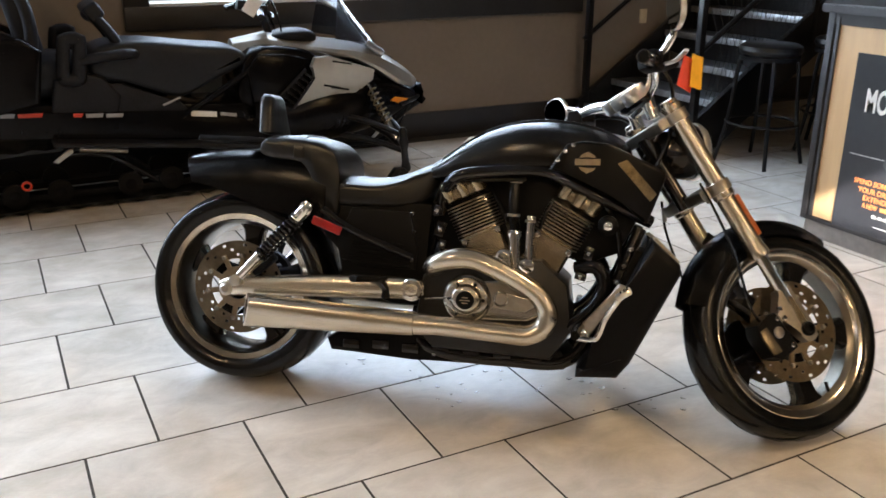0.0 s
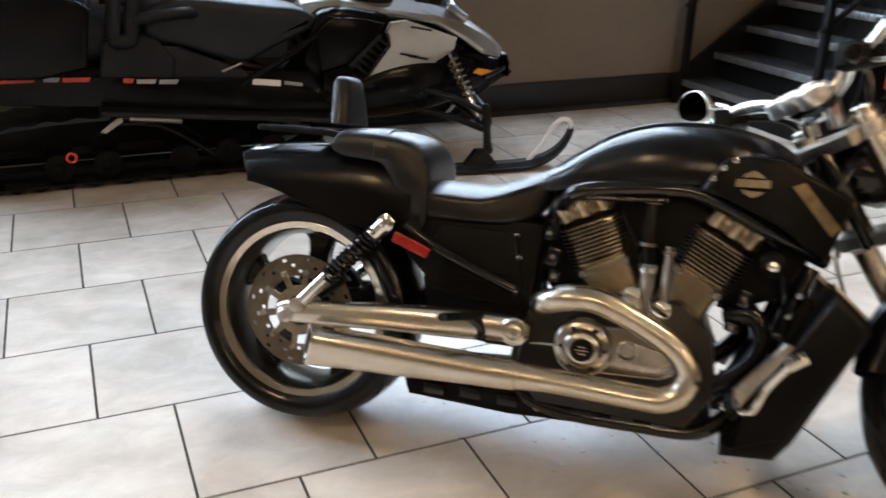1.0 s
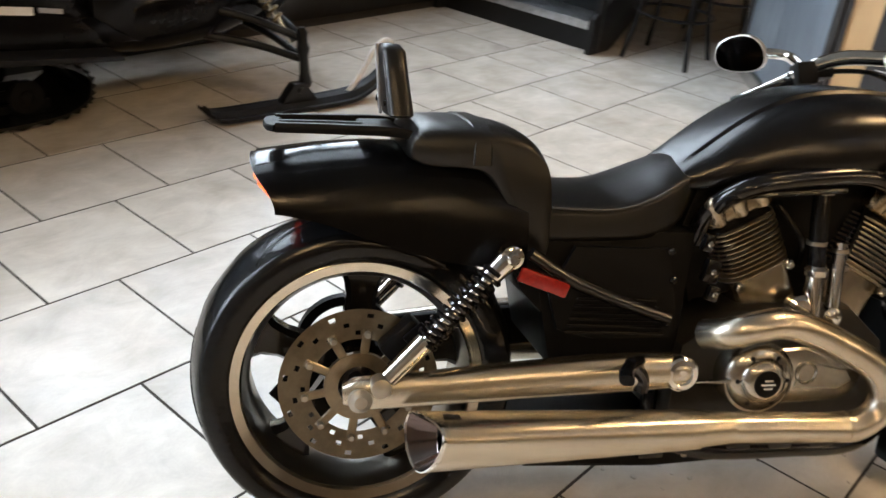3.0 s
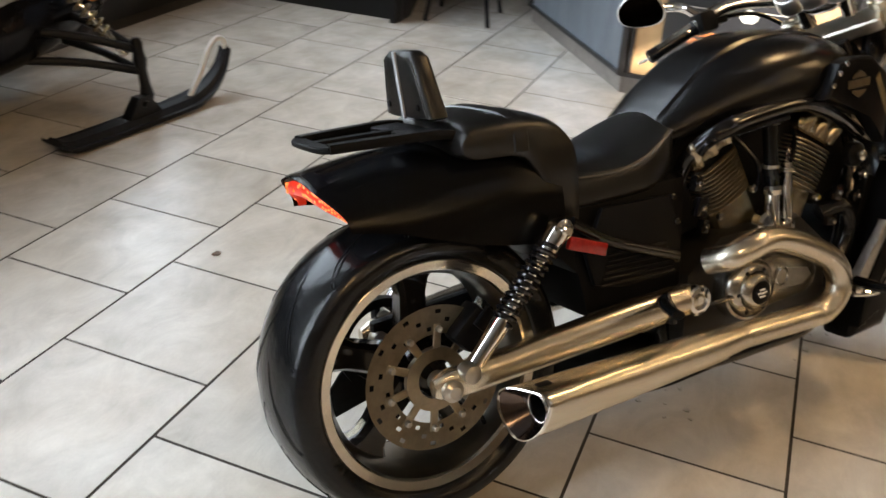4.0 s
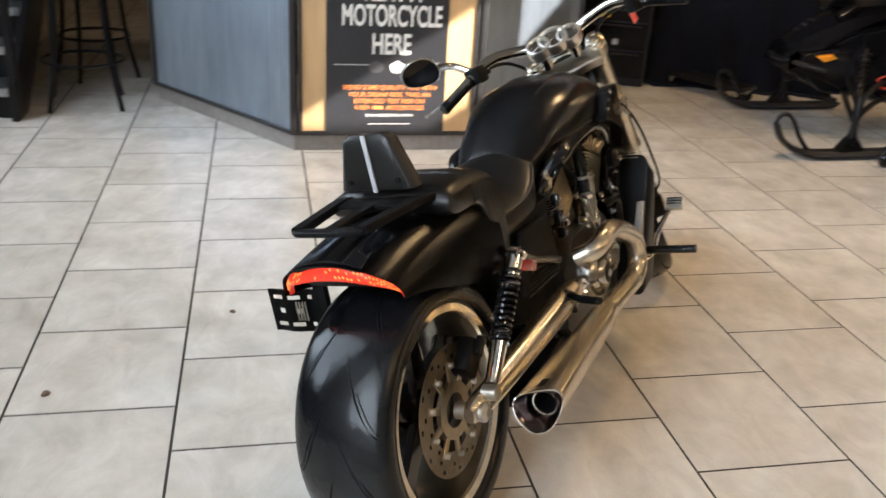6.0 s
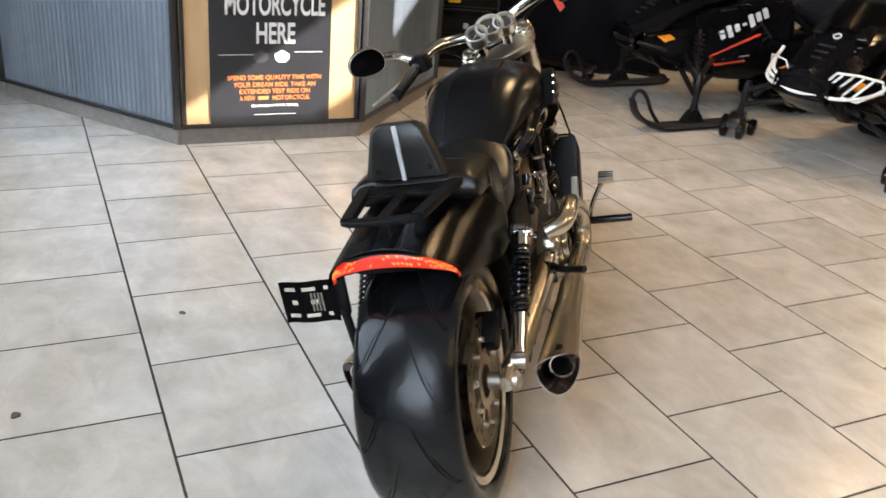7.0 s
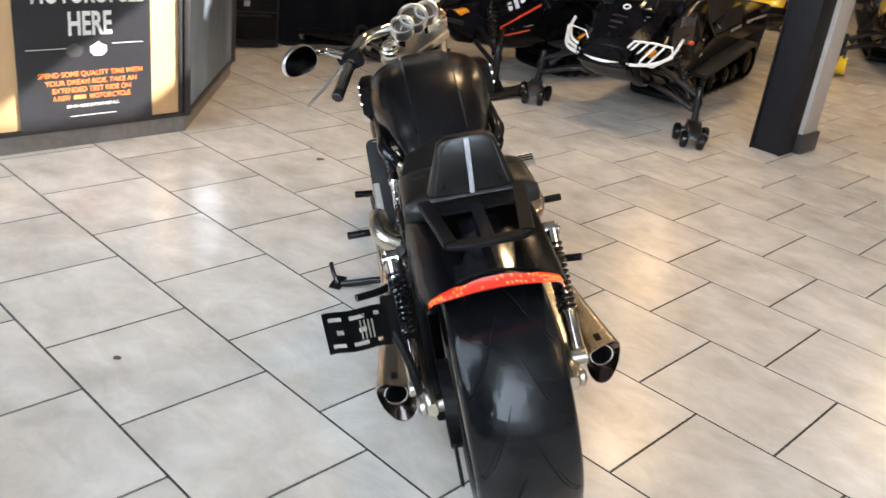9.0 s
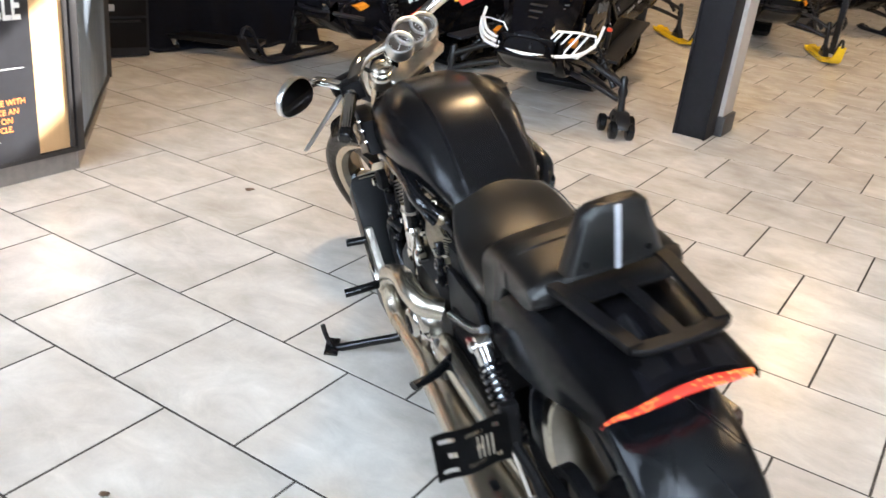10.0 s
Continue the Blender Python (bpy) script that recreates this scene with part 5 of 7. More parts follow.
# foot controls and kickstand
for s in (-1, 1):
    e = 1.095 if s < 0 else 1.089
    bp("footpeg", tube(B(), [(e + .01, s * .225, .292), (e, s * (.33 if s < 0 else .28), .297), (e, s * (.41 if s < 0 else .345), .298)], .013, 12, 4), M_RUBBER, None, "black rubber footpeg")
    bm = B()
    slab(bm, [(1.085, .262), (1.125, .252), (1.165, .320), (1.222, .392), (1.228, .418), (1.205, .424), (1.180, .385), (1.110, .300)], *sorted((s * .205, s * .228)), .006)
    bp("control_bracket", bm, M_ALU, None, "cast aluminium foot control bracket")
    bp("control_bolt", lathe(B(), (1.108, s * .226, .272), (0, s, 0), [(0, .018), (.012, .018), (.016, .011)], 16), M_CHROME)
    bp("passenger_peg", tube(B(), [(.52, s * .20, .385), (.475, s * .25, .388), (.445, s * .318, .395)], .014, 12, 4, flat=.7), M_RUBBER, None, "folded black passenger peg")
    bp("peg_mount", tube(B(), [(.52, s * .215, .33), (.52, s * .215, .36), (.49, s * .225, .39)], .014, 10, 4), M_GLOSS)
bp("brake_pedal", tube(B(), [(1.09, -.23, .262), (1.15, -.255, .265), (1.175, -.275, .33), (1.21, -.31, .395)], .0085, 10, 5), M_CHROME, None, "chrome brake pedal")
bm = B()
box(bm, (1.218, -.325, .408), (.046, .056, .016), rot=(0, -35, 0), bevel=.004)
pedal_pad = bp("pedal_pad", bm, M_BEZEL, None, "bright ribbed pedal pad")
for k in range(3):
    bp("pad_rib", box(B(), (1.210 + .0085 * k, -.325, .4125 + .006 * k), (.0035, .048, .004), rot=(0, -35, 0)), M_RUBBER, pedal_pad)
bp("shift_lever", tube(B(), [(1.09, .225, .27), (1.14, .235, .30), (1.18, .24, .395)], .0085, 10, 5), M_CHROME, None, "chrome shift lever")
bp("shift_peg", rod(B(), (1.185, .235, .400), (1.193, .295, .403), .012), M_RUBBER)
ks = bp("kickstand", tube(B(), [(.98, .12, .155), (1.03, .22, .135), (1.10, .36, .110), (1.118, .40, .104)], .013, 12, 4), M_GLOSS, None, "black kickstand")
bm = B()
box(bm, (1.123, .415, .1105), (.085, .042, .010), rot=(15, 0, -20), bevel=.003)
bp("stand_foot", bm, M_GLOSS, ks)
bp("stand_tang", tube(B(), [(1.12, .418, .115), (1.135, .425, .16), (1.14, .425, .185)], .008, 8, 3), M_GLOSS, ks)

# ---- front end, turned to the left on its lock ----
for s in (-1, 1):
    y = s * .105
    ax = AXLE_F + Vector((0, y, 0))
    at = lambda q, f=0.0: ax + FORK_UP * q + FORK_FWD * f
    fk = bp("fork_leg", lathe(B(), at(.245), FORK_UP, [(0, .0225), (.003, .0315), (.020, .0325), (.026, .0290), (.120, .0285), (.200, .0285), (.205, .0325), (.250, .0335), (.256, .0290), (.505, .0285)], 28), M_STEEL, None, "satin steel fork leg", True)
    bp("fork_slider", rod(B(), at(.085), at(.262), .0195, .0195, 24), M_CHROME, fk, "chrome fork slider", True)
    bp("fork_cap", lathe(B(), at(.748), FORK_UP, [(0, .0315), (.012, .0315), (.016, .026), (.026, .026), (.030, .019), (.030, .010), (.026, .009)], 24), M_STEEL, fk, "", True)
    bp("fork_ring", lathe(B(), at(.470), FORK_UP, [(0, .0335), (.002, .0355), (.010, .0355), (.012, .0335)], 24), M_CHROME, fk, "", True)
    lay = Matrix.Translation(ax) @ Matrix((FORK_UP, (0, 1, 0), -FORK_FWD)).transposed().to_4x4()
    bm = B()
    slab(bm, [(-.040, -.006), (-.034, .018), (-.006, .031), (.034, .034), (.056, .062), (.088, .066), (.104, .038), (.138, .027), (.140, -.024), (.060, -.028), (-.010, -.032), (-.034, -.024)], -.017, .017, .007, 3)
    ft = bp("fork_foot", moved(bm, lay), M_ALU, fk, "cast aluminium fork foot", True)
    bm = B()
    slab(bm, [(.010, -.012), (.104, -.010), (.110, .006), (.020, .012)], s * .0185 - .002, s * .0185 + .002, .0015, 1)
    bp("foot_recess", moved(bm, lay), M_CYL, fk, "", True)
    bp("axle_cap", lathe(B(), ax + Vector((0, s * .016, 0)), (0, s, 0), [(0, .021), (.010, .021), (.013, .017), (.013, .012), (.004, .011)], 20), M_BLACKPL, fk, "", True)
    for u_, f_ in ((.066, -.052), (.094, -.050)):
        bp("caliper_bolt", lathe(B(), at(u_, f_) + Vector((0, s * .016, 0)), (0, s, 0), [(0, .008), (.007, .008), (.009, .005)], 8), M_CHROME, fk, "", True)
    # four-piston caliper behind the leg
    bm = B()
    slab(bm, [(-.028, .052), (.090, .060), (.098, .085), (.090, .138), (.060, .152), (-.010, .146), (-.034, .118)], -.034, .034, .011, 3)
    cal_m = Matrix.Translation(Vector((0, -s * .020, 0))) @ lay
    cal = bp("front_caliper", moved(bm, cal_m), M_BLACKPL, None, "black four-piston brake caliper", True)
    bm = B()
    slab(bm, [(-.010, .112), (.074, .118), (.074, .142), (.052, .150), (-.006, .144)], s * .034 - .004, s * .034 + .004, .003)
    bp("caliper_face", moved(bm, cal_m), M_CYL, cal, "bronze-grey caliper face", True)
    bp("caliper_badge", moved(lathe(B(), (.040, s * .034, .090), (0, s, 0), [(0, .017), (.003, .017), (.005, .013), (.005, .004)], 20), cal_m), M_ALU, cal, "", True)
    for u_ in (-.012, .076):
        bp("caliper_pin", moved(lathe(B(), (u_, s * .034, .074), (0, s, 0), [(0, .007), (.006, .007), (.008, .004)], 8), cal_m), M_CHROME, cal, "", True)
    bm = B()
    box(bm, at(.372, .020) + Vector((0, s * .024, 0)), (.014, .008, .135), rot=(0, -34, 0), bevel=.003)
    bp("fork_reflector", bm, M_FORKREF, fk, "orange-red fork reflector", True)
    bp("brake_hose", tube(B(), [at(.52, -.05), at(.43, -.075) + Vector((0, s * .028, 0)), at(.30, -.10) + Vector((0, s * .036, 0)), at(.17, -.135) + Vector((0, s * .030, 0)), at(.10, -.120), at(.085, -.10)], .0042, 8, 6), M_RUBBER, fk, "", True)
    bp("hose_sleeve", tube(B(), [at(.50, -.055), at(.46, -.068) + Vector((0, s * .016, 0))], .0075, 8, 3), M_ALU, fk, "", True)
for q, r in ((.722, .0345), (.482, .0365)):
    bm = B()
    for s in (-1, 1):
        lathe(bm, AXLE_F + Vector((0, s * .105, 0)) + FORK_UP * (q - .016), FORK_UP, [(0, r), (.032, r)], 24)
    p = AXLE_F + FORK_UP * q - FORK_FWD * .03
    m = Matrix.Translation(p) @ pose(0, 0, 0, 0, -34, 0)
    b2 = B()
    box(b2, (0, 0, 0), (.075, .21, .036), bevel=.010, seg=3)
    moved(b2, m)
    me = bpy.data.meshes.new("tmp")
    b2.to_mesh(me)
    b2.free()
    bm.from_mesh(me)
    bpy.data.meshes.remove(me)
    bp("triple_clamp", bm, M_ALU, None, "cast aluminium fork clamp", True)
bp("steering_stem", rod(B(), HEAD + FORK_UP * .47, HEAD + FORK_UP * .715, .022), M_GLOSS, None, "", True)
# handlebar
side = [(1.232, .030, .935), (1.235, .055, .965), (1.222, .120, .985), (1.185, .190, 1.000), (1.152, .245, .992), (1.125, .295, .968), (1.053, .398, .925)]
hb = bp("handlebar", tube(B(), [Vector((x, -y, z)) for x, y, z in reversed(side)] + [Vector((1.232, 0, .930))] + [Vector(p) for p in side], .0175, 16, 6), M_CHROME, None, "chrome handlebar", "bar")
# outline of a mirror head: a rounded shield, narrower at its outer end
MIRROR = []
for (ax, az), (bx, bz), (cx, cz) in zip(*[[[(-.070, -.004), (-.040, .046), (.030, .049), (.062, .020), (.056, -.026), (-.048, -.049)][(k + d) % 6] for k in range(6)] for d in range(3)]):
    for q in (.0, .25, .5, .75):
        w = ((1 - q) ** 2 / 2, .5 + q - q * q, q * q / 2)
        MIRROR.append((1.03 * (w[0] * ax + w[1] * bx + w[2] * cx), 1.06 * (w[0] * az + w[1] * bz + w[2] * cz)))
for s in (-1, 1):
    f_ = lambda x, y, z: Vector((x, s * y, z))
    bp("riser", tube(B(), [f_(1.262, .05, .895), f_(1.245, .052, .935), f_(1.233, .055, .962)], .020, 14, 4), M_CHROME, hb, "", "bar")
    bp("grip", lathe(B(), f_(1.128, .291, .968), (Vector((1.053, s * .398, .925)) - Vector((1.128, s * .291, .968))), [(0, .022), (.006, .0185), (.02, .0175), (.11, .0175), (.135, .019), (.14, .015)], 18), M_RUBBER, hb, "black rubber grip", "bar")
    bm = B()
    box(bm, f_(1.140, .268, .975), (.05, .06, .055), rot=(0, 0, s * -35), bevel=.012)
    bp("switch_housing", bm, M_BLACKPL, hb, "", "bar")
    bm = B()
    box(bm, f_(1.182, .262, .982), (.045, .075, .04), rot=(0, 0, s * -25), bevel=.01)
    bp("master_cylinder", bm, M_BLACKPL, hb, "", "bar")
    bp("lever", tube(B(), [f_(1.175, .290, .965), f_(1.165, .36, .945), f_(1.135, .470, .925)], .009, 10, 5, flat=.6, taper=.007), M_BEZEL, hb, "silver lever", "bar")
    # mirror
    stem = bp("mirror_stem", tube(B(), [f_(1.165, .285, .995), f_(1.175, .33, 1.035), f_(1.150, .375, 1.05)], .009, 10, 5, flat=1.4), M_CHROME, hb, "", "bar")
    bm = B()
    slab(bm, MIRROR, -.008, .008, .003, 2)
    mm = Matrix.Translation(f_(1.132, .430, 1.055)) @ pose(0, 0, 0, 15, 0, -90 + s * 14) @ Matrix.Diagonal((-s, 1, 1, 1))
    bp("mirror", moved(bm, mm), M_BEZEL, hb, "chrome-backed rear-view mirror", "bar")
    bm = B()
    slab(bm, [(x * .94, z * .93) for x, z in MIRROR], -.0095, -.0083)
    bp("mirror_glass", moved(bm, mm), M_MIRROR, hb, "", "bar")
    bp("clutch_cable", tube(B(), [f_(1.18, .24, .98), f_(1.26, .16, .96), f_(1.30, .08, .86), f_(1.26, .06, .74), f_(1.2, .05, .66)], .006, 8, 6), M_RUBBER, hb, "", "bar")
# gauges
gd = Vector((-.62, 0, .78)).normalized()
gc = Vector((1.202, .004, .972))
gu = gd.cross(Vector((0, 1, 0))).normalized()
gp = bp("gauge_pod", loft(moved(B(), Matrix()), [(1.18, 0, .955, .03, .01, .02), (1.20, 0, .955, .075, .02, .03), (1.235, 0, .955, .08, .025, .03), (1.26, 0, .95, .04, .015, .02)], 24, 2.4, 4), M_GLOSS, None, "triple gauge pod with bright bezels", "bar")
for y, q, r in ((0, .006, .050), (.052, .018, .040), (-.052, .010, .040)):
    c = gc + Vector((0, y, 0)) + gu * q + gd * (.012 if y == 0 else .010 + y * .10)
    bp("gauge_bezel", hoop(B(), c, gd, [(-.03, r * .90), (-.02, r), (.006, r), (.011, r * .96), (.012, r * .87), (.006, r * .80), (-.004, r * .78), (-.02, r * .78)], 40), M_BEZEL, gp, "", "bar")
    bp("gauge_face", lathe(B(), c, gd, [(-.022, r * .80), (-.003, r * .80), (-.002, r * .79), (-.0018, .001)], 32), M_GAUGE, gp, "dark dial", "bar")
    u, v = frame_of(gd)
    bm = B()
    for k in range(15):
        a = radians(-30 + 240 * k / 14)
        d = u * math.cos(a) + v * math.sin(a)
        rod(bm, c + d * r * .58, c + d * r * .72, r * .016, None, 4)
    rod(bm, c + gd * .002, c + (u * .8 + v * .5) * r * .6 + gd * .002, r * .025, None, 4)
    bp("gauge_mark", bm, M_WHITEPL, gp, "", "bar")
# headlamp
hl = bp("headlamp", lathe(B(), (1.277, 0, .80), (1, 0, .12), [(0, .03), (.02, .058), (.06, .078), (.10, .086), (.128, .086), (.134, .078)], 36), M_GLOSS, None, "black headlamp with chrome ring", True)
bp("headlamp_ring", hoop(B(), Vector((1.407, 0, .8155)), (1, 0, .12), [(-.016, .080), (-.016, .0885), (.0, .0895), (.008, .085), (.006, .078)], 40), M_BEZEL, hl, "", True)
bp("headlamp_glass", lathe(B(), (1.404, 0, .8152), (1, 0, .12), [(0, .080), (.012, .070), (.020, .04), (.022, .002)], 32), M_GAUGE, hl, "", True)
# front fender
bm = B()
rings = []
for k in range(25):
    a = radians(62 + (170 - 62) * k / 24)
    rr = .336
    w = .074 if 2 < k < 22 else .060
    d = Vector((math.cos(a), 0, math.sin(a)))
    rg = []
    for j in range(13):
        t = -1 + j / 6
        rg.append(AXLE_F + Vector((-.008, t * w, .0)) + d * (rr + .012 - .060 * abs(t) ** 2.6))
    rings.append(rg)
skin(bm, rings, closed=False, caps=False)
bmesh.ops.solidify(bm, geom=bm.faces[:], thickness=.004)
ff = bp("front_fender", bm, M_MATTE, None, "matte black front fender", True, 60)
for s in (-1, 1):
    bm = B()
    box(bm, AXLE_F + Vector((-.155, s * .081, .270)), (.10, .012, .045), rot=(0, 30, 0), bevel=.004)
    bp("fender_bracket", bm, M_BLACKPL, ff, "", True)
# hang tags on the right grip
for k, (mt, dx) in enumerate(((M_TAGYEL, .020), (M_TAGRED, -.006))):
    bm = B()
    box(bm, (1.262 + dx, -.262 + .006 * k, .966 - .006 * k), (.050 if k else .040, .002, .100), rot=(0, 6 + 10 * k, 12), bevel=.0008, seg=1)
    bp("hang_tag", bm, mt, hb, "red paper hang tag" if k else "yellow paper hang tag", "bar")
# splash of wiring under the tank
for k in range(5):
    y0 = -.12 + .06 * k
    bp("wiring", tube(B(), [(1.05 + .02 * k, y0, .72), (1.14, y0 * 1.1, .66 - .02 * k), (1.19, y0, .58), (1.21, y0 * .9, .48)], .008, 8, 5), M_RUBBER)


# ---------------- snowmobiles ----------------
def snowmobile(m, label, hood, panel, accent, touring=False, bumper=None, ski_mat=None, steer=0.0, wheeled=False):
    """Local frame: x ahead, origin on the ground between the skis."""
    sl = thing("snowmobile", m, label, "snowmobile")
    ski_mat = ski_mat or M_DULL

    def p(name, bm, mt, parent=None, lab="", angle=40):
        return part(name, bm, mt, parent or sl, lab, angle)

    # belly and nose shell
    p("belly_pan", loft(B(), [(-.86, 0, .36, .20, .10, .10), (-.60, 0, .38, .27, .16, .16), (-.30, 0, .40, .29, .20, .17), (.0, 0, .42, .25, .17, .13), (.20, 0, .44, .19, .11, .07), (.31, 0, .46, .12, .06, .03)], 28, 3.0, 5), M_SLEDBLK, None, "black belly pan")
    rings = []
    for x, zc, zs, ys, zl, yl in ((-.85, .84, .815, .05, .765, .075), (-.65, .872, .842, .09, .78, .14), (-.40, .838, .792, .135, .768, .165), (-.15, .802, .757, .155, .712, .190), (.0, .757, .717, .155, .628, .205),
                                  (.12, .692, .656, .135, .545, .198), (.234, .617, .586, .105, .513, .150), (.298, .562, .541, .065, .515, .085)):
        half = [(yl, zl), (yl * 1.01, zl + .25 * (zs - zl)), (ys * 1.12, zs - .004), (ys, zs + .004), (ys * .42, zc - .003), (ys * .34, zc)]
        rings.append([Vector((x, y, z)) for y, z in half] + [Vector((x, -y, z)) for y, z in reversed(half)] + [Vector((x, 0, zl - .01))])
    p("hood", skin(B(), rings), hood, None, "", 14)
    p("nose", padded([(.296, .530), (.282, .470), (.330, .430), (.281, .397), (.055, .300), (-.30, .31), (-.42, .50), (-.40, .70), (-.15, .69), (.0, .610), (.10, .535), (.234, .515)], lambda z: .170, .05), M_SLEDBLK, None, "black moulded nose")
    p("knee_shell", padded([(-.86, .50), (-.84, .70), (-.76, .80), (-.56, .80), (-.40, .74), (-.42, .55), (-.60, .42)], lambda z: .205, .04), M_SLEDBLK)
    for k in range(3):
        bm = B()
        box(bm, (.14 + .04 * k, 0, .684 - .030 * k), (.018, .10 - .02 * k, .006), rot=(0, 33, 0), bevel=.002, seg=1)
        p("hood_slot", bm, M_DULL)
    for s in (-1, 1):
        a, b = sorted((s * .242, s * .282))
        bm = B()
        slab(bm, [(-.464, .692), (-.441, .743), (-.356, .751), (-.07, .654), (-.079, .593), (-.222, .494), (-.357, .407), (-.573, .462), (-.432, .624)], a, b, .010, 3)
        for v in bm.verts:
            # the panel's lower half falls inwards below its crease
            v.co.y -= s * max(0.0, .64 - v.co.z + .16 * (v.co.x + .25)) * .18
        sp = p("side_panel", bm, panel, None, "", 25)
        for x0, x1, z, h in ((-.336, -.22, .713, .010), (-.392, -.29, .578, .011), (-.345, -.235, .562, .011)):
            y = s * (.2825 - max(0.0, .64 - z + .16 * ((x0 + x1) / 2 + .25)) * .18)
            bm = B()
            slab(bm, [(x0, z + h), (x1, z + h - .022), (x1, z - .022), (x0, z)], y - .003, y + .003)
            p("decal_bar", bm, M_SLEDBLK if panel is not M_SLEDBLK else M_DULL, sp)
        bm = B()
        slab(bm, [(-.555, .432), (-.465, .405), (-.468, .390), (-.56, .417)], s * .264 - .002, s * .264 + .002)
        p("decal_stripe", bm, accent, sp)
        # louvred opening ahead of the knee
        a, b = sorted((s * .20, s * .262))
        bm = B()
        slab(bm, [(-.80, .50), (-.652, .535), (-.492, .681), (-.455, .735), (-.60, .765), (-.75, .775), (-.82, .702)], *sorted((s * .19, s * .235)), .014, 3)
        p("knee_panel", bm, M_SLEDBLK)
        bm = B()
        slab(bm, [(-.80, .42), (-.62, .30), (-.36, .30), (-.10, .40), (-.02, .52), (-.10, .62), (-.22, .48), (-.36, .39), (-.60, .45), (-.66, .53), (-.80, .50)], a, b, .012)
        lp = p("lower_panel", bm, M_SLEDBLK)
        fr = p("louvre_frame", rod(B(), (-.652, s * .262, .535), (-.492, s * .266, .681), .010, None, 8), M_DULL, lp)
        p("louvre_frame", rod(B(), (-.578, s * .266, .462), (-.439, s * .270, .632), .007, None, 8), M_DULL, lp)
        for k in range(6):
            t = (k + .5) / 6
            q0, q1 = Vector((-.652, s * .250, .535)).lerp(Vector((-.492, s * .254, .681)), t), Vector((-.573, s * .250, .468)).lerp(Vector((-.439, s * .254, .638)), t)
            p("louvre", rod(B(), q0, q1, .008, None, 6), M_BLACKSTEEL, lp)
        bm = B()
        slab(bm, [(-.16, .57), (.06, .55), (.215, .515), (.245, .470), (.17, .360), (.08, .290), (-.04, .275), (-.14, .360)], *sorted((s * .13, s * .205)), .022, 3)
        p("nose_cheek", bm, M_SLEDBLK)
        # head lamp, amber marker
        bm = B()
        box(bm, (-.01, s * .125, .760), (.13, .075, .045), rot=(0, 36, s * 8), bevel=.016, seg=3)
        p("headlamp", bm, M_LENS if touring else M_GLOSS, None, "clear headlamp" if touring else "dark headlamp")
        bm = B()
        mz = 0.0 if touring else .050
        slab(bm, [(.044, .453 + mz), (.076, .475 + mz), (.162, .458 + mz), (.114, .426 + mz)], *sorted((s * .200, s * .246)), .006)
        p("marker_lamp", bm, M_ORANGE, None, "amber marker lamp")
        # running board and tunnel side
        bm = B()
        slab(bm, [(-2.45, .56), (-1.95, .545), (-1.15, .49), (-.85, .42), (-.70, .30), (-.86, .27), (-1.15, .34), (-2.45, .45)], *sorted((s * .20, s * .225)), .006)
        ts = p("tunnel_side", bm, M_SLEDBLK)
        bm = B()
        box(bm, (-1.30, s * .28, .335), (1.15, .14, .022), rot=(0, 6, 0), bevel=.006)
        p("running_board", bm, M_DULL)
        for x0, x1, z, mt in ((-2.45, -2.12, .545, accent), (-2.09, -2.02, .540, M_PADGREY), (-2.01, -1.89, .534, accent), (-1.75, -1.70, .516, accent), (-1.69, -1.60, .508, M_PADGREY), (-1.59, -1.50, .500, M_PADGREY)):
            bm = B()
            slab(bm, [(x0, z + .012), (x1, z + .008), (x1 - .01, z - .012), (x0, z - .008)], s * .2265 - .0015, s * .2265 + .0015)
            p("stripe", bm, mt, ts)
        if touring:
            bm = B()
            slab(bm, [(-1.15, .492), (-1.01, .474), (-1.01, .444), (-1.15, .462)], s * .2270 - .0015, s * .2270 + .0015)
            p("sticker", bm, M_WHITEPL, ts, "white warning sticker")
            bm = B()
            slab(bm, [(-.99, .470), (-.90, .455), (-.90, .437), (-.99, .452)], s * .2270 - .0015, s * .2270 + .0015)
            p("sticker", bm, M_PADGREY, ts)
        # side frame strut under the seat
        p("frame_strut", tube(B(), [(-1.20, s * .21, .46), (-.95, s * .215, .60), (-.72, s * .20, .74)], .018, 10, 3), M_SLEDBLK)
        # front suspension and ski
        y = s * .550
        for z0, z1 in ((.42, .30), (.30, .21)):
            p("suspension_arm", tube(B(), [(-.06, s * .20, z0), (-.02, s * .36, (z0 + z1) / 2 + .01), (0, y - s * .03, z1)], .017, 10, 3), M_BLACKSTEEL)
            p("suspension_arm", tube(B(), [(-.30, s * .22, z0 - .02), (-.14, s * .38, (z0 + z1) / 2), (-.01, y - s * .03, z1)], .017, 10, 3), M_BLACKSTEEL)
        t_, l_ = Vector((-.12, s * .24, .60)), Vector((-.02, y - s * .07, .27))
        d = (t_ - l_).normalized()
        sk = p("ski_shock", rod(B(), l_, l_ + d * .17, .018), M_CHROME if touring else M_BLACKSTEEL, None, "coil-over ski shock")
        u, v = frame_of(d)
        p("spring", tube(B(), [l_ + d * (.10 + .25 * k / 100) + (u * math.cos(k * .45) + v * math.sin(k * .45)) * .027 for k in range(101)], .0055, 6, 0), M_BLACKSTEEL if not touring else M_BRONZE, sk)
        p("shock_rod", rod(B(), l_, t_, .009), M_CHROME if touring else M_BLACKSTEEL, sk)
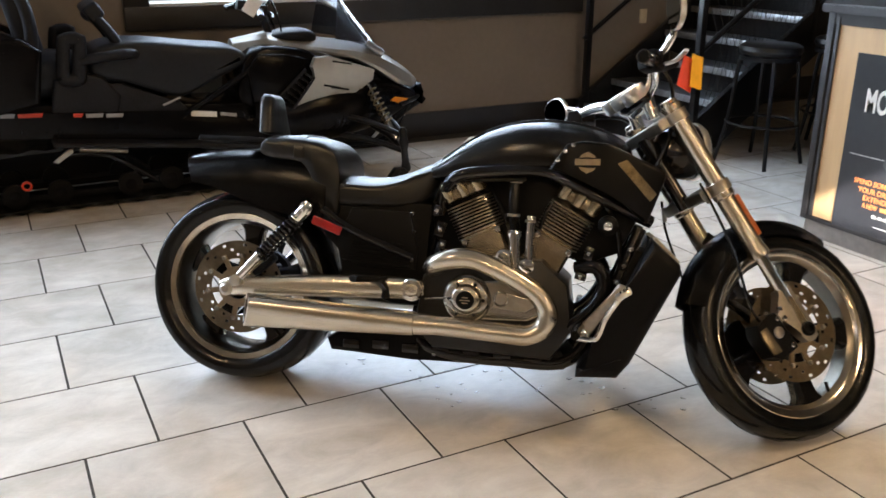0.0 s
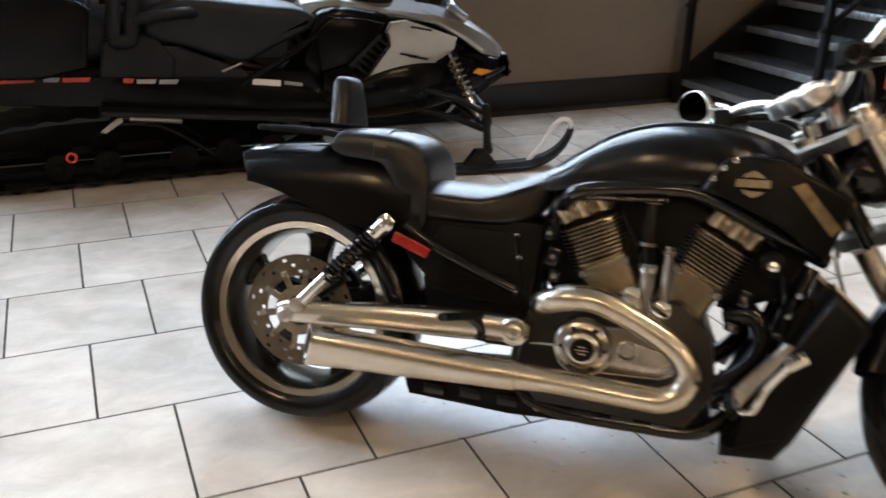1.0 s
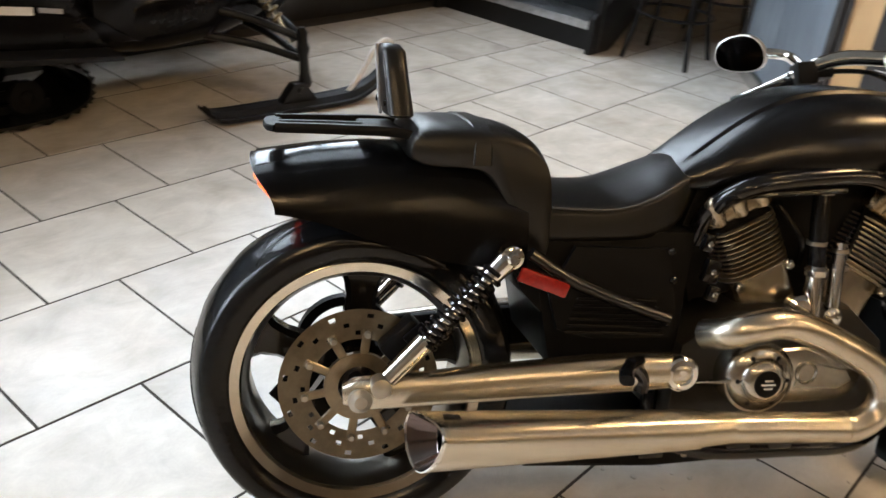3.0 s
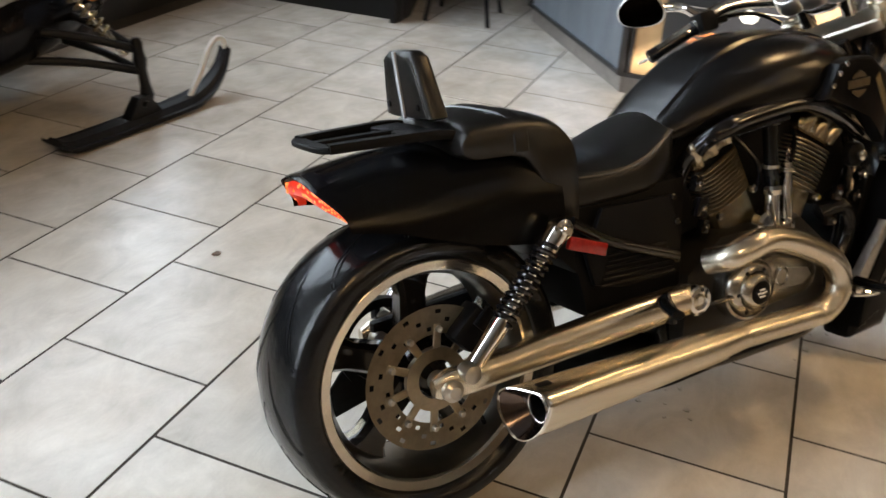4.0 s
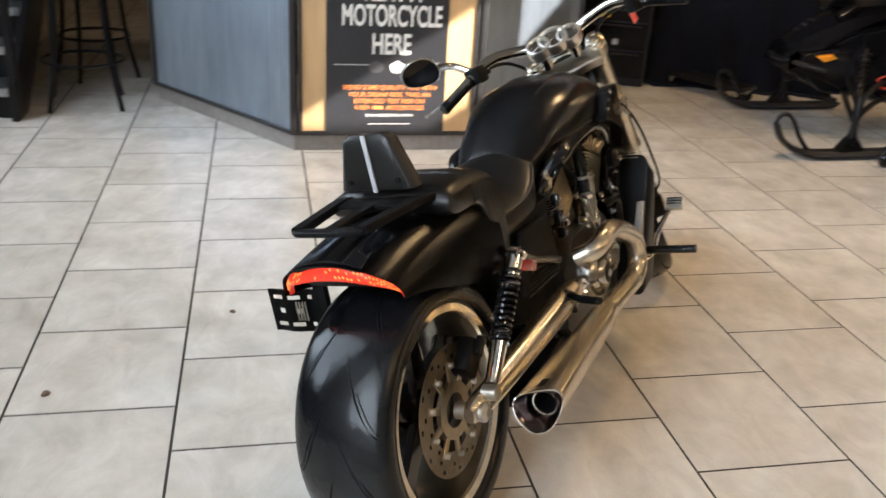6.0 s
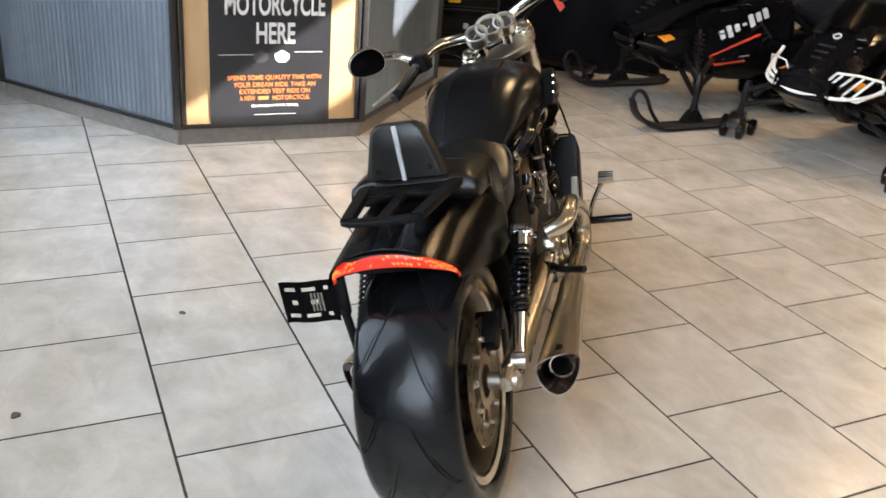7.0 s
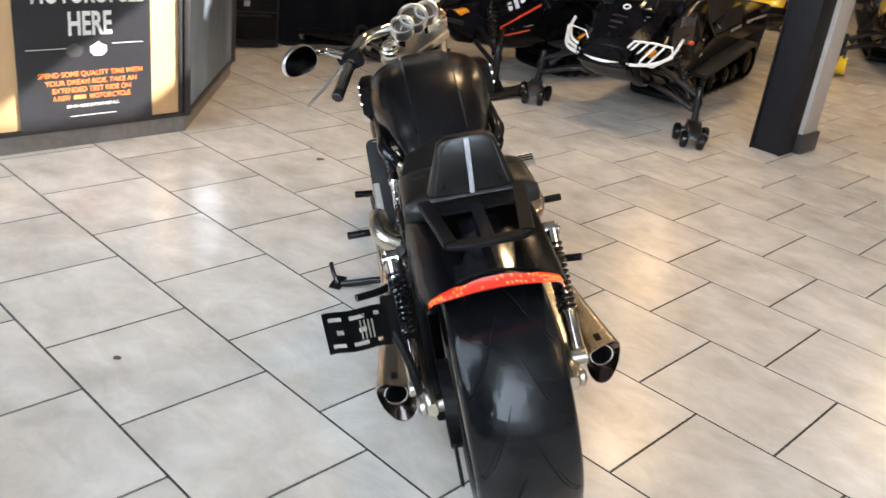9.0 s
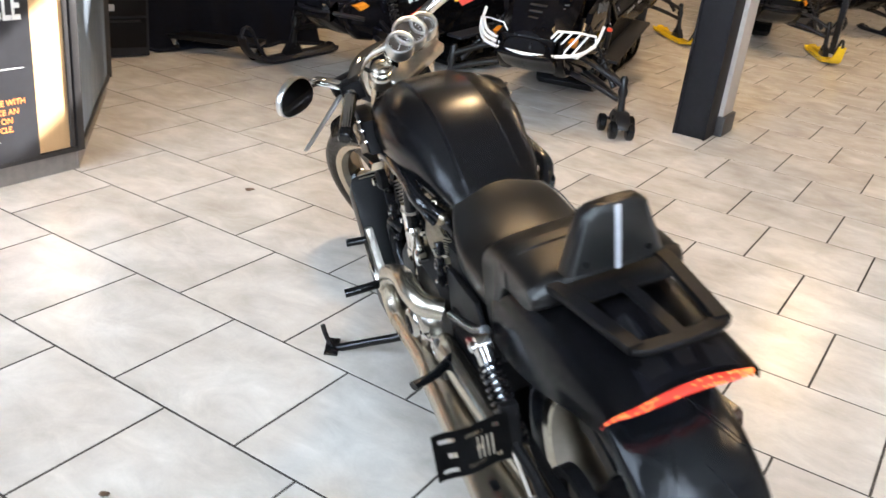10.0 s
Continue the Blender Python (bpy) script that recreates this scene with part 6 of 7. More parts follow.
        p("spindle", lathe(B(), (-.012, y - s * .02, .35), (.012, s * .02, -.26), [(0, .014), (.02, .024), (.06, .022), (.09, .030), (.13, .020), (.20, .022), (.24, .030), (.26, .024)], 16), M_BLACKSTEEL)
        turn = Matrix.Translation((-.045 if touring else 0.0, y, 0)) @ Matrix.Rotation(radians(steer), 4, "Z") @ Matrix.Translation((0, -y, 0))
        if wheeled:
            # showroom wheels in place of the ski
            bm = B()
            slab(bm, [(-.115, .066), (.120, .066), (.112, .100), (.050, .150), (-.045, .150), (-.105, .100)], y - .042, y + .042, .008)
            rod(bm, (0, y - .05, .108), (0, y + .05, .108), .013, None, 12)
            box(bm, (-.075, y, .082), (.030, .170, .018), None, .004)
            box(bm, (.085, y, .082), (.030, .120, .018), None, .004)
            carriage = p("wheel_carriage", moved(bm, turn), M_BLACKSTEEL, None, "black steel moving carriage on small wheels")
            for wx, wy in ((-.075, -.085), (-.075, .085), (.085, -.050), (.085, .050)):
                c_ = Vector((wx, y + wy, .052))
                p("caster_wheel", moved(lathe(B(), c_ - Vector((0, .023, 0)), (0, 1, 0), [(0, .036), (.003, .046), (.010, .0525), (.036, .0525), (.043, .046), (.046, .036)], 20), turn), M_RUBBER, carriage)
                bm = B()
                slab(bm, [(wx - .018, .084), (wx + .018, .084), (wx + .010, .045), (wx - .010, .045)], y + wy + .021, y + wy + .025)
                slab(bm, [(wx - .018, .084), (wx + .018, .084), (wx + .010, .045), (wx - .010, .045)], y + wy - .025, y + wy - .021)
                rod(bm, c_ - Vector((0, .027, 0)), c_ + Vector((0, .027, 0)), .008, None, 10)
                p("caster_fork", moved(bm, turn), M_DULL, carriage)
            continue
        bm = B()
        side = [(-.43, .040), (-.37, .014), (-.10, .010), (.18, .010), (.30, .020), (.40, .058), (.47, .120), (.508, .195)]
        rings = []
        for q in smooth([(x, 0, z) for x, z in side], 4):
            w = .078 if q.x < .25 else .078 - .17 * (q.x - .25)
            rings.append([Vector((q.x, y - w, q.z + .016)), Vector((q.x, y - w, q.z)), Vector((q.x, y - w * .3, q.z - .002)), Vector((q.x, y, q.z - .006)), Vector((q.x, y + w * .3, q.z - .002)), Vector((q.x, y + w, q.z)), Vector((q.x, y + w, q.z + .016)),
                          Vector((q.x, y + w * .6, q.z + .010)), Vector((q.x, y + w * .3, q.z + .030)), Vector((q.x, y - w * .3, q.z + .030)), Vector((q.x, y - w * .6, q.z + .010))])
        ski = p("ski", moved(skin(bm, rings), turn), ski_mat, None, "", 30)
        p("ski_loop", moved(tube(B(), [(.27, y, .040), (.345, y, .125), (.400, y, .215), (.450, y, .256), (.495, y, .245), (.510, y, .195)], .012, 10, 6), turn), M_WHITEPL if touring else M_DULL, ski, "curved ski loop")
        bm = B()
        slab(bm, [(-.095, .030), (.095, .030), (.060, .075), (.026, .118), (-.026, .118), (-.060, .075)], y - .026, y + .026, .006)
        rod(bm, (0, y - .04, .088), (0, y + .04, .088), .014, None, 12)
        p("ski_saddle", moved(bm, turn), M_BLACKSTEEL, ski)
        bm = B()
        tube(bm, [(-.30, y, .005), (-.26, y, .0), (.17, y, .0), (.22, y, .006)], .005, 6, 2)
        p("ski_runner", moved(bm, turn), M_ALU, ski)
    # track loop with lugs
    path = [(-.80, .06), (-.95, .008), (-1.4, .006), (-2.0, .006), (-2.40, .008), (-2.56, .055), (-2.60, .14), (-2.55, .22), (-2.40, .29), (-1.9, .33), (-1.3, .30), (-.95, .24), (-.80, .16)]
    pts = smooth([(x, 0, z + .012) for x, z in path + path[:1]], 8)[:-1]
    rings = []
    for k, q in enumerate(pts):
        d = (pts[(k + 1) % len(pts)] - pts[k - 1]).normalized()
        n = Vector((-d.z, 0, d.x))
        lug = .010 if k % 2 else -.004
        rings.append([q + n * lug + Vector((0, -.195, 0)), q + n * lug + Vector((0, .195, 0)), q - n * .014 + Vector((0, .195, 0)), q - n * .014 + Vector((0, -.195, 0))])
    bm = B()
    skin(bm, rings, loop=True, caps=False)
    tr = p("track", bm, M_RUBBER, None, "lugged rubber track", 30)
    for s in (-1, 1):
        for x, z, r in ((-2.44, .145, .098), (-2.08, .105, .066), (-1.86, .105, .066), (-1.50, .105, .066), (-1.28, .115, .066), (-1.05, .125, .066)):
            wl = p("idler_wheel", lathe(B(), (x, s * .165 - .012, z), (0, 1, 0), [(0, r * .9), (.003, r), (.021, r), (.024, r * .9)], 28), M_BLACKPL, tr)
            p("idler_hub", lathe(B(), (x, s * .165 + s * .012, z), (0, s, 0), [(0, r * .45), (.006, r * .42), (.010, r * .2)], 16), M_SLEDBLK, wl)
        bm = B()
        box(bm, (-1.72, s * .13, .075), (1.55, .018, .035), bevel=.006)
        p("slide_rail", bm, M_BLACKPL, tr)
        p("rail_arm", tube(B(), [(-1.83, s * .17, .30), (-1.60, s * .17, .28), (-1.35, s * .15, .10)], .014, 10, 3), M_BLACKSTEEL, tr)
        if touring:
            bm = B()
            slab(bm, [(-1.88, .285), (-1.855, .275), (-1.775, .325), (-1.775, .345), (-1.80, .345)], s * .236 - .006, s * .236 + .006, .003)
            p("lever_plate", bm, M_ALU, tr, "silver adjuster plate")
            p("rear_shock", rod(B(), (-1.74, s * .19, .335), (-1.50, s * .19, .300), .022, .018, 14), M_ALU, tr)
            if s < 0:
                p("red_wheel", hoop(B(), (-2.02, s * .205, .165), (0, s, 0), [(-.008, .016), (-.008, .026), (.008, .026), (.008, .016)], 24), M_REDP, tr, "small red roller")
    p("tunnel", box(B(), (-1.62, 0, .50), (1.75, .40, .12), rot=(0, 4, 0), bevel=.02), M_SLEDBLK)
    p("snow_flap", box(B(), (-2.62, 0, .36), (.02, .40, .34), rot=(0, -18, 0), bevel=.005), M_DULL)
    # seat
    p("seat", padded([(-1.63, .70), (-1.60, .84), (-1.40, .872), (-1.05, .832), (-.89, .813), (-.805, .765), (-.83, .71), (-1.0, .635), (-1.166, .563), (-1.29, .588), (-1.46, .650)], lambda z: .185, .05), M_SLEDSEAT, None, "black vinyl seat", 50)
    for s in (-1, 1):
        bm = B()
        slab(bm, [(-1.86, .52), (-1.72, .68), (-1.48, .66), (-1.32, .575), (-1.2, .545), (-1.15, .49), (-1.85, .49)], *sorted((s * .175, s * .205)), .012)
        p("seat_base", bm, M_DULL)
        bm = B()
        slab(bm, [(-1.295, .534), (-1.199, .569), (-1.19, .562), (-1.285, .526)], s * .2065 - .002, s * .2065 + .002)
        p("seat_mark", bm, M_PADGREY)
    # windshield, handlebar
    bm = B()
    rings = []
    for q in range(9):
        t = q / 8
        rg = []
        for k in range(15):
            a = radians(-80 + 160 * k / 14)
            tall = 1.0 if touring else .45
            xc, xs, z, w = .05 - .30 * t * tall, -.36 + .12 * t * tall, .775 + .34 * t * tall, .215 - .05 * t
            rg.append(Vector((xs + (xc - xs) * math.cos(a), math.sin(a) * w, z + .07 * (1 - math.cos(a)) * (1 - t))))
        rings.append(rg)
    skin(bm, rings, closed=False, caps=False)
    bmesh.ops.solidify(bm, geom=bm.faces[:], thickness=.004)
    p("windshield", bm, M_SMOKE if touring else M_PANEL, None, "smoked windshield" if touring else "low black windshield", 60)
    p("dash", loft(B(), [(-.66, 0, .83, .05, .02, .03), (-.55, 0, .855, .11, .025, .05), (-.42, 0, .855, .12, .03, .06), (-.36, 0, .84, .08, .02, .04)], 20, 2.6, 4), M_DULL)
    up = .055 if touring else 0.0
    hbm = p("handlebar", tube(B(), [(-.76, -.36, .93 + up), (-.72, -.24, .955 + up), (-.67, -.10, .945 + up), (-.66, 0, .94 + up), (-.67, .10, .945 + up), (-.72, .24, .955 + up), (-.76, .36, .93 + up)], .013, 12, 5), M_DULL)
    for s in (-1, 1):
        p("grip", rod(B(), (-.762, s * .365, .93 + up), (-.732, s * .25, .952 + up), .019), M_RUBBER, hbm)
        p("switch_block", box(B(), (-.715, s * .215, .955 + up), (.055, .06, .06), rot=(0, 10, 0), bevel=.012), M_DULL, hbm)
        p("hand_lever", tube(B(), [(-.69, s * .22, .95 + up), (-.68, s * .30, .94 + up), (-.70, s * .37, .925 + up)], .007, 8, 4), M_BLACKSTEEL, hbm)
        p("cable", tube(B(), [(-.70, s * .19, .95 + up), (-.64, s * .15, 1.00 + up), (-.58, s * .09, .94), (-.56, s * .06, .86)], .006, 8, 5), M_RUBBER, hbm)
    p("bar_pad", box(B(), (-.665, 0, .955 + up), (.06, .15, .055), rot=(0, 12, 0), bevel=.016, seg=3), M_DULL, hbm)
    p("steering_post", tube(B(), [(-.66, 0, .94 + up), (-.60, 0, .80)], .022, 12, 3), M_DULL, hbm)
    if touring:
        p("hang_card", box(B(), (-.80, -.34, 1.045), (.075, .003, .10), rot=(0, 35, 0), bevel=.001, seg=1), M_WHITEPL, hbm, "white price card hanging on the bar")
    # front bumper
    if bumper is None:
        p("front_bumper", tube(B(), [(.10, -.26, .43), (.26, -.17, .455), (.33, 0, .46), (.26, .17, .455), (.10, .26, .43)], .014, 12, 5), M_BLACKSTEEL)
    else:
        fb = p("front_bumper", tube(B(), [(-.02, -.36, .60), (.10, -.34, .50), (.24, -.24, .45), (.33, 0, .44), (.24, .24, .45), (.10, .34, .50), (-.02, .36, .60)], .0095, 12, 5), bumper, None, "white tubular bumper")
        p("bumper_bar", tube(B(), [(.06, -.34, .555), (.17, -.27, .500), (.265, -.12, .480), (.285, 0, .478), (.265, .12, .480)], .009, 8, 5), bumper, fb)
        p("bumper_bar", tube(B(), [(.06, -.35, .53), (.20, -.27, .48), (.30, -.08, .455)], .010, 8, 4), bumper, fb)
        for s in (-1, 1):
            bm = B()
            quad = [Vector((.26, s * .08, .47)), Vector((.24, s * .16, .575)), Vector((.20, s * .26, .580)), Vector((.10, s * .345, .56)), Vector((.08, s * .35, .50)), Vector((.19, s * .28, .44))]
            tube(bm, quad + quad[:1], .0070 if s > 0 else .0045, 8, 0)
            p("bumper_guard", bm, bumper, fb)
            for k in range(4 if s > 0 else 0):
                t = (k + .6) / 4.4
                a_, b_ = quad[0].lerp(quad[5], t), quad[1].lerp(quad[3], t)
                p("guard_slat", rod(B(), a_, b_, .0065, None, 8), bumper, fb)
    # rear bumper
    p("rear_bumper", tube(B(), [(-2.30, -.20, .58), (-2.62, -.19, .60), (-2.70, 0, .60), (-2.62, .19, .60), (-2.30, .20, .58)], .013, 10, 4), M_BLACKSTEEL)
    if touring:
        p("passenger_seat", loft(B(), [(-2.05, 0, .66, .15, .08, .10), (-1.95, 0, .70, .17, .12, .12), (-1.75, 0, .71, .17, .12, .12), (-1.62, 0, .70, .15, .10, .10)], 28, 3.0, 4), M_SLEDSEAT)
        for s in (-1, 1):
            bk = p("grab_handle", tube(B(), [(-1.775, s * .235, .715), (-1.752, s * .245, .890), (-1.735, s * .245, .905), (-1.690, s * .245, .905), (-1.676, s * .245, .890), (-1.695, s * .235, .715), (-1.712, s * .235, .700), (-1.760, s * .235, .700), (-1.775, s * .235, .715)], .027, 12, 3, flat=1.3), M_DULL, None, "black passenger grab handle")
            p("arm_rest", tube(B(), [(-1.69, s * .240, .790), (-1.58, s * .235, .806), (-1.44, s * .20, .815), (-1.40, s * .15, .80)], .034, 12, 4, flat=.8), M_DULL, bk)
            p("side_shell", slab(B(), [(-1.86, .50), (-1.82, .70), (-1.68, .735), (-1.58, .70), (-1.50, .60), (-1.52, .50)], *sorted((s * .16, s * .215)), .02, 3), M_DULL)
            bm = B()
            slab(bm, [(-2.60, .58), (-2.10, .56), (-1.90, .60), (-1.86, .86), (-1.95, .93), (-2.55, .96)], *sorted((s * .20, s * .34)), .03, 3)
            bag = p("saddle_bag", bm, M_SLEDBLK, None, "black hard side bag")
            bm = B()
            slab(bm, [(-2.58, .955), (-1.96, .925), (-2.02, .955), (-2.55, .985)], *sorted((s * .21, s * .33)), .006)
            p("bag_lid", bm, M_SLEDBLK, bag)
        p("backrest_post", tube(B(), [(-1.42, -.13, .74), (-1.50, -.13, .90), (-1.57, -.12, .99), (-1.60, 0, 1.00), (-1.57, .12, .99), (-1.50, .13, .90), (-1.42, .13, .74)], .034, 12, 4, flat=.8), M_DULL)
        bm = B()
        box(bm, (-1.578, 0, 1.025), (.085, .31, .090), rot=(0, -30, 0), bevel=.024, seg=3)
        p("rider_backrest", bm, M_SLEDSEAT)
        bm = B()
        box(bm, (-1.93, 0, 1.02), (.12, .36, .42), rot=(0, -10, 0), bevel=.05, seg=4)
        p("passenger_backrest", bm, M_SLEDSEAT)
        for s in (-1, 1):
            p("backrest_frame", tube(B(), [(-1.98, s * .20, .62), (-1.90, s * .21, .85), (-1.90, s * .20, 1.05), (-1.96, s * .18, 1.22)], .046, 14, 4, flat=.7), M_DULL)
    return sl


sled_a = snowmobile(Matrix.Translation((1.58, 2.74, 0)), "grey and black touring snowmobile parked along the wall", M_SILVER, M_SILVER, M_REDP, True, steer=-8)
sled_b = snowmobile(Matrix.Translation((2.10, -2.98, 0)) @ pose(0, 0, 0, 0, 0, 101), "black snowmobile with white tubular front bumper", M_SLEDBLK, M_SLEDBLK, M_PADGREY, False, M_WHITEPL, None, 23, True)
sled_c = snowmobile(Matrix.Translation((3.37, -2.77, 0)) @ pose(0, 0, 0, 0, 0, 80), "black snowmobile with red side stripes", M_SLEDBLK, M_SLEDBLK, M_REDP, steer=12)
sled_d = snowmobile(Matrix.Translation((2.88, -6.40, 0)) @ pose(0, 0, 0, 0, 0, 132), "yellow and black snowmobile behind the column", M_YELLOW, M_YELLOW, M_REDP, False, None, M_YELLOW)
sled_e = snowmobile(Matrix.Translation((1.72, -7.16, 0)) @ pose(0, 0, 0, 0, 0, 115), "yellow and black snowmobile in the back row", M_YELLOW, M_YELLOW, M_REDP, False, None, M_YELLOW)
sled_f = snowmobile(Matrix.Translation((1.35, -9.6, 0)) @ pose(0, 0, 0, 0, 0, 140), "black and orange snowmobile at the far end", M_SLEDBLK, M_SLEDBLK, M_REDP)
# maker's mark as plain white bars, and the red chevron on the black sled's side panel
def panel_y(x, z):
    return .2850 - max(0.0, .64 - z + .16 * (x + .25)) * .18


bm = B()
for k in range(7):
    x, z = -.275 - .046 * k, .545 + .0255 * k
    tall = (.060, .085, .050, .016, .085, .062, .070)[k]
    box(bm, (x, panel_y(x, z) + .001, z), (.034 if k != 3 else .028, .004, tall), rot=(0, 29, 0), bevel=.004, seg=1)
part("brand_mark", bm, M_WHITEPL, sled_c, "white maker's mark as plain bars")
for a, b in (((-.545, .560), (-.205, .405)), ((-.205, .405), (-.250, .350)), ((-.250, .350), (-.47, .385))):
    part("red_chevron", rod(B(), (a[0], .286, a[1]), (b[0], .286, b[1]), .0085, .0060, 6), M_REDP, sled_c)
part("panel_stripe", rod(B(), (-.30, .284, .392), (-.50, .284, .420), .006, .003, 6), M_PADGREY, sled_c)
part("chevron_panel", slab(B(), [(-.60, .44), (-.56, .60), (-.30, .52), (-.17, .42), (-.22, .325), (-.46, .345)], .255, .2815, .008), M_SLEDBLK, sled_c)

# ---------------- covered machine, cabinet and small things behind the counter ----------------
bm = B()
nx, ny = 40, 30
grid = []
for i in range(nx + 1):
    row = []
    for j in range(ny + 1):
        u, v = i / nx * 2 - 1, j / ny * 2 - 1
        e = max(abs(u), abs(v))
        h = 1.15 * (1 - max(0, (e - .62) / .38) ** 1.3) * (1 - .20 * abs(u))
        fold = .045 * math.sin(14 * math.atan2(v, u) + 3 * u) * max(0, e - .55) * 2
        k = 1 + fold + .02 * noise.noise(Vector((u * 3, v * 3, 0)))
        row.append(bm.verts.new((u * 1.05 * k, v * .72 * k, max(.0, h + .03 * noise.noise(Vector((u * 4, v * 4, 5)))) + .012)))
    grid.append(row)
for i in range(nx):
    for j in range(ny):
        bm.faces.new((grid[i][j], grid[i + 1][j], grid[i + 1][j + 1], grid[i][j + 1]))
hem = [v.co.copy() for v in grid[0]] + [r[-1].co.copy() for r in grid[1:]] + [v.co.copy() for v in reversed(grid[-1][:-1])] + [r[0].co.copy() for r in reversed(grid[1:-1])]
bmesh.ops.solidify(bm, geom=bm.faces[:], thickness=.008)
covered = thing("covered_vehicle", Matrix.Translation((5.35, -3.05, 0)) @ pose(0, 0, 0, 0, 0, -18), "machine under a dark blue dust cover", "cover")
part("cover", bm, M_CLOTH, covered)
part("hem", tube(B(), hem[::2] + hem[:1], .012, 8, 0), M_CLOTH, covered, "rolled elastic hem")
cab = thing("tool_cabinet", Matrix.Translation((4.72, -1.90, 0)) @ pose(0, 0, 0, 0, 0, -20), "black tool cabinet with small stickers beside the counter", "cabinet")
part("body", box(B(), (0, 0, .45), (.46, .52, .88), bevel=.01), M_DULL, cab)
for k in range(4):
    dr = part("drawer", box(B(), (-.233, 0, .16 + .20 * k), (.012, .48, .185), bevel=.004), M_SLEDBLK, cab)
    part("handle", box(B(), (-.245, 0, .235 + .20 * k), (.014, .40, .012), bevel=.003), M_BLACKSTEEL, dr)
part("sticker", box(B(), (-.2405, .08, .50), (.002, .09, .03)), M_YELLOW, cab)
part("sticker", box(B(), (-.2405, -.12, .60), (.002, .10, .07)), M_TAGRED, cab)
part("sticker", box(B(), (-.2405, -.02, .32), (.002, .04, .04)), M_PADGREY, cab)
solid("red_pouch", box(B(), (4.62, -1.78, .925), (.12, .14, .07), bevel=.02, seg=3), M_REDP, "small red pouch lying on the black cabinet", "pouch")
dolly = thing("wheel_dolly", Matrix.Translation((4.28, -2.52, 0)) @ pose(0, 0, 0, 0, 0, 30), "low black dolly on swivel castors", "dolly")
part("deck", box(B(), (0, 0, .10), (.62, .20, .03), bevel=.006), M_BLACKSTEEL, dolly)
for sx in (-1, 1):
    for sy in (-1, 1):
        cw = part("castor", lathe(B(), (sx * .27, sy * .075 - .012, .035), (0, 1, 0), [(0, .03), (.003, .035), (.021, .035), (.024, .03)], 20), M_RUBBER, dolly)
        part("fork", box(B(), (sx * .27, sy * .075, .068), (.03, .034, .045), bevel=.004), M_ALU, cw)
solid("slim_post", box(B(), (1.22, -7.85, .50), (.06, .06, 1.0), bevel=.004), M_BLACKSTEEL, "slim dark post standing on the tiled floor", "post")
bm = B()
box(bm, (0, 0, .19), (.44, .34, .38), bevel=.004)
cb = thing("cardboard_box", Matrix.Translation((3.55, -4.35, 0)) @ pose(0, 0, 0, 0, 0, 24), "tan cardboard box on the floor between two snowmobiles", "box")
part("carton", bm, M_CARD, cb)
for sg in (-1, 1):
    part("flap", box(B(), (0, sg * .086, .384), (.436, .166, .004), bevel=.001, seg=1), M_CARD, cb)
part("price_tag", box(B(), (-.80, .243, .44), (.085, .003, .12), rot=(0, 12, 0), bevel=.001, seg=1), M_WHITEPL, sled_b, "white price card")
part("shock_reservoir", rod(B(), (-.175, .360, .46), (-.160, .367, .565), .017, None, 14), M_BLACKSTEEL, sled_b)
part("reservoir_cap", lathe(B(), (-.160, .367, .562), (.14, .06, 1), [(0, .018), (.014, .018), (.018, .012)], 14), M_REDP, sled_b, "red reservoir cap")
# dim maker's bars and a small ring on the black sled with the white bumper
bm = B()
for k in range(7):
    box(bm, (-.40 + .040 * k, .2845, .665 + .002 * k), (.026, .003, .050 if k % 3 else .064), rot=(0, -6, 0), bevel=.003)
part("brand_mark", bm, M_GREYMARK, sled_b, "dim grey maker's mark as plain bars")
nrm = Vector((.52, 0, .85)).normalized()
part("hood_ring", hoop(B(), Vector((.06, .0, .7335)), nrm, [(-.003, .017), (-.003, .024), (.003, .024), (.003, .017)], 24), M_WHITEPL, sled_b)
for k in range(4):
    part("hood_stripe", box(B(), (.06 + .030 * k, .120 - .012 * k, .692 - .020 * k), (.012, .075, .003), rot=(14, 32, 12), bevel=.001, seg=1), M_GREYMARK, sled_b)


# ---------------- things lying on the floor ----------------
fm = Vector((-0.794, 1.371))
e1, e2 = (Vector((-0.867, 1.458)) - fm).normalized(), (Vector((-0.858, 1.255)) - fm).normalized()
bm = B()
mat_out = [fm, fm + e1 * 0.62, fm + e1 * 0.62 + e2 * 0.9, fm + e2 * 0.9]
lo, hi = [bm.verts.new((p.x, p.y, 0.006)) for p in mat_out], [bm.verts.new((p.x, p.y, 0.014)) for p in mat_out]
bm.faces.new(hi)
bm.faces.new(list(reversed(lo)))
for k in range(4):
    bm.faces.new((lo[k], lo[(k + 1) % 4], hi[(k + 1) % 4], hi[k]))
bmesh.ops.bevel(bm, geom=[e for e in bm.edges if e.verts[0].co.z > .01 and e.verts[1].co.z > .01], offset=.004, segments=2, affect="EDGES")
solid("floor_mat", bm, M_MAT, "black rubber mat lying on the tiled floor", "mat")
bm = B()
rnd = random.Random(7)
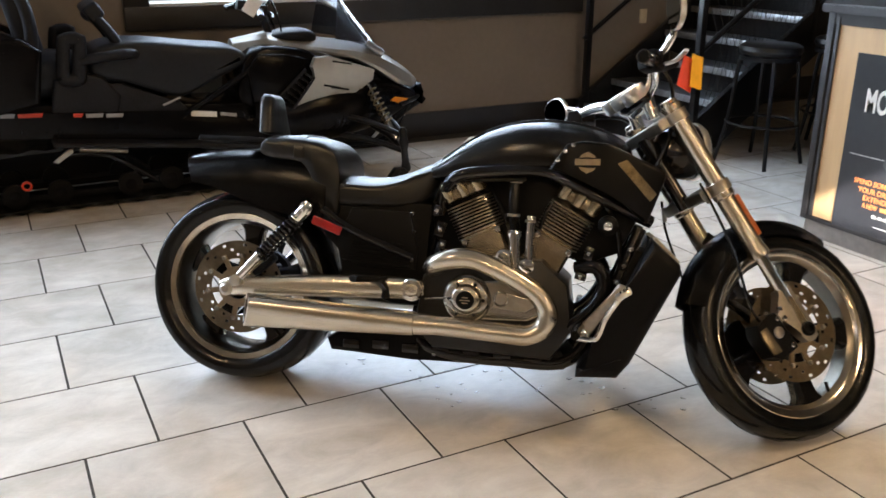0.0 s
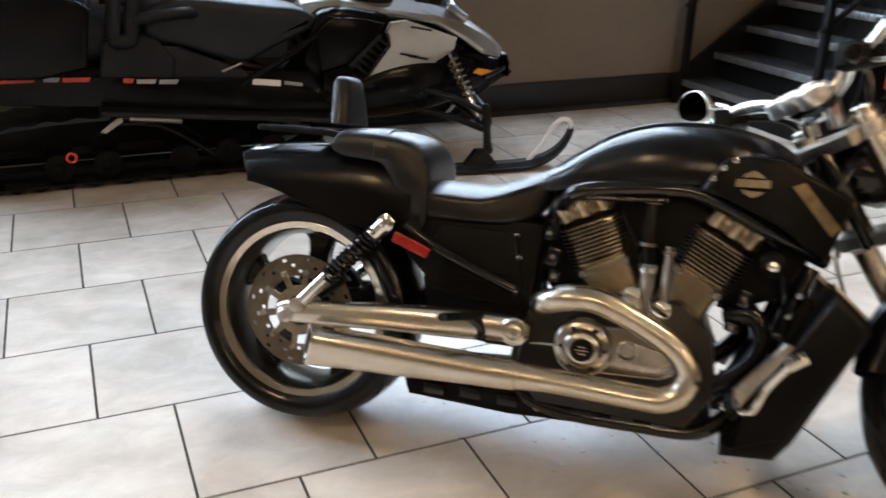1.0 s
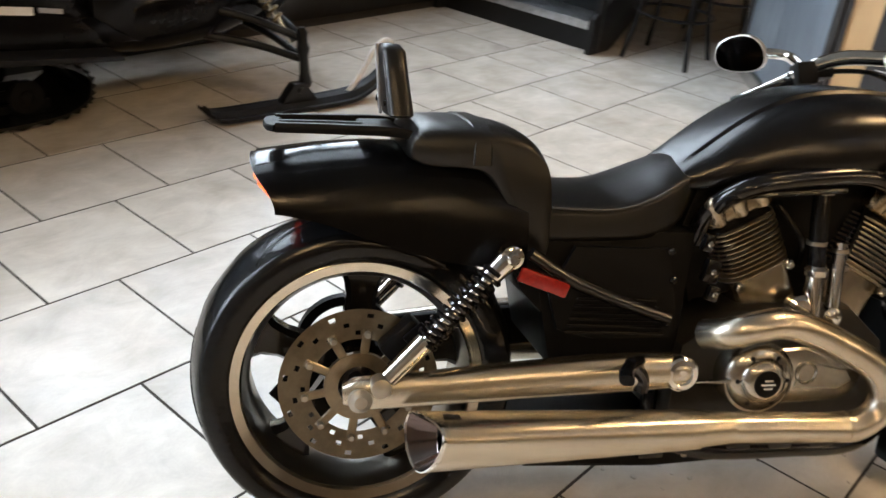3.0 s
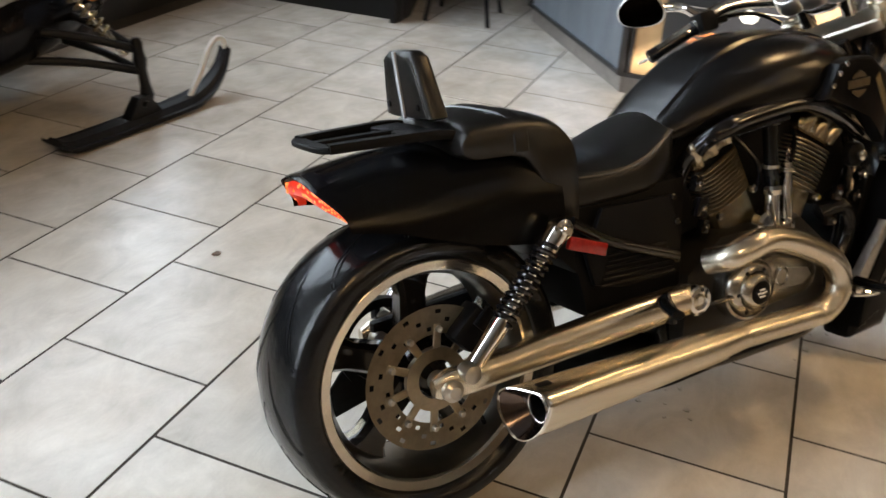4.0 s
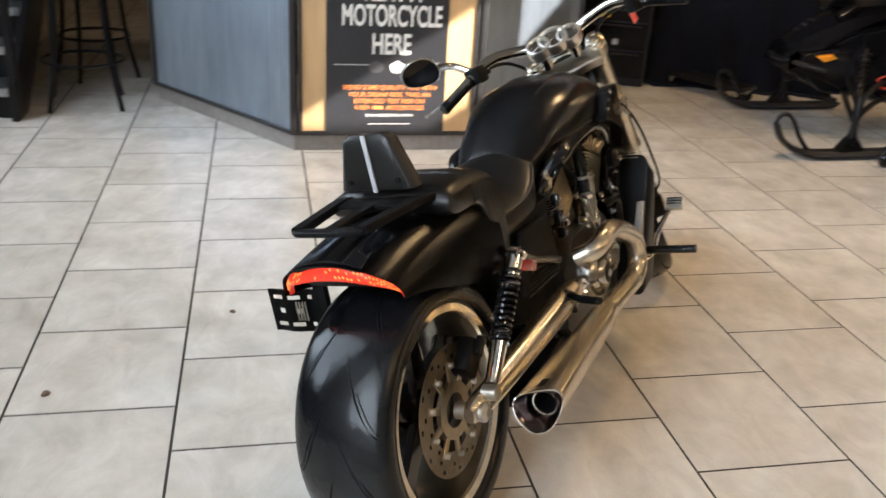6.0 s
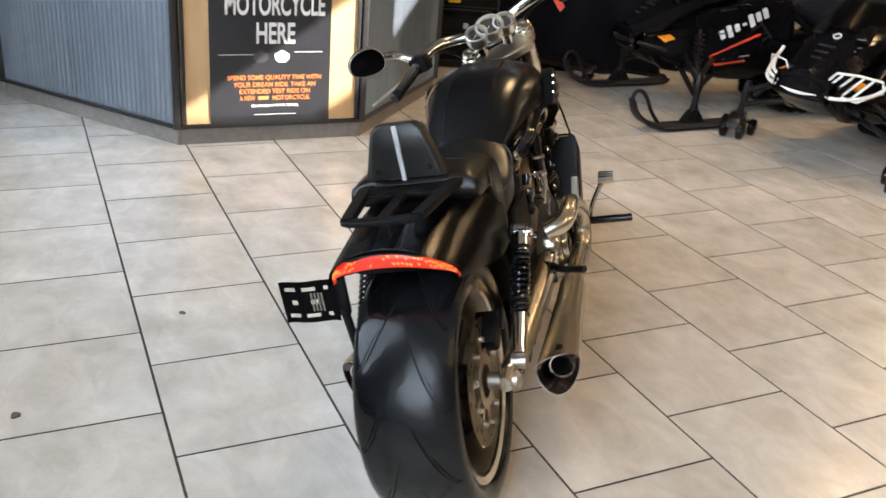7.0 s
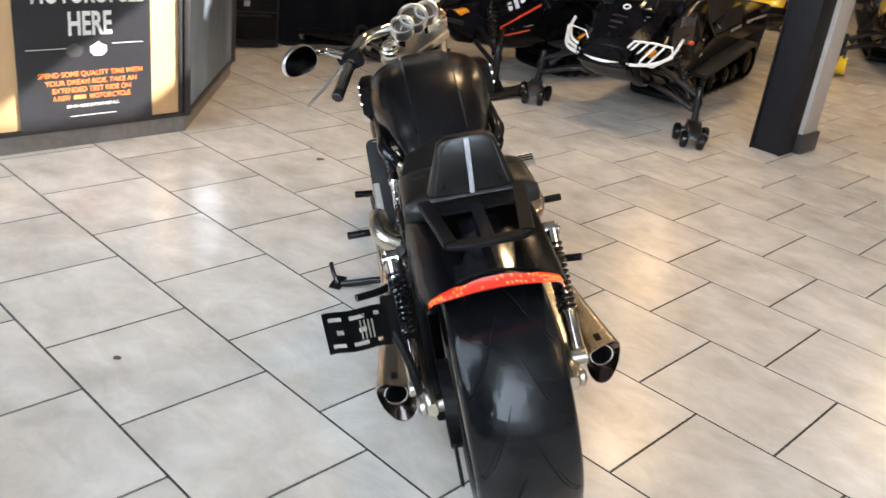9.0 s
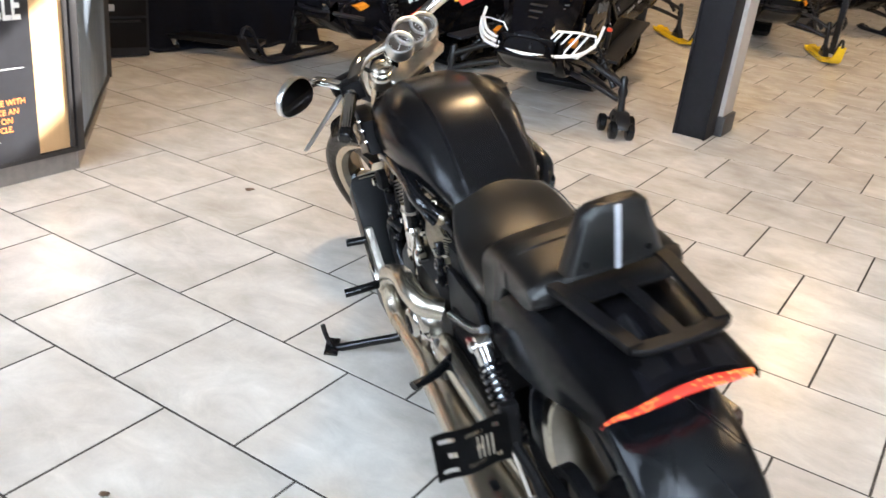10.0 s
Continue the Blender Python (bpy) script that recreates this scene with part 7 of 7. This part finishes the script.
for cx, cy in ((.43, .19), (.96, -.23), (1.055, -.42), (.73, -.14), (1.06, -.28), (1.23, -.54), (.63, -.18), (.86, -.09), (.55, .02), (1.12, -.36)):
    for k in range(4):
        r = rnd.choice((.004, .005, .006, .009))
        c = Vector((cx + rnd.gauss(0, .045), cy + rnd.gauss(0, .045), .0045))
        st = rnd.uniform(.7, 1.5)
        rg = [[c + Vector((math.cos(a) * r * q * st, math.sin(a) * r * q, z)) for a in [2 * math.pi * j / 12 for j in range(12)]] for q, z in ((1, 0), (.92, .0007), (.6, .0012), (.15, .0014))]
        skin(bm, rg)
tagged(part("water_drops", bm, M_WATER), "scattered clear water drops on the tiles", "water", kind="stuff")
for cx, cy, r in ((1.21, .772, .012), (.76, 1.28, .014), (2.335, -.84, .02)):
    bm = B()
    rg = [Vector((cx + math.cos(a) * r * rnd.uniform(.6, 1.3), cy + math.sin(a) * r * rnd.uniform(.6, 1.2), 0)) for a in [2 * math.pi * j / 14 for j in range(14)]]
    mid = Vector((cx, cy, 0))
    skin(bm, [[q + Vector((0, 0, .003)) for q in rg], [q.lerp(mid, .2) + Vector((0, 0, .0052)) for q in rg]])
    solid("floor_stain", bm, M_STAIN, "small brown stain on the pale tile", "stain", "floor stains")


# ---------------- floor tiles ----------------
def tile_mesh(w, d):
    bm = B()
    h, e = 0.006, 0.0006
    lo = [bm.verts.new((x, y, -0.004)) for x, y in ((-w, -d), (w, -d), (w, d), (-w, d))]
    mid = [bm.verts.new((x, y, -0.0012)) for x, y in ((-w, -d), (w, -d), (w, d), (-w, d))]
    top = [bm.verts.new((x, y, 0.0)) for x, y in ((-w + e, -d + e), (w - e, -d + e), (w - e, d - e), (-w + e, d - e))]
    for k in range(4):
        j = (k + 1) % 4
        bm.faces.new((lo[k], lo[j], mid[j], mid[k]))
        bm.faces.new((mid[k], mid[j], top[j], top[k]))
    bm.faces.new(top)
    me = bpy.data.meshes.new("tile")
    bm.to_mesh(me)
    bm.free()
    me.materials.append(M_TILE)
    return me


def tile_spots():
    for k in range(int(Y0 / P) - 1, int(Y1 / P) + 1):
        shift = 0.0 if k % 2 else 0.45
        for j in range(int(X0 / P) - 2, int(X1 / P) + 1):
            x, y = (j + 0.5 + shift) * P, (k + 0.5) * P
            if x - P / 2 < X0 - 0.15 or x + P / 2 > X1 + 0.15 or y - P / 2 < Y0 or y + P / 2 > Y1 + 0.1:
                continue
            yield x, y


half = P / 2 - 0.0037
tm = tile_mesh(half, half)
spots = sorted(tile_spots(), key=lambda s: (s[0] - 1.0) ** 2 + (s[1] - 0.2) ** 2)
for x, y in spots[:300]:
    ob = new("tile", tm)
    ob.parent = floor
    ob.location = (x, y, random.uniform(-0.0003, 0.0003))
verts, faces = [], []
src_v, src_f = [tuple(v.co) for v in tm.vertices], [tuple(p.vertices) for p in tm.polygons]
for x, y in spots[300:]:
    o = len(verts)
    verts += [(a + x, b + y, c) for a, b, c in src_v]
    faces += [tuple(i + o for i in q) for q in src_f]
me = bpy.data.meshes.new("far_tiles")
me.from_pydata(verts, [], faces)
me.materials.append(M_TILE)
far = new("far_tiles", me)
far.parent = floor
tagged(far, "", "", "", "stuff")
